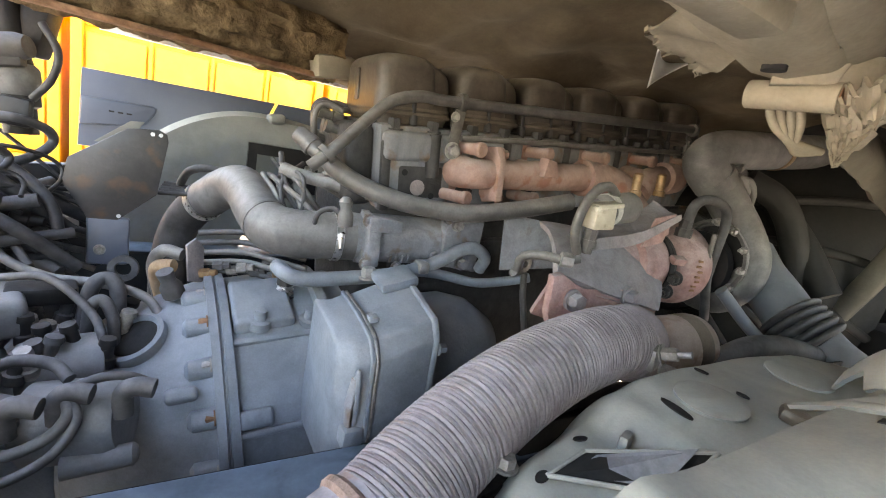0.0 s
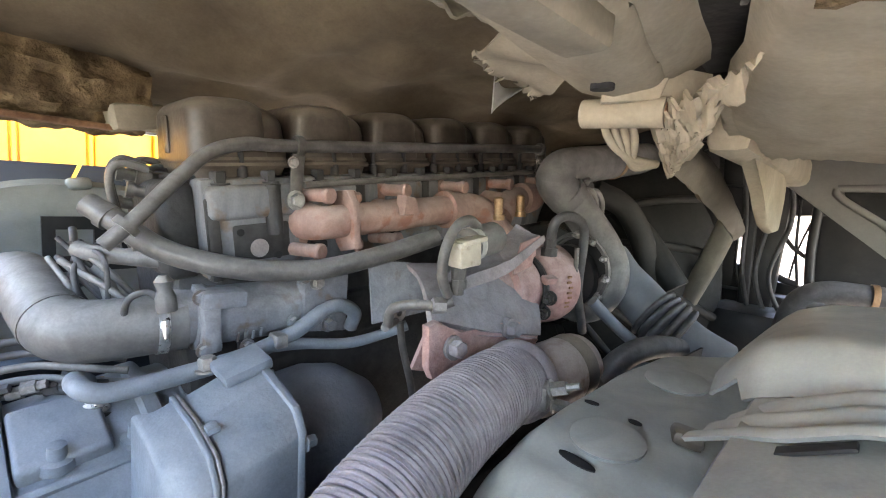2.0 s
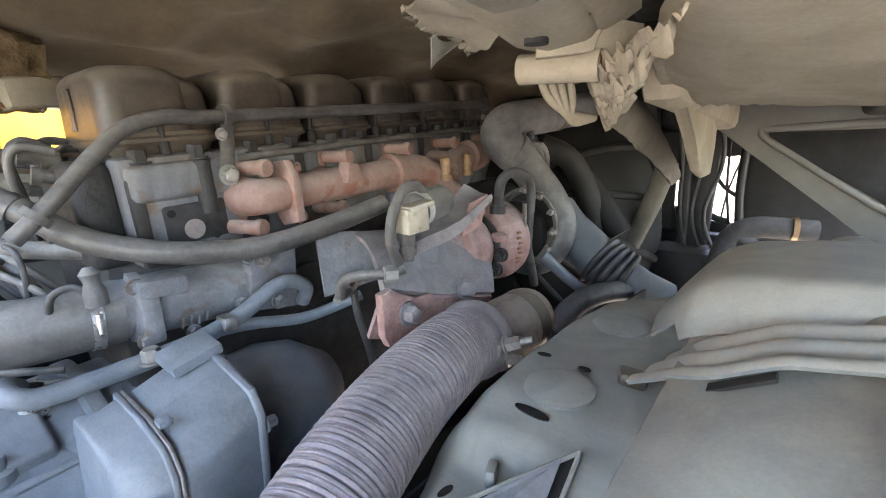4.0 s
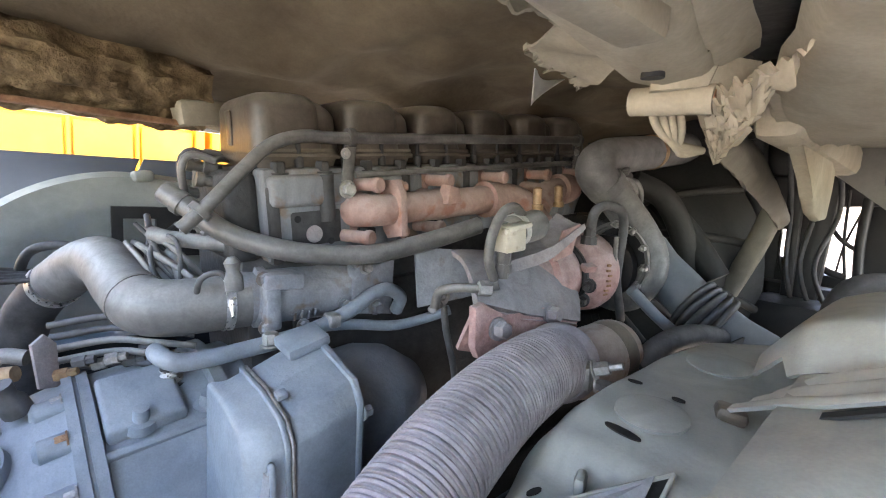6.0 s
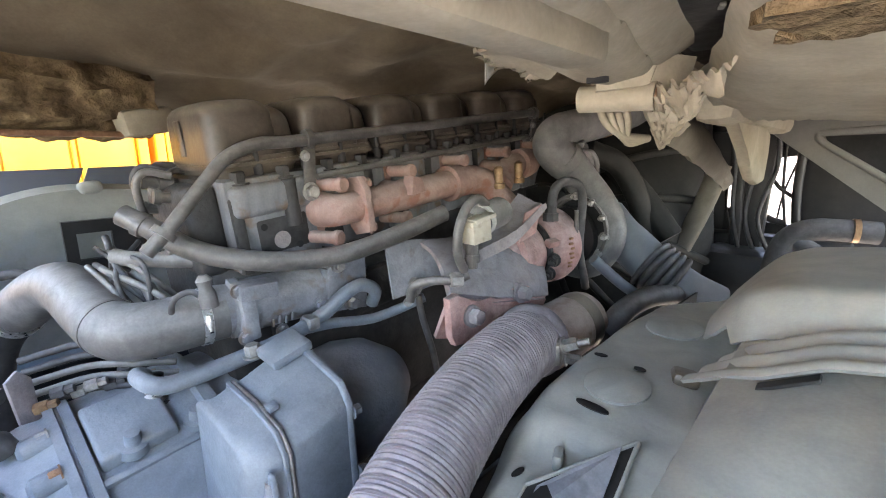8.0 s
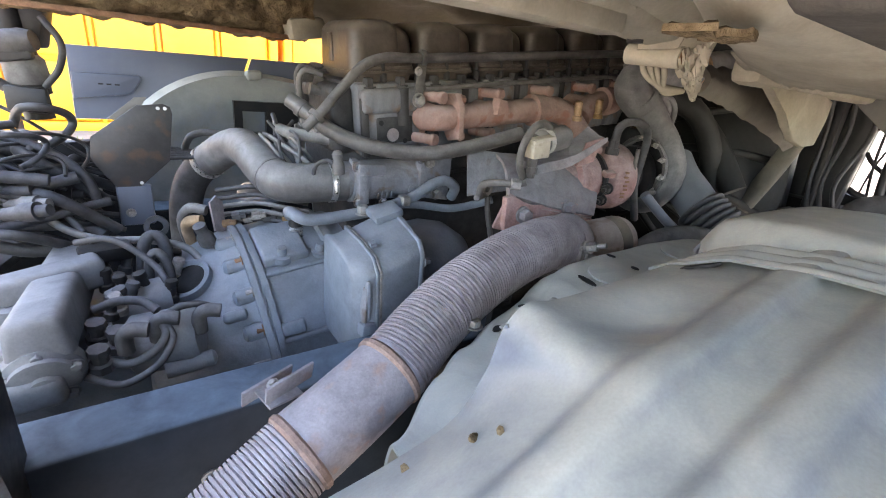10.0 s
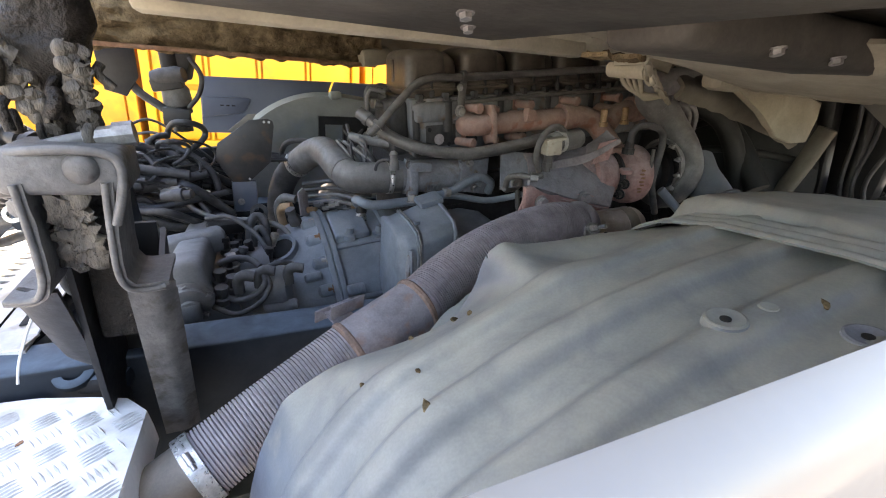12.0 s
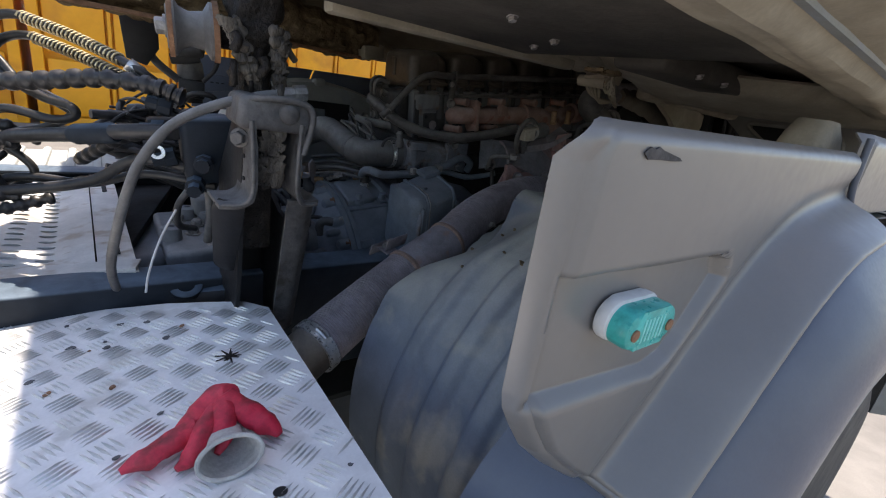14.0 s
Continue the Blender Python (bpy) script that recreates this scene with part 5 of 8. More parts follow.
def build_turbo():
    c = thing("turbocharger", (1.1, 0.94, 1.15), "rust-pink turbocharger with a grey compressor scroll", "turbocharger")
    ax = V(1, -0.12, 0.06).normalized()
    hub = V(1.13, 0.942, 1.233)
    part("turbine_inlet", lathe(bmesh.new(), hub - ax * 0.24, ax, [(0, 0.040), (0.02, 0.045), (0.07, 0.056), (0.085, 0.058)], 44), M_TURBO, c, "", 45)
    part("turbine_housing", lathe(bmesh.new(), hub - ax * 0.155, ax, [(0, 0.060), (0.004, 0.072), (0.030, 0.074), (0.055, 0.072), (0.070, 0.066), (0.074, 0.058)], 44), M_TURBO, c, "", 45)
    part("v_band", lathe(bmesh.new(), hub - ax * 0.084, ax, [(0, 0.056), (0.002, 0.068), (0.008, 0.071), (0.018, 0.068), (0.022, 0.058), (0.026, 0.056)], 44), M_BLACK, c, "dark v-band groove")
    part("volute", lathe(bmesh.new(), hub - ax * 0.060, ax, [(0, 0.058), (0.004, 0.068), (0.016, 0.079), (0.034, 0.085), (0.056, 0.087), (0.076, 0.083), (0.090, 0.070), (0.094, 0.04), (0.094, 0)], 48), M_TURBO, c, "", 45)
    side = ax.cross(V(0, 0, 1)).normalized()
    up = side.cross(ax)
    for a in (-150, -95, -40, 20, 80, 150):
        q = hub - ax * 0.070 + (side * math.cos(radians(a)) + up * math.sin(radians(a))) * 0.072
        part("clamp_lug", box(bmesh.new(), q, (0.034, 0.018, 0.015), (a, 0, -7), 0.003), M_TURBO, c)
    for a in (-35, -8):
        q = hub - ax * 0.072 + (side * math.cos(radians(a)) + up * math.sin(radians(a))) * 0.074
        part("v_band_bolt", hexbolt(bmesh.new(), q, -ax + side * 0.5, 0.011, 0.016, True, 0.014), M_BLACK, c)
    for k in range(7):
        a = radians(-24 + 7 * k)
        q = hub - ax * (0.022 + 0.004 * (k % 2)) + (side * math.cos(a) + up * math.sin(a)) * 0.0855
        part("cast_mark", box(bmesh.new(), q, (0.011, 0.004, 0.004), (math.degrees(a), 0, -7)), M_RUSTY, c)
    part("back_plate", lathe(bmesh.new(), hub + ax * 0.030, ax, [(0, 0.040), (0.02, 0.045), (0.045, 0.05), (0.05, 0.072), (0.065, 0.074)], 30), M_BLACK, c)
    ctr = V(1.235, 0.914, 1.258)
    # Black disc in place of the shade inside the scroll.
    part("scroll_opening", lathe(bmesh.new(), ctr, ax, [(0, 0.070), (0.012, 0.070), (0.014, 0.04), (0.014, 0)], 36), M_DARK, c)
    for h, r in ((-0.018, 0.080), (-0.008, 0.075), (0.002, 0.069)):
        part("scroll_rim", lathe(bmesh.new(), ctr + ax * h, ax, [(0, r - 0.004), (0, r + 0.003), (0.005, r + 0.004), (0.009, r + 0.002), (0.009, r - 0.004)], 44, True), M_HOSEGREY, c, "machined rim of the compressor cover")
    for k in range(6):
        a = radians(-70 + 32 * k)
        part("scroll_bolt", hexbolt(bmesh.new(), ctr - ax * 0.016 + (side * math.cos(a) + up * math.sin(a)) * 0.079, -ax, 0.007, 0.009, True, 0.01), M_BOLT, c)
    pts = spline([(1.222, 0.945, 1.412), (1.248, 0.918, 1.368), (1.268, 0.885, 1.322), (1.266, 0.852, 1.271), (1.252, 0.846, 1.222), (1.240, 0.872, 1.178), (1.232, 0.91, 1.164), (1.232, 0.95, 1.172), (1.235, 0.985, 1.205)], 10)
    n = len(pts)
    part("scroll", sweep(bmesh.new(), pts, [0.042 - 0.018 * k / n for k in range(n)], 26), M_HOSEGREY, c, "dusty grey compressor scroll", 60)
    tube("oil_pipe", [(1.046, 0.885, 1.325), (1.043, 0.88, 1.358), (1.060, 0.877, 1.374), (1.095, 0.875, 1.378), (1.138, 0.872, 1.366), (1.152, 0.87, 1.335), (1.150, 0.87, 1.28), (1.145, 0.868, 1.223), (1.170, 0.866, 1.16), (1.19, 0.87, 1.13)], 0.0095, M_RUBBER, c, "rubber-covered oil pipe")
    part("oil_union", lathe(bmesh.new(), (1.046, 0.886, 1.30), (0, 0, 1), [(0, 0.016), (0.016, 0.016), (0.016, 0.012), (0.034, 0.012)], 8), M_ENGINE, c)
    part("actuator_rod", sweep(bmesh.new(), spline([(1.122, 0.868, 1.315), (1.125, 0.868, 1.28), (1.126, 0.868, 1.262)]), 0.005, 8), M_TUBE, c)

    def shield(u, v):
        x = lerp_table(u, [(0, 0.722), (0.25, 0.775), (0.6, 0.885), (1, 0.988)])
        z = lerp_table(u, [(0, 1.292), (0.25, 1.279), (0.6, 1.297), (1, 1.338)])
        return x + (0.02 + 0.11 * (1 - u)) * v, 0.868 + 0.075 * v, z + 0.016 * v + wobble(u * 3, v * 2, 0, 2.0, 0.003)
    part("heat_shield", sheet(bmesh.new(), shield, 30, 8, 0.003), M_CASTPINK, c, "dusty bent heat shield")

    def shield_front(u, v):
        x, y, z = shield(u, 0)
        return x, y - 0.004 * v, z - (0.008 + 0.012 * math.sin(u * math.pi)) * v + 0.004
    part("shield_lip", sheet(bmesh.new(), shield_front, 30, 4, 0.003), M_CASTPINK, c)

    def tongue(u, v):
        return 0.925 + 0.055 * u - 0.012 * v, 0.872 + 0.004 * v, 1.330 - 0.055 * v + 0.012 * u
    part("shield_tongue", sheet(bmesh.new(), tongue, 8, 10, 0.003), M_TURBO, c, "rusty tongue of the shield")
    return c


build_turbo()


def build_solenoid():
    c = thing("solenoid_valve", (0.78, 0.86, 1.3), "dusty solenoid valve with a cream plastic connector", "valve")
    part("barrel", lathe(bmesh.new(), (0.765, 0.868, 1.327), (1, 0.06, 0.16), [(0, 0.020), (0.008, 0.025), (0.085, 0.025), (0.094, 0.020), (0.097, 0.013), (0.097, 0)], 26), M_HOSEGREY, c)
    part("barrel_band", lathe(bmesh.new(), (0.788, 0.8695, 1.331), (1, 0.06, 0.16), [(0, 0.0262), (0.012, 0.0262)], 24), M_KNIT, c)
    part("connector", box(bmesh.new(), (0.757, 0.852, 1.322), (0.040, 0.034, 0.036), (0, -6, -6), 0.004), M_CREAM, c, "cream plastic connector")
    part("connector_lip", box(bmesh.new(), (0.763, 0.846, 1.341), (0.046, 0.026, 0.008), (0, -10, -6), 0.003), M_CREAM, c)
    part("fitting", lathe(bmesh.new(), (0.757, 0.858, 1.262), (0, 0, 1), [(0, 0.009), (0.010, 0.009), (0.010, 0.013), (0.022, 0.013), (0.022, 0.011), (0.045, 0.011)], 8), M_TUBE, c)
    tube("pipe", [(0.80, 0.865, 1.357), (0.772, 0.86, 1.368), (0.742, 0.856, 1.358), (0.722, 0.854, 1.328), (0.721, 0.856, 1.292), (0.738, 0.858, 1.262)], 0.0075, M_TUBE, c)
    tube("pipe", [(0.752, 0.86, 1.252), (0.735, 0.875, 1.244), (0.715, 0.90, 1.243), (0.70, 0.93, 1.232), (0.70, 0.94, 1.205)], 0.0075, M_TUBE, c)
    part("nut", lathe(bmesh.new(), (0.742, 0.866, 1.246), (-1, 0.6, 0), [(0, 0.012), (0.018, 0.012)], 6), M_BOLT, c)
    tube("pipe", [(0.795, 1.02, 1.175), (0.800, 1.015, 1.13), (0.82, 1.01, 1.06), (0.835, 1.01, 1.0)], 0.0065, M_TUBE, c)
    tube("pipe", [(0.70, 0.945, 1.20), (0.735, 0.985, 1.185), (0.785, 1.02, 1.178)], 0.0065, M_TUBE, c)
    part("eye", lathe(bmesh.new(), (0.792, 1.03, 1.192), (0.1, -1, 0), [(0, 0.017), (0.010, 0.017), (0.010, 0.007), (0, 0.007)], 20), M_BOLT, c)
    return c


build_solenoid()
lay[0] = SURVEY


def build_outlet():
    c = thing("exhaust_outlet", (0.65, 1.05, 1.05), "dust-covered exhaust outlet casting below the turbocharger", "exhaust")
    lay[0] = WORLD

    def casting(u, v):
        # broad hood that slopes from the turbine down to the flange
        back = (lerp_table(u, [(0, 0.790), (0.5, 0.935), (1, 1.050)]), lerp_table(u, [(0, 1.00), (0.5, 0.965), (1, 0.93)]), lerp_table(u, [(0, 1.270), (0.5, 1.256), (1, 1.208)]))
        front = (lerp_table(u, [(0, 0.728), (0.45, 0.822), (1, 0.985)]), lerp_table(u, [(0, 0.885), (0.45, 0.865), (1, 0.862)]), lerp_table(u, [(0, 1.216), (0.45, 1.192), (1, 1.158)]))
        w = 0.016 * math.sin(v * math.pi) + 0.010 * math.sin(u * math.pi) * (1 - v)
        return tuple(p + (q - p) * v + w * k for p, q, k in zip(back, front, (0, -0.3, 1)))
    part("casting", sheet(bmesh.new(), casting, 36, 24, 0.012), M_CASTPINK, c, "dusty hood of the outlet", 45)

    def under(u, v):
        x, y, z = casting(u, 1)
        return x + 0.004 * v, y + 0.035 * v, z - 0.075 * v
    part("casting_side", sheet(bmesh.new(), under, 24, 8, 0.008), M_TURBO, c)
    o = [(0.707, 1.222), (0.727, 1.226), (0.752, 1.212), (0.774, 1.198), (0.84, 1.200), (0.903, 1.202), (0.955, 1.186), (0.995, 1.164), (0.992, 1.146), (0.975, 1.136), (0.92, 1.150), (0.872, 1.163), (0.835, 1.166), (0.799, 1.158), (0.780, 1.142), (0.76, 1.136), (0.722, 1.142), (0.712, 1.16)]
    fl = part("flange", plate(bmesh.new(), o, 0.016, (0, 0.876, 0), (90, 0, 0), 0.004), M_TURBO, c, "rust-pink outlet flange")
    for x, z in ((0.752, 1.183), (0.889, 1.188)):
        part("bolt_boss", lathe(bmesh.new(), (x + 0.004, 0.872, z), (0, -1, 0.1), [(0, 0.019), (0.018, 0.017), (0.020, 0.012)], 20), M_CASTPINK, fl)
        part("flange_bolt", hexbolt(bmesh.new(), (x, 0.853, z + 0.002), (-0.1, -1, 0.15), 0.013, 0.016), M_CASTPINK, fl)
    lay[0] = SURVEY
    part("outlet_neck", lathe(bmesh.new(), (0.645, 1.00, 1.045), (1, 0.12, 0.02), [(0, 0.045), (0.02, 0.054), (0.07, 0.056), (0.12, 0.054), (0.125, 0.05)], 36), M_NECK, c)
    part("end_band", lathe(bmesh.new(), (0.745, 1.012, 1.047), (1, 0.12, 0.02), [(0, 0.0545), (0.001, 0.0552), (0.028, 0.0555), (0.03, 0.0545)], 36), M_COVER, c, "dark brown heat band")
    part("outlet_end", lathe(bmesh.new(), (0.774, 1.0155, 1.0476), (1, 0.12, 0.02), [(0, 0.0545), (0.010, 0.053), (0.02, 0.049), (0.027, 0.043), (0.027, 0.036), (0.01, 0.034), (0.01, 0)], 36), M_NECK, c, "open pipe end")
    return c


build_outlet()


def build_exhaust_hose():
    c = thing("exhaust_pipe", (0.2, 0.75, 1.0), "purple-grey flexible metal exhaust pipe running down beside the frame", "exhaust pipe")
    def run(ctrl, per):
        return spline(ctrl, per)
    ctrl = [(0.585, 0.955, 1.088), (0.535, 0.925, 1.105), (0.44, 0.885, 1.105), (0.34, 0.835, 1.092), (0.255, 0.785, 1.068), (0.185, 0.735, 1.040)]
    fine = spline(ctrl, 220)
    R = 0.051
    rs = []
    for i in range(len(fine)):
        q = (i % 11) / 11.0
        rs.append(R + 0.0006 - (0.0022 if q < 0.2 else 0.0) - (0.0016 if (i // 11) % 7 == 3 and q < 0.3 else 0.0) + 0.0004 * math.sin(i * 0.37))
    part("flexible_section", sweep(bmesh.new(), fine, rs, 40), M_HOSE, c, "wound flexible metal hose", 25)
    part("v_band", lathe(bmesh.new(), (0.615, 0.972, 1.080), (-0.84, -0.5, 0.18), [(0, 0.045), (0, 0.058), (0.008, 0.060), (0.024, 0.058), (0.03, 0.053)], 40), M_HOSE, c, "")
    bm = bmesh.new()
    box(bm, (0.600, 0.908, 1.088), (0.03, 0.02, 0.034), (0, 0, 30), 0.004)
    hexbolt(bm, (0.606, 0.898, 1.098), (0.4, -0.7, 0.3), 0.010, 0.02, True, 0.02)
    hexbolt(bm, (0.612, 0.900, 1.075), (0.4, -0.7, 0.0), 0.009, 0.02)
    part("v_band_bolt", bm, M_BOLT, c)
    mid = spline([(0.190, 0.739, 1.042), (0.12, 0.702, 1.020), (0.055, 0.672, 0.998)], 10)
    part("plain_section", sweep(bmesh.new(), mid, R + 0.001, 40), M_PIPE, c, "plain steel pipe section")
    for p, ax in (((0.178, 0.733, 1.039), (0.84, 0.5, 0.28)), ((0.055, 0.672, 0.998), (0.84, 0.46, 0.28))):
        part("weld_bead", lathe(bmesh.new(), p, ax, [(-0.006, R + 0.0005), (-0.002, R + 0.004), (0.004, R + 0.004), (0.008, R + 0.0005)], 40), M_WELD, c, "rusty weld bead")
    ctrl = [(0.055, 0.672, 0.998), (-0.02, 0.628, 0.972), (-0.10, 0.578, 0.945), (-0.17, 0.530, 0.922)]
    fine = spline(ctrl, 230)
    rs = [R + 0.001 - (0.0035 if (i % 14) < 4 else 0.0) for i in range(len(fine))]
    part("flexible_section", sweep(bmesh.new(), fine, rs, 36), M_HOSE, c, "", 25)
    clamp_band(c, (-0.165, 0.533, 0.924), (0.80, 0.53, 0.25), R + 0.003, 0.022, (0.2, -0.5, 0.8))
    tail = spline([(-0.16, 0.537, 0.926), (-0.26, 0.47, 0.89), (-0.36, 0.44, 0.82), (-0.40, 0.43, 0.70)], 10)
    part("tail_section", sweep(bmesh.new(), tail, R - 0.002, 32), M_COVER, c, "brown rusted tail pipe")
    # hanger bracket
    bm = bmesh.new()
    box(bm, (0.052, 0.745, 1.045), (0.070, 0.004, 0.030), (18, 0, 33), 0.001)
    box(bm, (0.022, 0.775, 1.025), (0.075, 0.004, 0.028), (18, 0, 33), 0.001)
    box(bm, (0.034, 0.762, 1.022), (0.05, 0.045, 0.004), (12, 10, 33), 0.001)
    h = part("hanger", bm, M_PIPE, c, "folded steel hanger bracket")
    part("hanger_bolt", hexbolt(bmesh.new(), (0.032, 0.763, 1.026), (-0.2, -0.2, 1), 0.009, 0.01, True, 0.006), M_BOLT, h)
    return c


build_exhaust_hose()


# ---- charge air pipe, casting and hoses above the gearbox ----
def build_charge_pipe():
    c = thing("charge_air_hose", (0.0, 1.4, 1.1), "dusty grey rubber elbow hose with bright clamps", "hose")
    lay[0] = WORLD
    pts = [(0.500, 1.183, 1.183), (0.43, 1.19, 1.181), (0.388, 1.20, 1.180), (0.362, 1.228, 1.182), (0.350, 1.29, 1.194), (0.338, 1.385, 1.216), (0.326, 1.435, 1.218), (0.304, 1.485, 1.200), (0.275, 1.545, 1.162)]
    part("elbow", sweep(bmesh.new(), spline(pts, 8), 0.0435, 28), M_HOSEGREY, c, "dusty grey elbow")
    pts = [(0.287, 1.52, 1.178), (0.262, 1.572, 1.143), (0.232, 1.612, 1.09), (0.213, 1.62, 1.02), (0.208, 1.61, 0.94), (0.21, 1.60, 0.86)]
    part("lower_hose", sweep(bmesh.new(), spline(pts, 8), 0.0415, 26), M_RUBBER, c, "black rubber lower hose")
    clamp_band(c, (0.468, 1.1865, 1.182), (1, -0.08, 0.0), 0.044, 0.014, (0, -1, 0.1))
    part("joint_ring", lathe(bmesh.new(), (0.357, 1.245, 1.185), (0.2, -0.95, -0.15), [(0, 0.043), (0, 0.0448), (0.006, 0.0448), (0.006, 0.043)], 28), M_TUBE, c)
    clamp_band(c, (0.270, 1.556, 1.154), (0.40, -0.75, 0.5), 0.0440, 0.016, (0.4, -0.4, 0.8))
    d = thing("intake_casting", (0.58, 1.17, 1.15), "brown-grey cast intake duct with bolts", "casting")
    part("duct", lathe(bmesh.new(), (0.468, 1.188, 1.187), (1, -0.03, -0.012), [(0, 0.043), (0.040, 0.044), (0.042, 0.052), (0.056, 0.052), (0.062, 0.047), (0.20, 0.050), (0.235, 0.052)], 34), M_DUCT, d, "")
    part("boss", box(bmesh.new(), (0.536, 1.135, 1.224), (0.064, 0.045, 0.026), (0, 2, 0), 0.005), M_DUCT, d)
    part("boss", box(bmesh.new(), (0.521, 1.135, 1.185), (0.026, 0.030, 0.085), (0, -3, 0), 0.006), M_DUCT, d)
    for x, z in ((0.507, 1.228), (0.512, 1.148), (0.575, 1.142), (0.62, 1.146), (0.652, 1.170), (0.668, 1.243)):
        part("bolt", hexbolt(bmesh.new(), (x, 1.131, z), (0, -1, 0.1), 0.009, 0.009), M_DUCT, d)
    for k in range(4):
        part("cast_mark", box(bmesh.new(), (0.562 + 0.012 * k, 1.1345, 1.158 + 0.003 * (k % 2)), (0.004, 0.004, 0.014), (0, 8, 0), 0.001), M_DUCT, d)
    part("side_flange", plate(bmesh.new(), [(0, 0.0), (0.088, -0.012), (0.088, 0.098), (0.0, 0.086)], 0.03, (0.668, 1.155, 1.150), (90, 0, 0), 0.004), M_DUCT, d)
    part("flange_bolt", hexbolt(bmesh.new(), (0.690, 1.124, 1.236), (0, -1, 0), 0.010, 0.010), M_BOLT, d)
    part("flange_bolt", hexbolt(bmesh.new(), (0.716, 1.124, 1.158), (0, -1, 0), 0.011, 0.012), M_DUCT, d)

    def plate_fold(u, v):
        x = 0.752 + 0.20 * u
        zt, zb = 1.280 - 0.014 * u, 1.172 + 0.028 * u
        return x, 1.065 - 0.05 * u - 0.02 * v, zt + (zb - zt) * v
    part("grey_shield", sheet(bmesh.new(), plate_fold, 14, 10, 0.006), M_DUCT, d, "grey folded shield plate")
    lay[0] = SURVEY


build_charge_pipe()


def build_pipes():
    c = thing("coolant_hose", (0.3, 1.2, 1.2), "long dusty grey rubber coolant hose below the manifold", "hose")
    pts = [(0.105, 1.29, 1.345), (0.14, 1.265, 1.318), (0.178, 1.24, 1.285), (0.225, 1.225, 1.262), (0.29, 1.212, 1.243), (0.37, 1.205, 1.232), (0.43, 1.203, 1.233), (0.52, 1.205, 1.245), (0.62, 1.215, 1.262)]
    part("hose", sweep(bmesh.new(), spline(pts, 10), 0.0165, 18), M_TUBE, c)
    part("hose_end", lathe(bmesh.new(), (0.122, 1.277, 1.331), (0.6, -0.4, -0.5), [(0, 0.0165), (0, 0.0190), (0.012, 0.0190), (0.012, 0.0165)], 20), M_TUBE, c)
    d = thing("steel_pipe", (0.3, 1.17, 1.1), "bent dusty steel pipe across the gearbox top", "pipe")
    lay[0] = WORLD
    pts = [(0.385, 1.22, 1.10), (0.368, 1.17, 1.125), (0.362, 1.12, 1.138), (0.370, 1.095, 1.136), (0.392, 1.09, 1.131), (0.454, 1.09, 1.133), (0.554, 1.09, 1.143), (0.630, 1.09, 1.165), (0.683, 1.09, 1.193), (0.718, 1.09, 1.199), (0.750, 1.094, 1.180), (0.754, 1.11, 1.15)]
    part("pipe", sweep(bmesh.new(), spline(pts, 8), 0.0125, 16), M_CAST, d)
    pts = [(0.595, 1.088, 1.150), (0.645, 1.085, 1.146), (0.729, 1.08, 1.132), (0.79, 1.06, 1.143), (0.83, 1.04, 1.158)]
    part("branch", sweep(bmesh.new(), spline(pts, 8), 0.0095, 12), M_CAST, d)
    part("pipe_clip", box(bmesh.new(), (0.604, 1.085, 1.160), (0.02, 0.03, 0.022), (0, 0, 0), 0.004), M_BOLT, d)
    lay[0] = SURVEY
    part("union", hexbolt(bmesh.new(), (0.225, 1.165, 1.118), (0, 0, 1), 0.012, 0.016), M_BOLT, d)
    e = thing("coolant_pipe", (0.15, 1.3, 1.25), "grey rubber pipe and hoses at the engine rear", "pipe")
    tube("pipe", [(0.075, 1.36, 1.275), (0.10, 1.34, 1.268), (0.16, 1.31, 1.258), (0.24, 1.27, 1.246)], 0.013, M_HOSEGREY, e)
    tube("pipe", [(0.09, 1.37, 1.245), (0.105, 1.34, 1.232), (0.115, 1.31, 1.20), (0.12, 1.29, 1.16)], 0.011, M_HOSEGREY, e)
    tube("pipe", [(0.13, 1.24, 1.17), (0.14, 1.22, 1.215), (0.165, 1.205, 1.228), (0.182, 1.20, 1.21)], 0.0045, M_RUBBER, e)
    part("fitting", lathe(bmesh.new(), (0.185, 1.20, 1.20), (0, 0, 1), [(0, 0.013), (0.02, 0.013), (0.03, 0.009), (0.042, 0.012), (0.05, 0.006)], 14), M_HOSEGREY, e)
    rnd = random.Random(11)
    for k in range(9):
        a = V(0.06 + rnd.uniform(-0.03, 0.05), 1.40 + rnd.uniform(-0.04, 0.05), 1.275 + rnd.uniform(-0.02, 0.03))
        b = V(0.12 + rnd.uniform(-0.03, 0.06), 1.31 + rnd.uniform(-0.03, 0.04), 1.15 + rnd.uniform(-0.03, 0.03))
        m = a.lerp(b, 0.5) + V(rnd.uniform(-0.03, 0.03), rnd.uniform(-0.05, 0.0), rnd.uniform(-0.01, 0.04))
        tube("wire", [a, m, b], rnd.uniform(0.003, 0.006), rnd.choice((M_WIRE, M_RUBBER, M_HOSEGREY)), e)
    # pipes rising behind the first valve cover
    tube("pipe", [(0.195, 1.44, 1.405), (0.165, 1.43, 1.408), (0.15, 1.42, 1.385), (0.155, 1.41, 1.345), (0.175, 1.40, 1.30)], 0.0065, M_TUBE, e)
    tube("pipe", [(0.215, 1.42, 1.392), (0.185, 1.41, 1.395), (0.172, 1.40, 1.37), (0.178, 1.39, 1.31)], 0.006, M_TUBE, e)
    part("union_block", box(bmesh.new(), (0.195, 1.40, 1.36), (0.06, 0.06, 0.05), (0, 0, 20), 0.008), M_ENGINE, e)
    lay[0] = WORLD
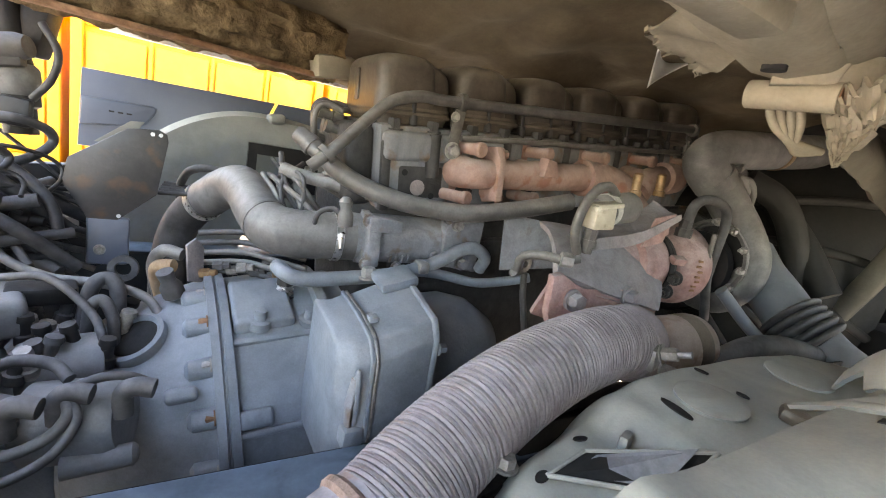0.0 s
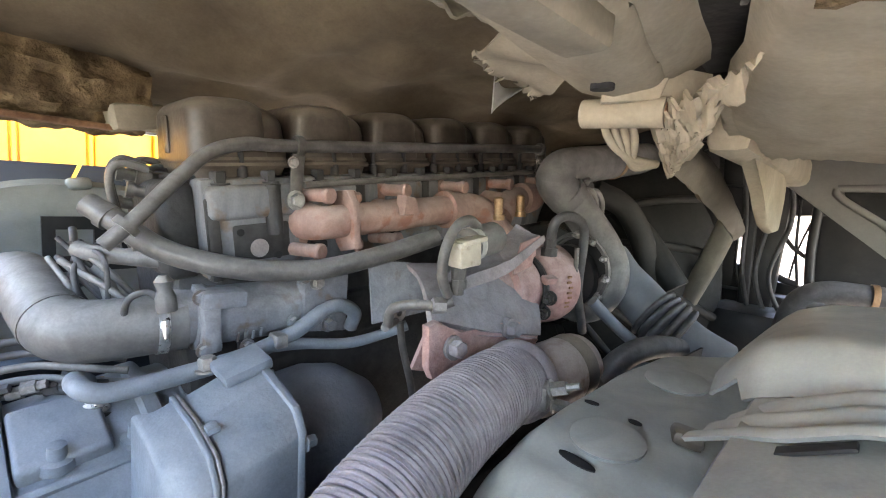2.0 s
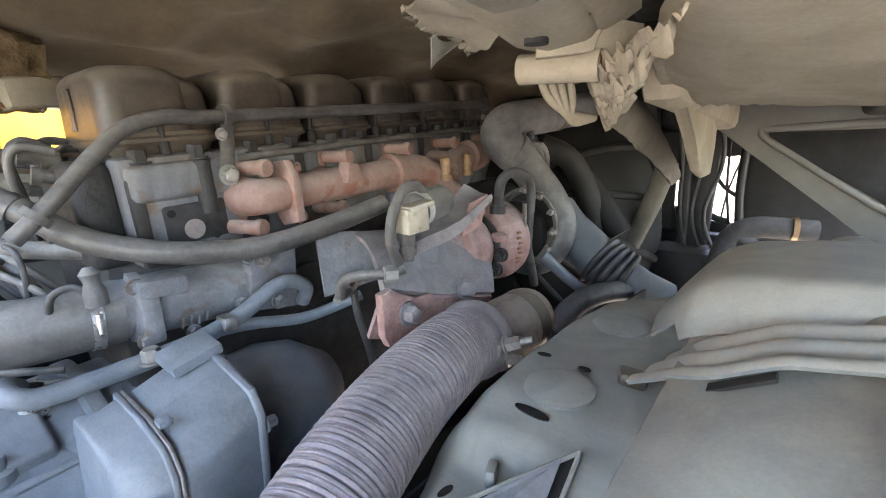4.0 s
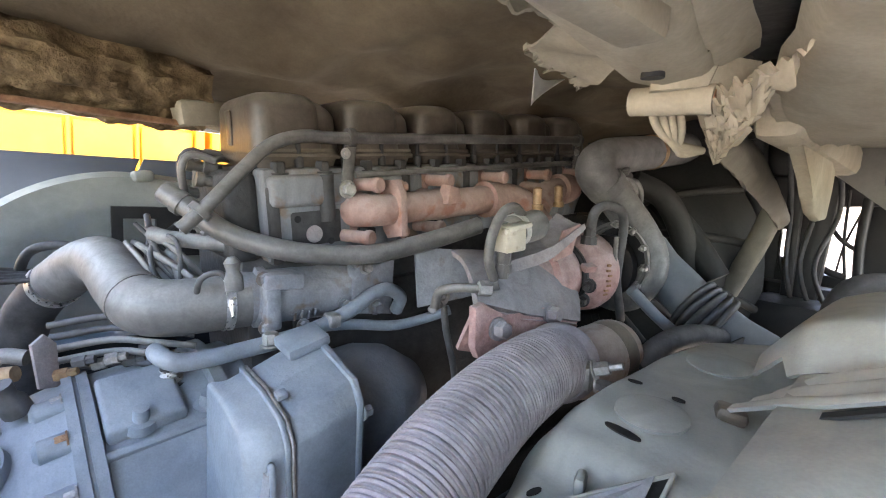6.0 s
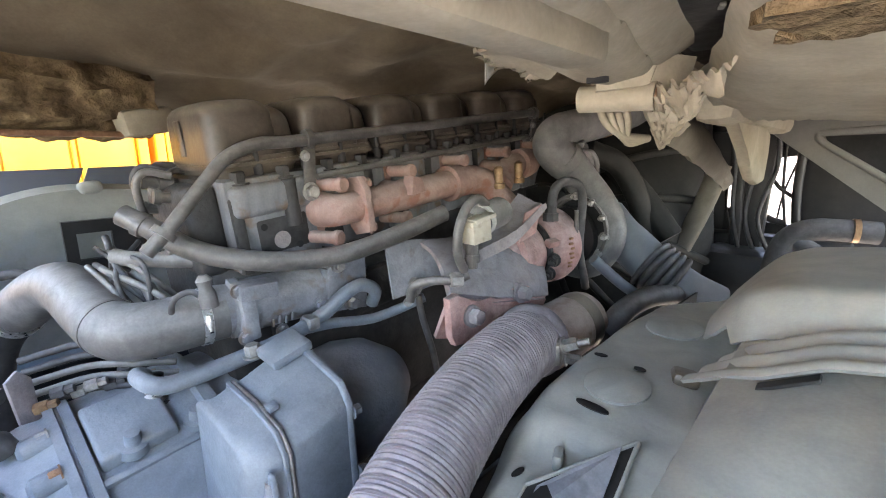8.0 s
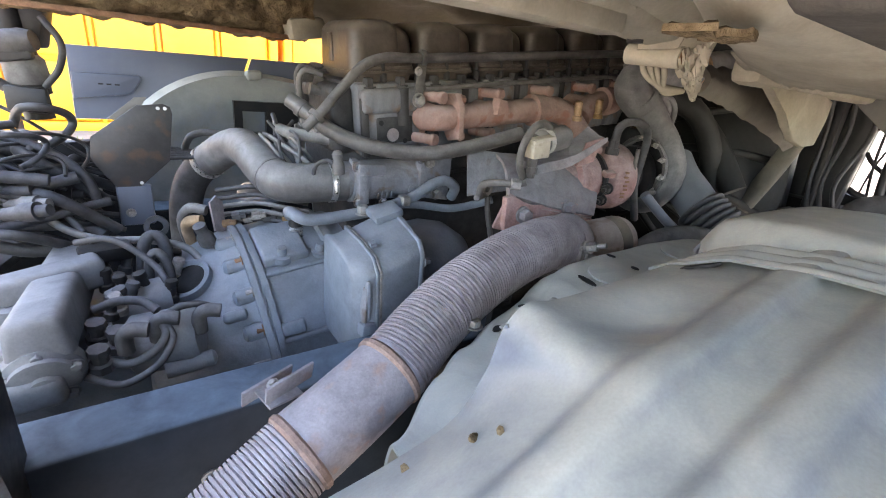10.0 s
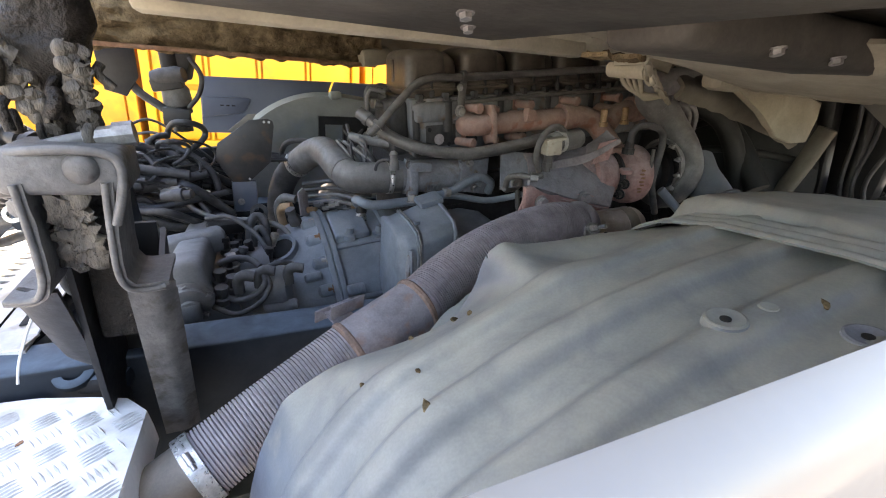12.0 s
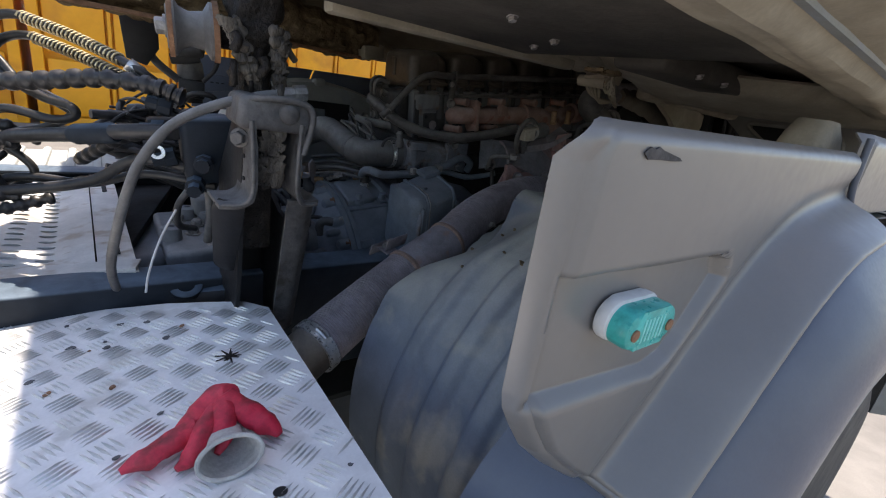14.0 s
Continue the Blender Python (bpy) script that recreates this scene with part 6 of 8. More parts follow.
    f = thing("air_pipe", (1.2, 0.92, 1.45), "dusty grey rubber elbow pipe above the turbocharger", "pipe")
    pts = spline([(1.66, 0.955, 1.553), (1.42, 0.958, 1.516), (1.27, 0.962, 1.494), (1.205, 0.966, 1.480), (1.176, 0.964, 1.458), (1.185, 0.958, 1.435), (1.222, 0.945, 1.410)], 10)
    part("elbow", sweep(bmesh.new(), pts, 0.043, 26), M_HOSEGREY, f)
    part("band", lathe(bmesh.new(), (1.200, 0.953, 1.427), (0.62, -0.25, -0.5), [(0, 0.043), (0, 0.0455), (0.018, 0.0455), (0.018, 0.043)], 28), M_HOSEGREY, f, "dusty clamp band")
    part("band_screw", box(bmesh.new(), (1.245, 0.925, 1.455), (0.034, 0.014, 0.014), (0, -15, 20), 0.003), M_HOSEGREY, f)
    part("band", lathe(bmesh.new(), (1.43, 0.958, 1.518), (1, 0, 0.15), [(0, 0.043), (0, 0.0455), (0.016, 0.0455), (0.016, 0.043)], 28), M_COPPER, f)
    f = thing("air_intake_pipe", (1.28, 0.75, 1.2), "blue-grey air intake pipe with a black rubber bellows", "pipe")
    part("pipe", sweep(bmesh.new(), spline([(1.35, 0.90, 1.275), (1.333, 0.857, 1.237), (1.327, 0.815, 1.207), (1.321, 0.772, 1.175)], 8), 0.051, 28), M_INTAKE, f)
    fine = spline([(1.320, 0.778, 1.179), (1.320, 0.745, 1.158), (1.325, 0.712, 1.138)], 40)
    part("bellows", sweep(bmesh.new(), fine, [0.051 + 0.013 * abs(math.sin(i / 80 * 5.0 * math.pi)) ** 0.6 for i in range(81)], 32), M_RUBBER, f, "black rubber bellows", 30)
    part("lower_end", sweep(bmesh.new(), spline([(1.324, 0.716, 1.140), (1.335, 0.683, 1.118), (1.36, 0.635, 1.092)], 8), 0.047, 24), M_INTAKE, f)
    f = thing("stay_rod", (1.2, 0.8, 1.15), "grey steel stay rod", "rod")
    tube("rod", [(1.145, 0.835, 1.21), (1.20, 0.795, 1.152), (1.268, 0.755, 1.098)], 0.012, M_INTAKE, f)
    f = thing("rubber_hose", (1.1, 0.72, 1.13), "black rubber hose behind the mudguard", "hose")
    tube("hose", [(1.0, 0.745, 1.10), (1.08, 0.735, 1.135), (1.18, 0.72, 1.14), (1.30, 0.70, 1.12)], 0.022, M_RUBBER, f)
    lay[0] = SURVEY


build_pipes()


# ---- gearbox ----
def build_gearbox():
    lay[0] = GEARBOX
    c = thing("gearbox", (0.0, 0.0, -0.2), "blue-grey cast gearbox bell housing with dust on its top", "gearbox")
    bell = part("bell_housing", lathe(bmesh.new(), (0, 0, 0), (1, 0, 0), [(-0.23, 0.16), (-0.22, 0.18), (-0.16, 0.215), (-0.06, 0.252), (-0.02, 0.262), (-0.016, 0.264)], 80), M_CAST, c, "", 30)
    part("flange_ring", lathe(bmesh.new(), (0, 0, 0), (1, 0, 0), [(-0.016, 0.258), (-0.016, 0.276), (-0.003, 0.277), (-0.002, 0.272), (0.002, 0.272), (0.003, 0.277), (0.016, 0.276), (0.018, 0.262)], 80), M_CAST, c, "", 30)
    part("flywheel_housing", lathe(bmesh.new(), (0, 0, 0), (1, 0, 0), [(0.012, 0.262), (0.12, 0.268), (0.16, 0.268), (0.166, 0.278), (0.185, 0.278), (0.19, 0.262), (0.30, 0.262), (0.31, 0.24), (0.32, 0.24)], 80), M_CAST, c, "", 30)
    # inspection port in the bell
    n = V(-0.36, -0.34, 0.86).normalized()
    p = V(-0.120, -0.088, 0.216)
    part("port_rim", lathe(bmesh.new(), p, n, [(-0.04, 0.047), (0.010, 0.047), (0.013, 0.041), (0.008, 0.036), (0.0, 0.035)], 40), M_CAST, bell, "round inspection port")
    # Black disc puts shade into the closed port.
    part("port_opening", lathe(bmesh.new(), p, n, [(0.0025, 0.036), (0.0035, 0.036)], 40), M_DARK, bell)
    # nut bolts round the flange
    for k in range(7):
        a = radians(98 + 17 * k)
        q = V(-0.017, 0.268 * math.cos(a), 0.268 * math.sin(a))
        part("flange_bolt", hexbolt(bmesh.new(), q, (-1, 0, 0), 0.009, 0.012, True, 0.012), M_RUSTY if k % 2 else M_BOLT, c)
        part("flange_boss", lathe(bmesh.new(), V(-0.055, 0.258 * math.cos(a), 0.258 * math.sin(a)), (1, 0, 0), [(0, 0.008), (0.006, 0.016), (0.04, 0.018)], 14), M_CAST, bell)
    for k, (ex, a, sx, sy) in enumerate(((0.04, 152, 0.05, 0.03), (0.07, 108, 0.10, 0.12), (-0.06, 140, 0.045, 0.022))):
        a = radians(a)
        q = V(ex, 0.265 * math.cos(a), 0.265 * math.sin(a))
        part("cast_boss", box(bmesh.new(), q, (sx, sy, 0.03), (math.degrees(a) - 90, 0, 0), 0.008, 3), M_CAST, bell)
    for k in range(2):
        part("cast_rib", box(bmesh.new(), V(0.105, 0.255 * math.cos(radians(125 + 32 * k)), 0.255 * math.sin(radians(125 + 32 * k))), (0.19, 0.012, 0.035), (35 + 32 * k, 0, 0), 0.004), M_CAST, bell)
    # tail of the gearbox
    part("gear_case", box(bmesh.new(), (-0.46, 0.0, 0.02), (0.50, 0.32, 0.30), (0, 0, 0), 0.03, 3), M_CAST, c)
    part("top_cover", box(bmesh.new(), (-0.40, -0.06, 0.16), (0.20, 0.16, 0.08), (0, 0, 0), 0.02, 3), M_CAST, c)
    lay[0] = WORLD
    # side cover box on the near shoulder
    b = thing("side_cover", (0.48, 0.97, 0.95), "dusty cast side cover bolted to the bell housing", "cover")
    left = [(1.045, 0.88), (0.888, 0.88), (0.884, 0.99), (0.892, 1.085), (0.912, 1.108), (0.97, 1.120), (1.045, 1.124)]
    right = [(1.045, 0.90), (0.902, 0.90), (0.897, 0.99), (0.900, 1.105), (0.918, 1.131), (0.985, 1.146), (1.045, 1.160)]
    bm = loft(bmesh.new(), [[V(0.456, y, z) for y, z in left], [V(0.545, y, z) for y, z in right]])
    bmesh.ops.bevel(bm, geom=bm.edges[:], offset=0.006, segments=2, profile=0.5, affect="EDGES")
    part("cover_body", bm, M_CAST, b, "", 35)
    part("top_step", box(bmesh.new(), (0.525, 1.028, 1.156), (0.065, 0.055, 0.018), (8, -14, 0), 0.006), M_CAST, b)

    def grow(o, d, cy=0.99, cz=1.0):
        return [(cy + (y - cy) * (1 + d), cz + (z - cz) * (1 + d)) for y, z in o]
    inner = [(1.06, 0.90), (0.925, 0.90), (0.915, 0.99), (0.918, 1.062), (0.935, 1.095), (0.985, 1.108), (1.06, 1.112)]
    bm = loft(bmesh.new(), [[V(0.405, y, z) for y, z in inner], [V(0.425, y, z) for y, z in grow(left, -0.06)], [V(0.450, y, z) for y, z in grow(left, 0.01)]])
    bmesh.ops.bevel(bm, geom=bm.edges[:], offset=0.006, segments=2, profile=0.5, affect="EDGES")
    part("flange_body", bm, M_CAST, b, "", 35)
    part("seam", plate(bmesh.new(), grow(left, 0.035), 0.004, (0.4505, 0, 0), (90, 0, 90), 0.001), M_BOLT, b, "pale gasket seam")
    part("cover_flange", plate(bmesh.new(), grow(left, 0.03), 0.006, (0.4435, 0, 0), (90, 0, 90), 0.0015), M_CAST, b)
    rim = [(0.430 - 0.004 * math.sin(a), 0.893 + 0.006 * math.cos(a) - 0.006 * math.sin(a), 1.022 + 0.052 * math.sin(a)) for a in (2 * math.pi * k / 24 for k in range(25))]
    part("oblong_recess", sweep(bmesh.new(), [V(0.425, 0.898, 0.985), V(0.422, 0.895, 1.02), V(0.427, 0.898, 1.06)], 0.011, 14, True, 0.45), M_DUCT, b)
    tube("oblong_rim", rim, 0.004, M_CAST, b, "", 2, 8)
    part("cover_rim", plate(bmesh.new(), grow(right, 0.03), 0.010, (0.541, 0, 0), (90, 0, 90), 0.003), M_CAST, b)
    for y, z in ((0.905, 1.09), (0.895, 1.0), (1.02, 1.135)):
        part("cover_bolt", hexbolt(bmesh.new(), (0.552, y, z), (1, 0, 0), 0.008, 0.012), M_CAST, b)
    part("seam_clip", box(bmesh.new(), (0.460, 0.945, 1.124), (0.014, 0.014, 0.008), (10, -8, 0), 0.002), M_CAST, b)
    part("foot_lug", box(bmesh.new(), (0.430, 0.893, 0.975), (0.03, 0.03, 0.03), (0, 0, 0), 0.006), M_CAST, b)
    # sensor with a spring on the top
    s = thing("pressure_sensor", (0.396, 1.216, 1.05), "small sensor with a bright spring on the housing", "sensor")
    part("body", lathe(bmesh.new(), (0.396, 1.216, 1.040), (0, 0, 1), [(0, 0.020), (0.014, 0.020), (0.014, 0.011), (0.034, 0.011), (0.034, 0.016), (0.058, 0.015), (0.060, 0)], 18), M_BLACK, s)
    part("spring", lathe(bmesh.new(), (0.396, 1.216, 1.055), (0, 0, 1), [(0, 0.012), (0.004, 0.0165), (0.008, 0.012), (0.012, 0.0165), (0.016, 0.012), (0.020, 0.0165), (0.024, 0.012)], 18), M_BRIGHT, s)
    for x, y in ((0.345, 1.15), (0.43, 1.15), (0.37, 1.27)):
        part("plug", lathe(bmesh.new(), (x, y, 1.022), (0, -0.2, 1), [(0, 0.020), (0.014, 0.019), (0.016, 0.011), (0.034, 0.010), (0.036, 0)], 16), M_CAST, s)
    # flywheel cover beyond the side cover
    part("starter_case", lathe(bmesh.new(), (0.56, 1.06, 1.0), (1, 0, 0.1), [(0, 0.105), (0.10, 0.105), (0.15, 0.09), (0.20, 0.05), (0.21, 0)], 40), M_CAST, c)
    lay[0] = SURVEY
    return c


build_gearbox()


def build_valve_block():
    lay[0] = WORLD
    c = thing("gearshift_valve_block", (-0.03, 1.1, 0.9), "dusty gearshift valve block with hoses and fittings", "valve block")
    part("base_plate", box(bmesh.new(), (-0.12, 1.12, 0.945), (0.20, 0.34, 0.05), (0, -4, 0), 0.012, 3), M_GREYCAST, c)
    part("main_beam", box(bmesh.new(), (-0.035, 1.19, 1.005), (0.085, 0.44, 0.07), (-6, -4, -2), 0.014, 3, (0.8, 1.0)), M_GREYCAST, c)
    part("cross_beam", box(bmesh.new(), (-0.05, 1.20, 1.018), (0.17, 0.055, 0.06), (0, -5, 16), 0.012, 3), M_GREYCAST, c)
    cap = part("round_cap", lathe(bmesh.new(), (-0.045, 1.00, 0.972), (0.05, -1, -0.28), [(0, 0.050), (0.02, 0.050), (0.026, 0.042), (0.034, 0.042), (0.038, 0.030), (0.038, 0.018), (0.046, 0.018), (0.048, 0)], 30), M_GREYCAST, c)
    for k in range(5):
        a = 2 * math.pi * k / 5 + 0.4
        part("cap_bolt", hexbolt(bmesh.new(), (-0.043 + 0.040 * math.cos(a), 0.972, 0.966 + 0.040 * math.sin(a)), (0.05, -1, -0.28), 0.008, 0.008), M_GREYCAST, cap)
    part("cylinder", lathe(bmesh.new(), (0.06, 1.075, 0.93), (1, -0.25, 0.15), [(0, 0.045), (0.008, 0.054), (0.10, 0.054), (0.112, 0.048), (0.115, 0)], 30), M_GREYCAST, c)
    part("cylinder", lathe(bmesh.new(), (0.03, 1.17, 0.955), (1, 0.1, 0.05), [(0, 0.04), (0.02, 0.046), (0.10, 0.046), (0.105, 0)], 26), M_GREYCAST, c)
    part("lower_tube", lathe(bmesh.new(), (0.105, 1.01, 0.905), (1, -0.05, 0.12), [(0, 0.015), (0.075, 0.015), (0.08, 0.010), (0.082, 0)], 16), M_GREYCAST, c)
    for x, y, z in ((-0.112, 1.046, 0.97), (-0.115, 0.985, 0.967), (-0.133, 1.13, 0.972), (-0.15, 1.07, 0.97), (-0.19, 1.10, 0.968), (-0.17, 1.18, 0.97)):
        part("bolt", hexbolt(bmesh.new(), (x, y, z), (0, -0.1, 1), 0.013, 0.014), M_BOLT, c)
    for x, y, z in ((-0.10, 1.16, 0.97), (-0.145, 1.20, 0.97), (-0.20, 1.05, 0.965)):
        part("boss", lathe(bmesh.new(), (x, y, z), (0, 0, 1), [(0, 0.024), (0.03, 0.022), (0.034, 0.016), (0.034, 0.008), (0.02, 0.008)], 18), M_GREYCAST, c)
    for x, y, z in ((0.017, 1.068, 0.955), (0.02, 0.998, 0.945), (0.045, 1.03, 0.955)):
        part("fitting", lathe(bmesh.new(), (x, y, z), (0, -0.1, 1), [(0, 0.018), (0.014, 0.018), (0.016, 0.012), (0.030, 0.012), (0.031, 0.016), (0.042, 0.015), (0.044, 0)], 8), M_RUBBER, c)
    for x, y, z in ((0.055, 1.0, 0.965), (0.10, 1.02, 0.965), (0.165, 1.02, 0.965)):
        tube("elbow", [(x, y, z), (x, y, z + 0.030), (x + 0.012, y - 0.004, z + 0.042), (x + 0.034, y - 0.010, z + 0.040)], 0.0125, M_RUBBER, c)
    tube("hose", [(0.03, 1.0, 0.955), (0.06, 0.985, 0.952), (0.095, 0.99, 0.965), (0.112, 1.0, 0.985), (0.108, 1.015, 1.005)], 0.007, M_RUBBER, c)
    tube("hose", [(0.0, 0.985, 0.945), (0.045, 0.965, 0.93), (0.095, 0.975, 0.945), (0.12, 0.995, 0.975), (0.115, 1.01, 1.0)], 0.006, M_RUBBER, c)
    tube("hose", [(0.11, 1.02, 1.008), (0.14, 1.03, 1.016), (0.17, 1.035, 1.012), (0.195, 1.04, 0.995)], 0.006, M_RUBBER, c)
    tube("hose", [(0.015, 1.10, 1.00), (0.05, 1.09, 1.015), (0.085, 1.08, 1.012), (0.105, 1.06, 1.0)], 0.008, M_RUBBER, c)
    tube("hose", [(-0.01, 1.28, 1.06), (0.05, 1.25, 1.07), (0.11, 1.20, 1.03), (0.135, 1.15, 0.99)], 0.0065, M_RUBBER, c)
    tube("hose", [(0.09, 1.26, 0.98), (0.10, 1.27, 1.045), (0.118, 1.28, 1.06), (0.135, 1.27, 1.045), (0.14, 1.25, 0.98)], 0.012, M_RUBBER, c)
    tube("hose", [(0.10, 1.22, 0.97), (0.105, 1.22, 1.03), (0.12, 1.22, 1.045), (0.135, 1.21, 1.02), (0.14, 1.20, 0.97)], 0.009, M_RUBBER, c)
    rnd = random.Random(4)
    for k in range(16):
        x, y = rnd.uniform(0.02, 0.16), rnd.uniform(1.12, 1.30)
        part("fitting", lathe(bmesh.new(), (x, y, 0.955 + rnd.uniform(0, 0.03)), (rnd.uniform(-0.3, 0.3), rnd.uniform(-0.3, 0.1), 1), [(0, 0.013), (0.014, 0.013), (0.016, 0.009), (0.035, 0.009), (0.036, 0.012), (0.046, 0.011), (0.048, 0)], 10), rnd.choice((M_RUBBER, M_RUBBER, M_BLACK, M_BOLT)), c)
    part("connector_block", box(bmesh.new(), (0.035, 1.29, 1.03), (0.09, 0.05, 0.03), (0, 0, 10), 0.006), M_BLACK, c)
    lay[0] = SURVEY
    return c


build_valve_block()


# ---- front end: fan shroud, radiator ----
def build_front():
    lay[0] = WORLD
    c = thing("fan_shroud", (1.6, 1.1, 0.9), "dark dusty plastic fan shroud with curved ribs", "fan shroud")

    def bowl(u, v):
        a = 2 * math.pi * u
        r = 0.15 + 0.25 * v
        return 1.42 + 0.26 * v ** 1.5, 1.12 + r * math.cos(a), 1.20 + r * math.sin(a)
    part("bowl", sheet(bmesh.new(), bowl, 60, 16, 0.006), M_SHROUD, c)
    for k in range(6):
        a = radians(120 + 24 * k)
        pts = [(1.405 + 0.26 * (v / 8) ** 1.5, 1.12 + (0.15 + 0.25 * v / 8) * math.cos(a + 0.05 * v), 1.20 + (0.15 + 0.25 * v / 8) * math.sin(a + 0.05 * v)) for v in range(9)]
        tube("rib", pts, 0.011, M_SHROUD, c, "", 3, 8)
    part("hub", lathe(bmesh.new(), (1.36, 1.12, 1.20), (1, 0, 0), [(0, 0.06), (0.05, 0.07), (0.06, 0.14), (0.08, 0.14)], 30), M_ENGINE, c)
    tube("curved_duct", [(1.36, 0.96, 1.44), (1.42, 0.90, 1.40), (1.47, 0.86, 1.30), (1.50, 0.84, 1.16)], 0.030, M_SHROUD, c)
    part("thermostat", box(bmesh.new(), (1.30, 0.98, 1.42), (0.09, 0.08, 0.09), (0, 0, 12), 0.02, 3), M_ENGINE, c)
    for k in range(3):
        tube("front_hose", [(1.20 + 0.03 * k, 0.95, 1.40), (1.235 + 0.03 * k, 0.93, 1.435), (1.27 + 0.03 * k, 0.925, 1.41), (1.28 + 0.03 * k, 0.93, 1.36)], 0.009, M_HOSEGREY, c)
    r = thing("radiator", (1.85, 1.3, 0.9), "dark radiator and cooler pack at the truck front", "radiator")
    part("core", box(bmesh.new(), (1.86, 1.33, 1.05), (0.10, 0.98, 0.80), (0, 0, 0), 0.015), M_BLACK, r)
    part("top_tank", box(bmesh.new(), (1.85, 1.33, 1.47), (0.12, 1.0, 0.08), (0, 0, 0), 0.03, 3), M_SHROUD, r)
    g = thing("front_hose", (1.62, 0.52, 1.2), "grey rubber hose with a clamp behind the front panel", "hose")
    part("hose", sweep(bmesh.new(), spline([(1.67, 0.575, 1.10), (1.675, 0.565, 1.17), (1.68, 0.545, 1.215), (1.69, 0.505, 1.236), (1.71, 0.45, 1.238), (1.73, 0.38, 1.235)], 8), 0.028, 20), M_RUBBER, g)
    part("branch", sweep(bmesh.new(), spline([(1.68, 0.545, 1.21), (1.68, 0.49, 1.175), (1.68, 0.43, 1.125)], 8), 0.024, 18), M_RUBBER, g)
    part("hose_clamp", lathe(bmesh.new(), (1.715, 0.43, 1.238), (0.2, -0.9, 0.0), [(0, 0.028), (0, 0.0300), (0.012, 0.0300), (0.012, 0.028)], 22), M_COPPER, g)
    h = thing("front_bulkhead", (1.9, 0.7, 0.9), "dark brackets and struts behind the front grille, with black blocker sheets added", "bracket")
    for x, y, w, lean in ((1.78, 0.775, 0.045, -5), (1.80, 0.690, 0.028, -2), (1.82, 0.655, 0.075, 2)):
        part("strut", box(bmesh.new(), (x, y, 1.28), (0.05, w, 0.62), (lean, lean, 0), 0.008), M_BLACK, h)
    part("cross_bar", box(bmesh.new(), (1.86, 0.62, 1.14), (0.06, 0.40, 0.10), (0, 0, 0), 0.015), M_BLACK, h)
    part("cross_bar", box(bmesh.new(), (1.84, 0.62, 1.53), (0.06, 0.46, 0.10), (4, 0, 0), 0.015), M_BLACK, h)
    # Black sheets added to narrow the bright opening.
    part("opening_blocker", box(bmesh.new(), (1.92, 0.38, 1.30), (0.03, 0.35, 0.66), (0, 0, 0), 0.008), M_BLACK, h)
    part("opening_blocker", box(bmesh.new(), (1.90, 0.82, 1.30), (0.03, 0.17, 0.66), (0, 0, 0), 0.008), M_BLACK, h)
    part("opening_blocker", box(bmesh.new(), (1.90, 0.715, 1.44), (0.03, 0.05, 0.20), (0, 0, 0), 0.008), M_BLACK, h)
    part("opening_blocker", box(bmesh.new(), (1.90, 0.715, 1.17), (0.03, 0.05, 0.18), (0, 0, 0), 0.008), M_BLACK, h)
    part("opening_blocker", box(bmesh.new(), (1.90, 0.66, 1.27), (0.03, 0.062, 0.40), (3, 0, 0), 0.008), M_BLACK, h)
    part("opening_blocker", box(bmesh.new(), (1.90, 0.60, 1.52), (0.03, 0.16, 0.21), (-6, 0, 0), 0.008), M_BLACK, h)
    part("opening_blocker", box(bmesh.new(), (1.905, 0.585, 1.12), (0.03, 0.13, 0.20), (4, 0, 0), 0.008), M_BLACK, h)
    part("opening_blocker", box(bmesh.new(), (1.91, 0.36, 1.60), (0.03, 0.40, 0.30), (0, 0, 0), 0.008), M_BLACK, h)
    for y0, z0, y1, z1, r in ((0.60, 1.46, 0.575, 1.20, 0.004), (0.57, 1.40, 0.60, 1.22, 0.003), (0.62, 1.35, 0.565, 1.30, 0.006), (0.625, 1.24, 0.58, 1.225, 0.010), (0.56, 1.44, 0.548, 1.18, 0.012), (0.735, 1.33, 0.715, 1.20, 0.004)):
        tube("thin_stay", [(1.87, y0, z0), (1.865, (y0 + y1) / 2 + 0.006, (z0 + z1) / 2), (1.87, y1, z1)], r, M_BLACK, h)
    tube("stay_duct", [(1.6, 0.704, 1.402), (1.6, 0.739, 1.282), (1.6, 0.787, 1.152)], 0.026, M_STRUT, h, "", 8, 16, 0.6)
    tube("dark_duct", [(1.5, 0.978, 1.423), (1.5, 0.869, 1.321), (1.5, 0.783, 1.211)], 0.034, M_SHROUD, h, "", 8, 18)
    # Added closures that keep daylight from entering at the front.
    part("top_blocker", box(bmesh.new(), (1.98, 1.05, 1.63), (0.03, 1.8, 0.28), (0, 0, 0), 0.006), M_BLACK, h)
    part("front_blocker", box(bmesh.new(), (1.98, 1.32, 1.05), (0.03, 1.14, 0.90), (0, 0, 0), 0.006), M_BLACK, h)
    part("side_case", box(bmesh.new(), (1.75, 0.66, 1.05), (0.16, 0.2, 0.22), (0, 0, 0), 0.03), M_BLACK, h)
    for k in range(3):
        tube("cable", [(1.74, 0.72 - 0.05 * k, 1.55), (1.75, 0.70 - 0.05 * k, 1.40), (1.745, 0.69 - 0.03 * k, 1.25), (1.76, 0.66 - 0.04 * k, 1.12)], 0.006, M_WIRE, h)
    lay[0] = SURVEY


build_front()


lay[0] = SURVEY

# ---- step plate with raised bars, glove ----
def step_z(y):
    return 1.018 - 0.058 * (y - 0.03)


def step_right(y):
    return -0.118 - 0.222 * (y - 0.026)


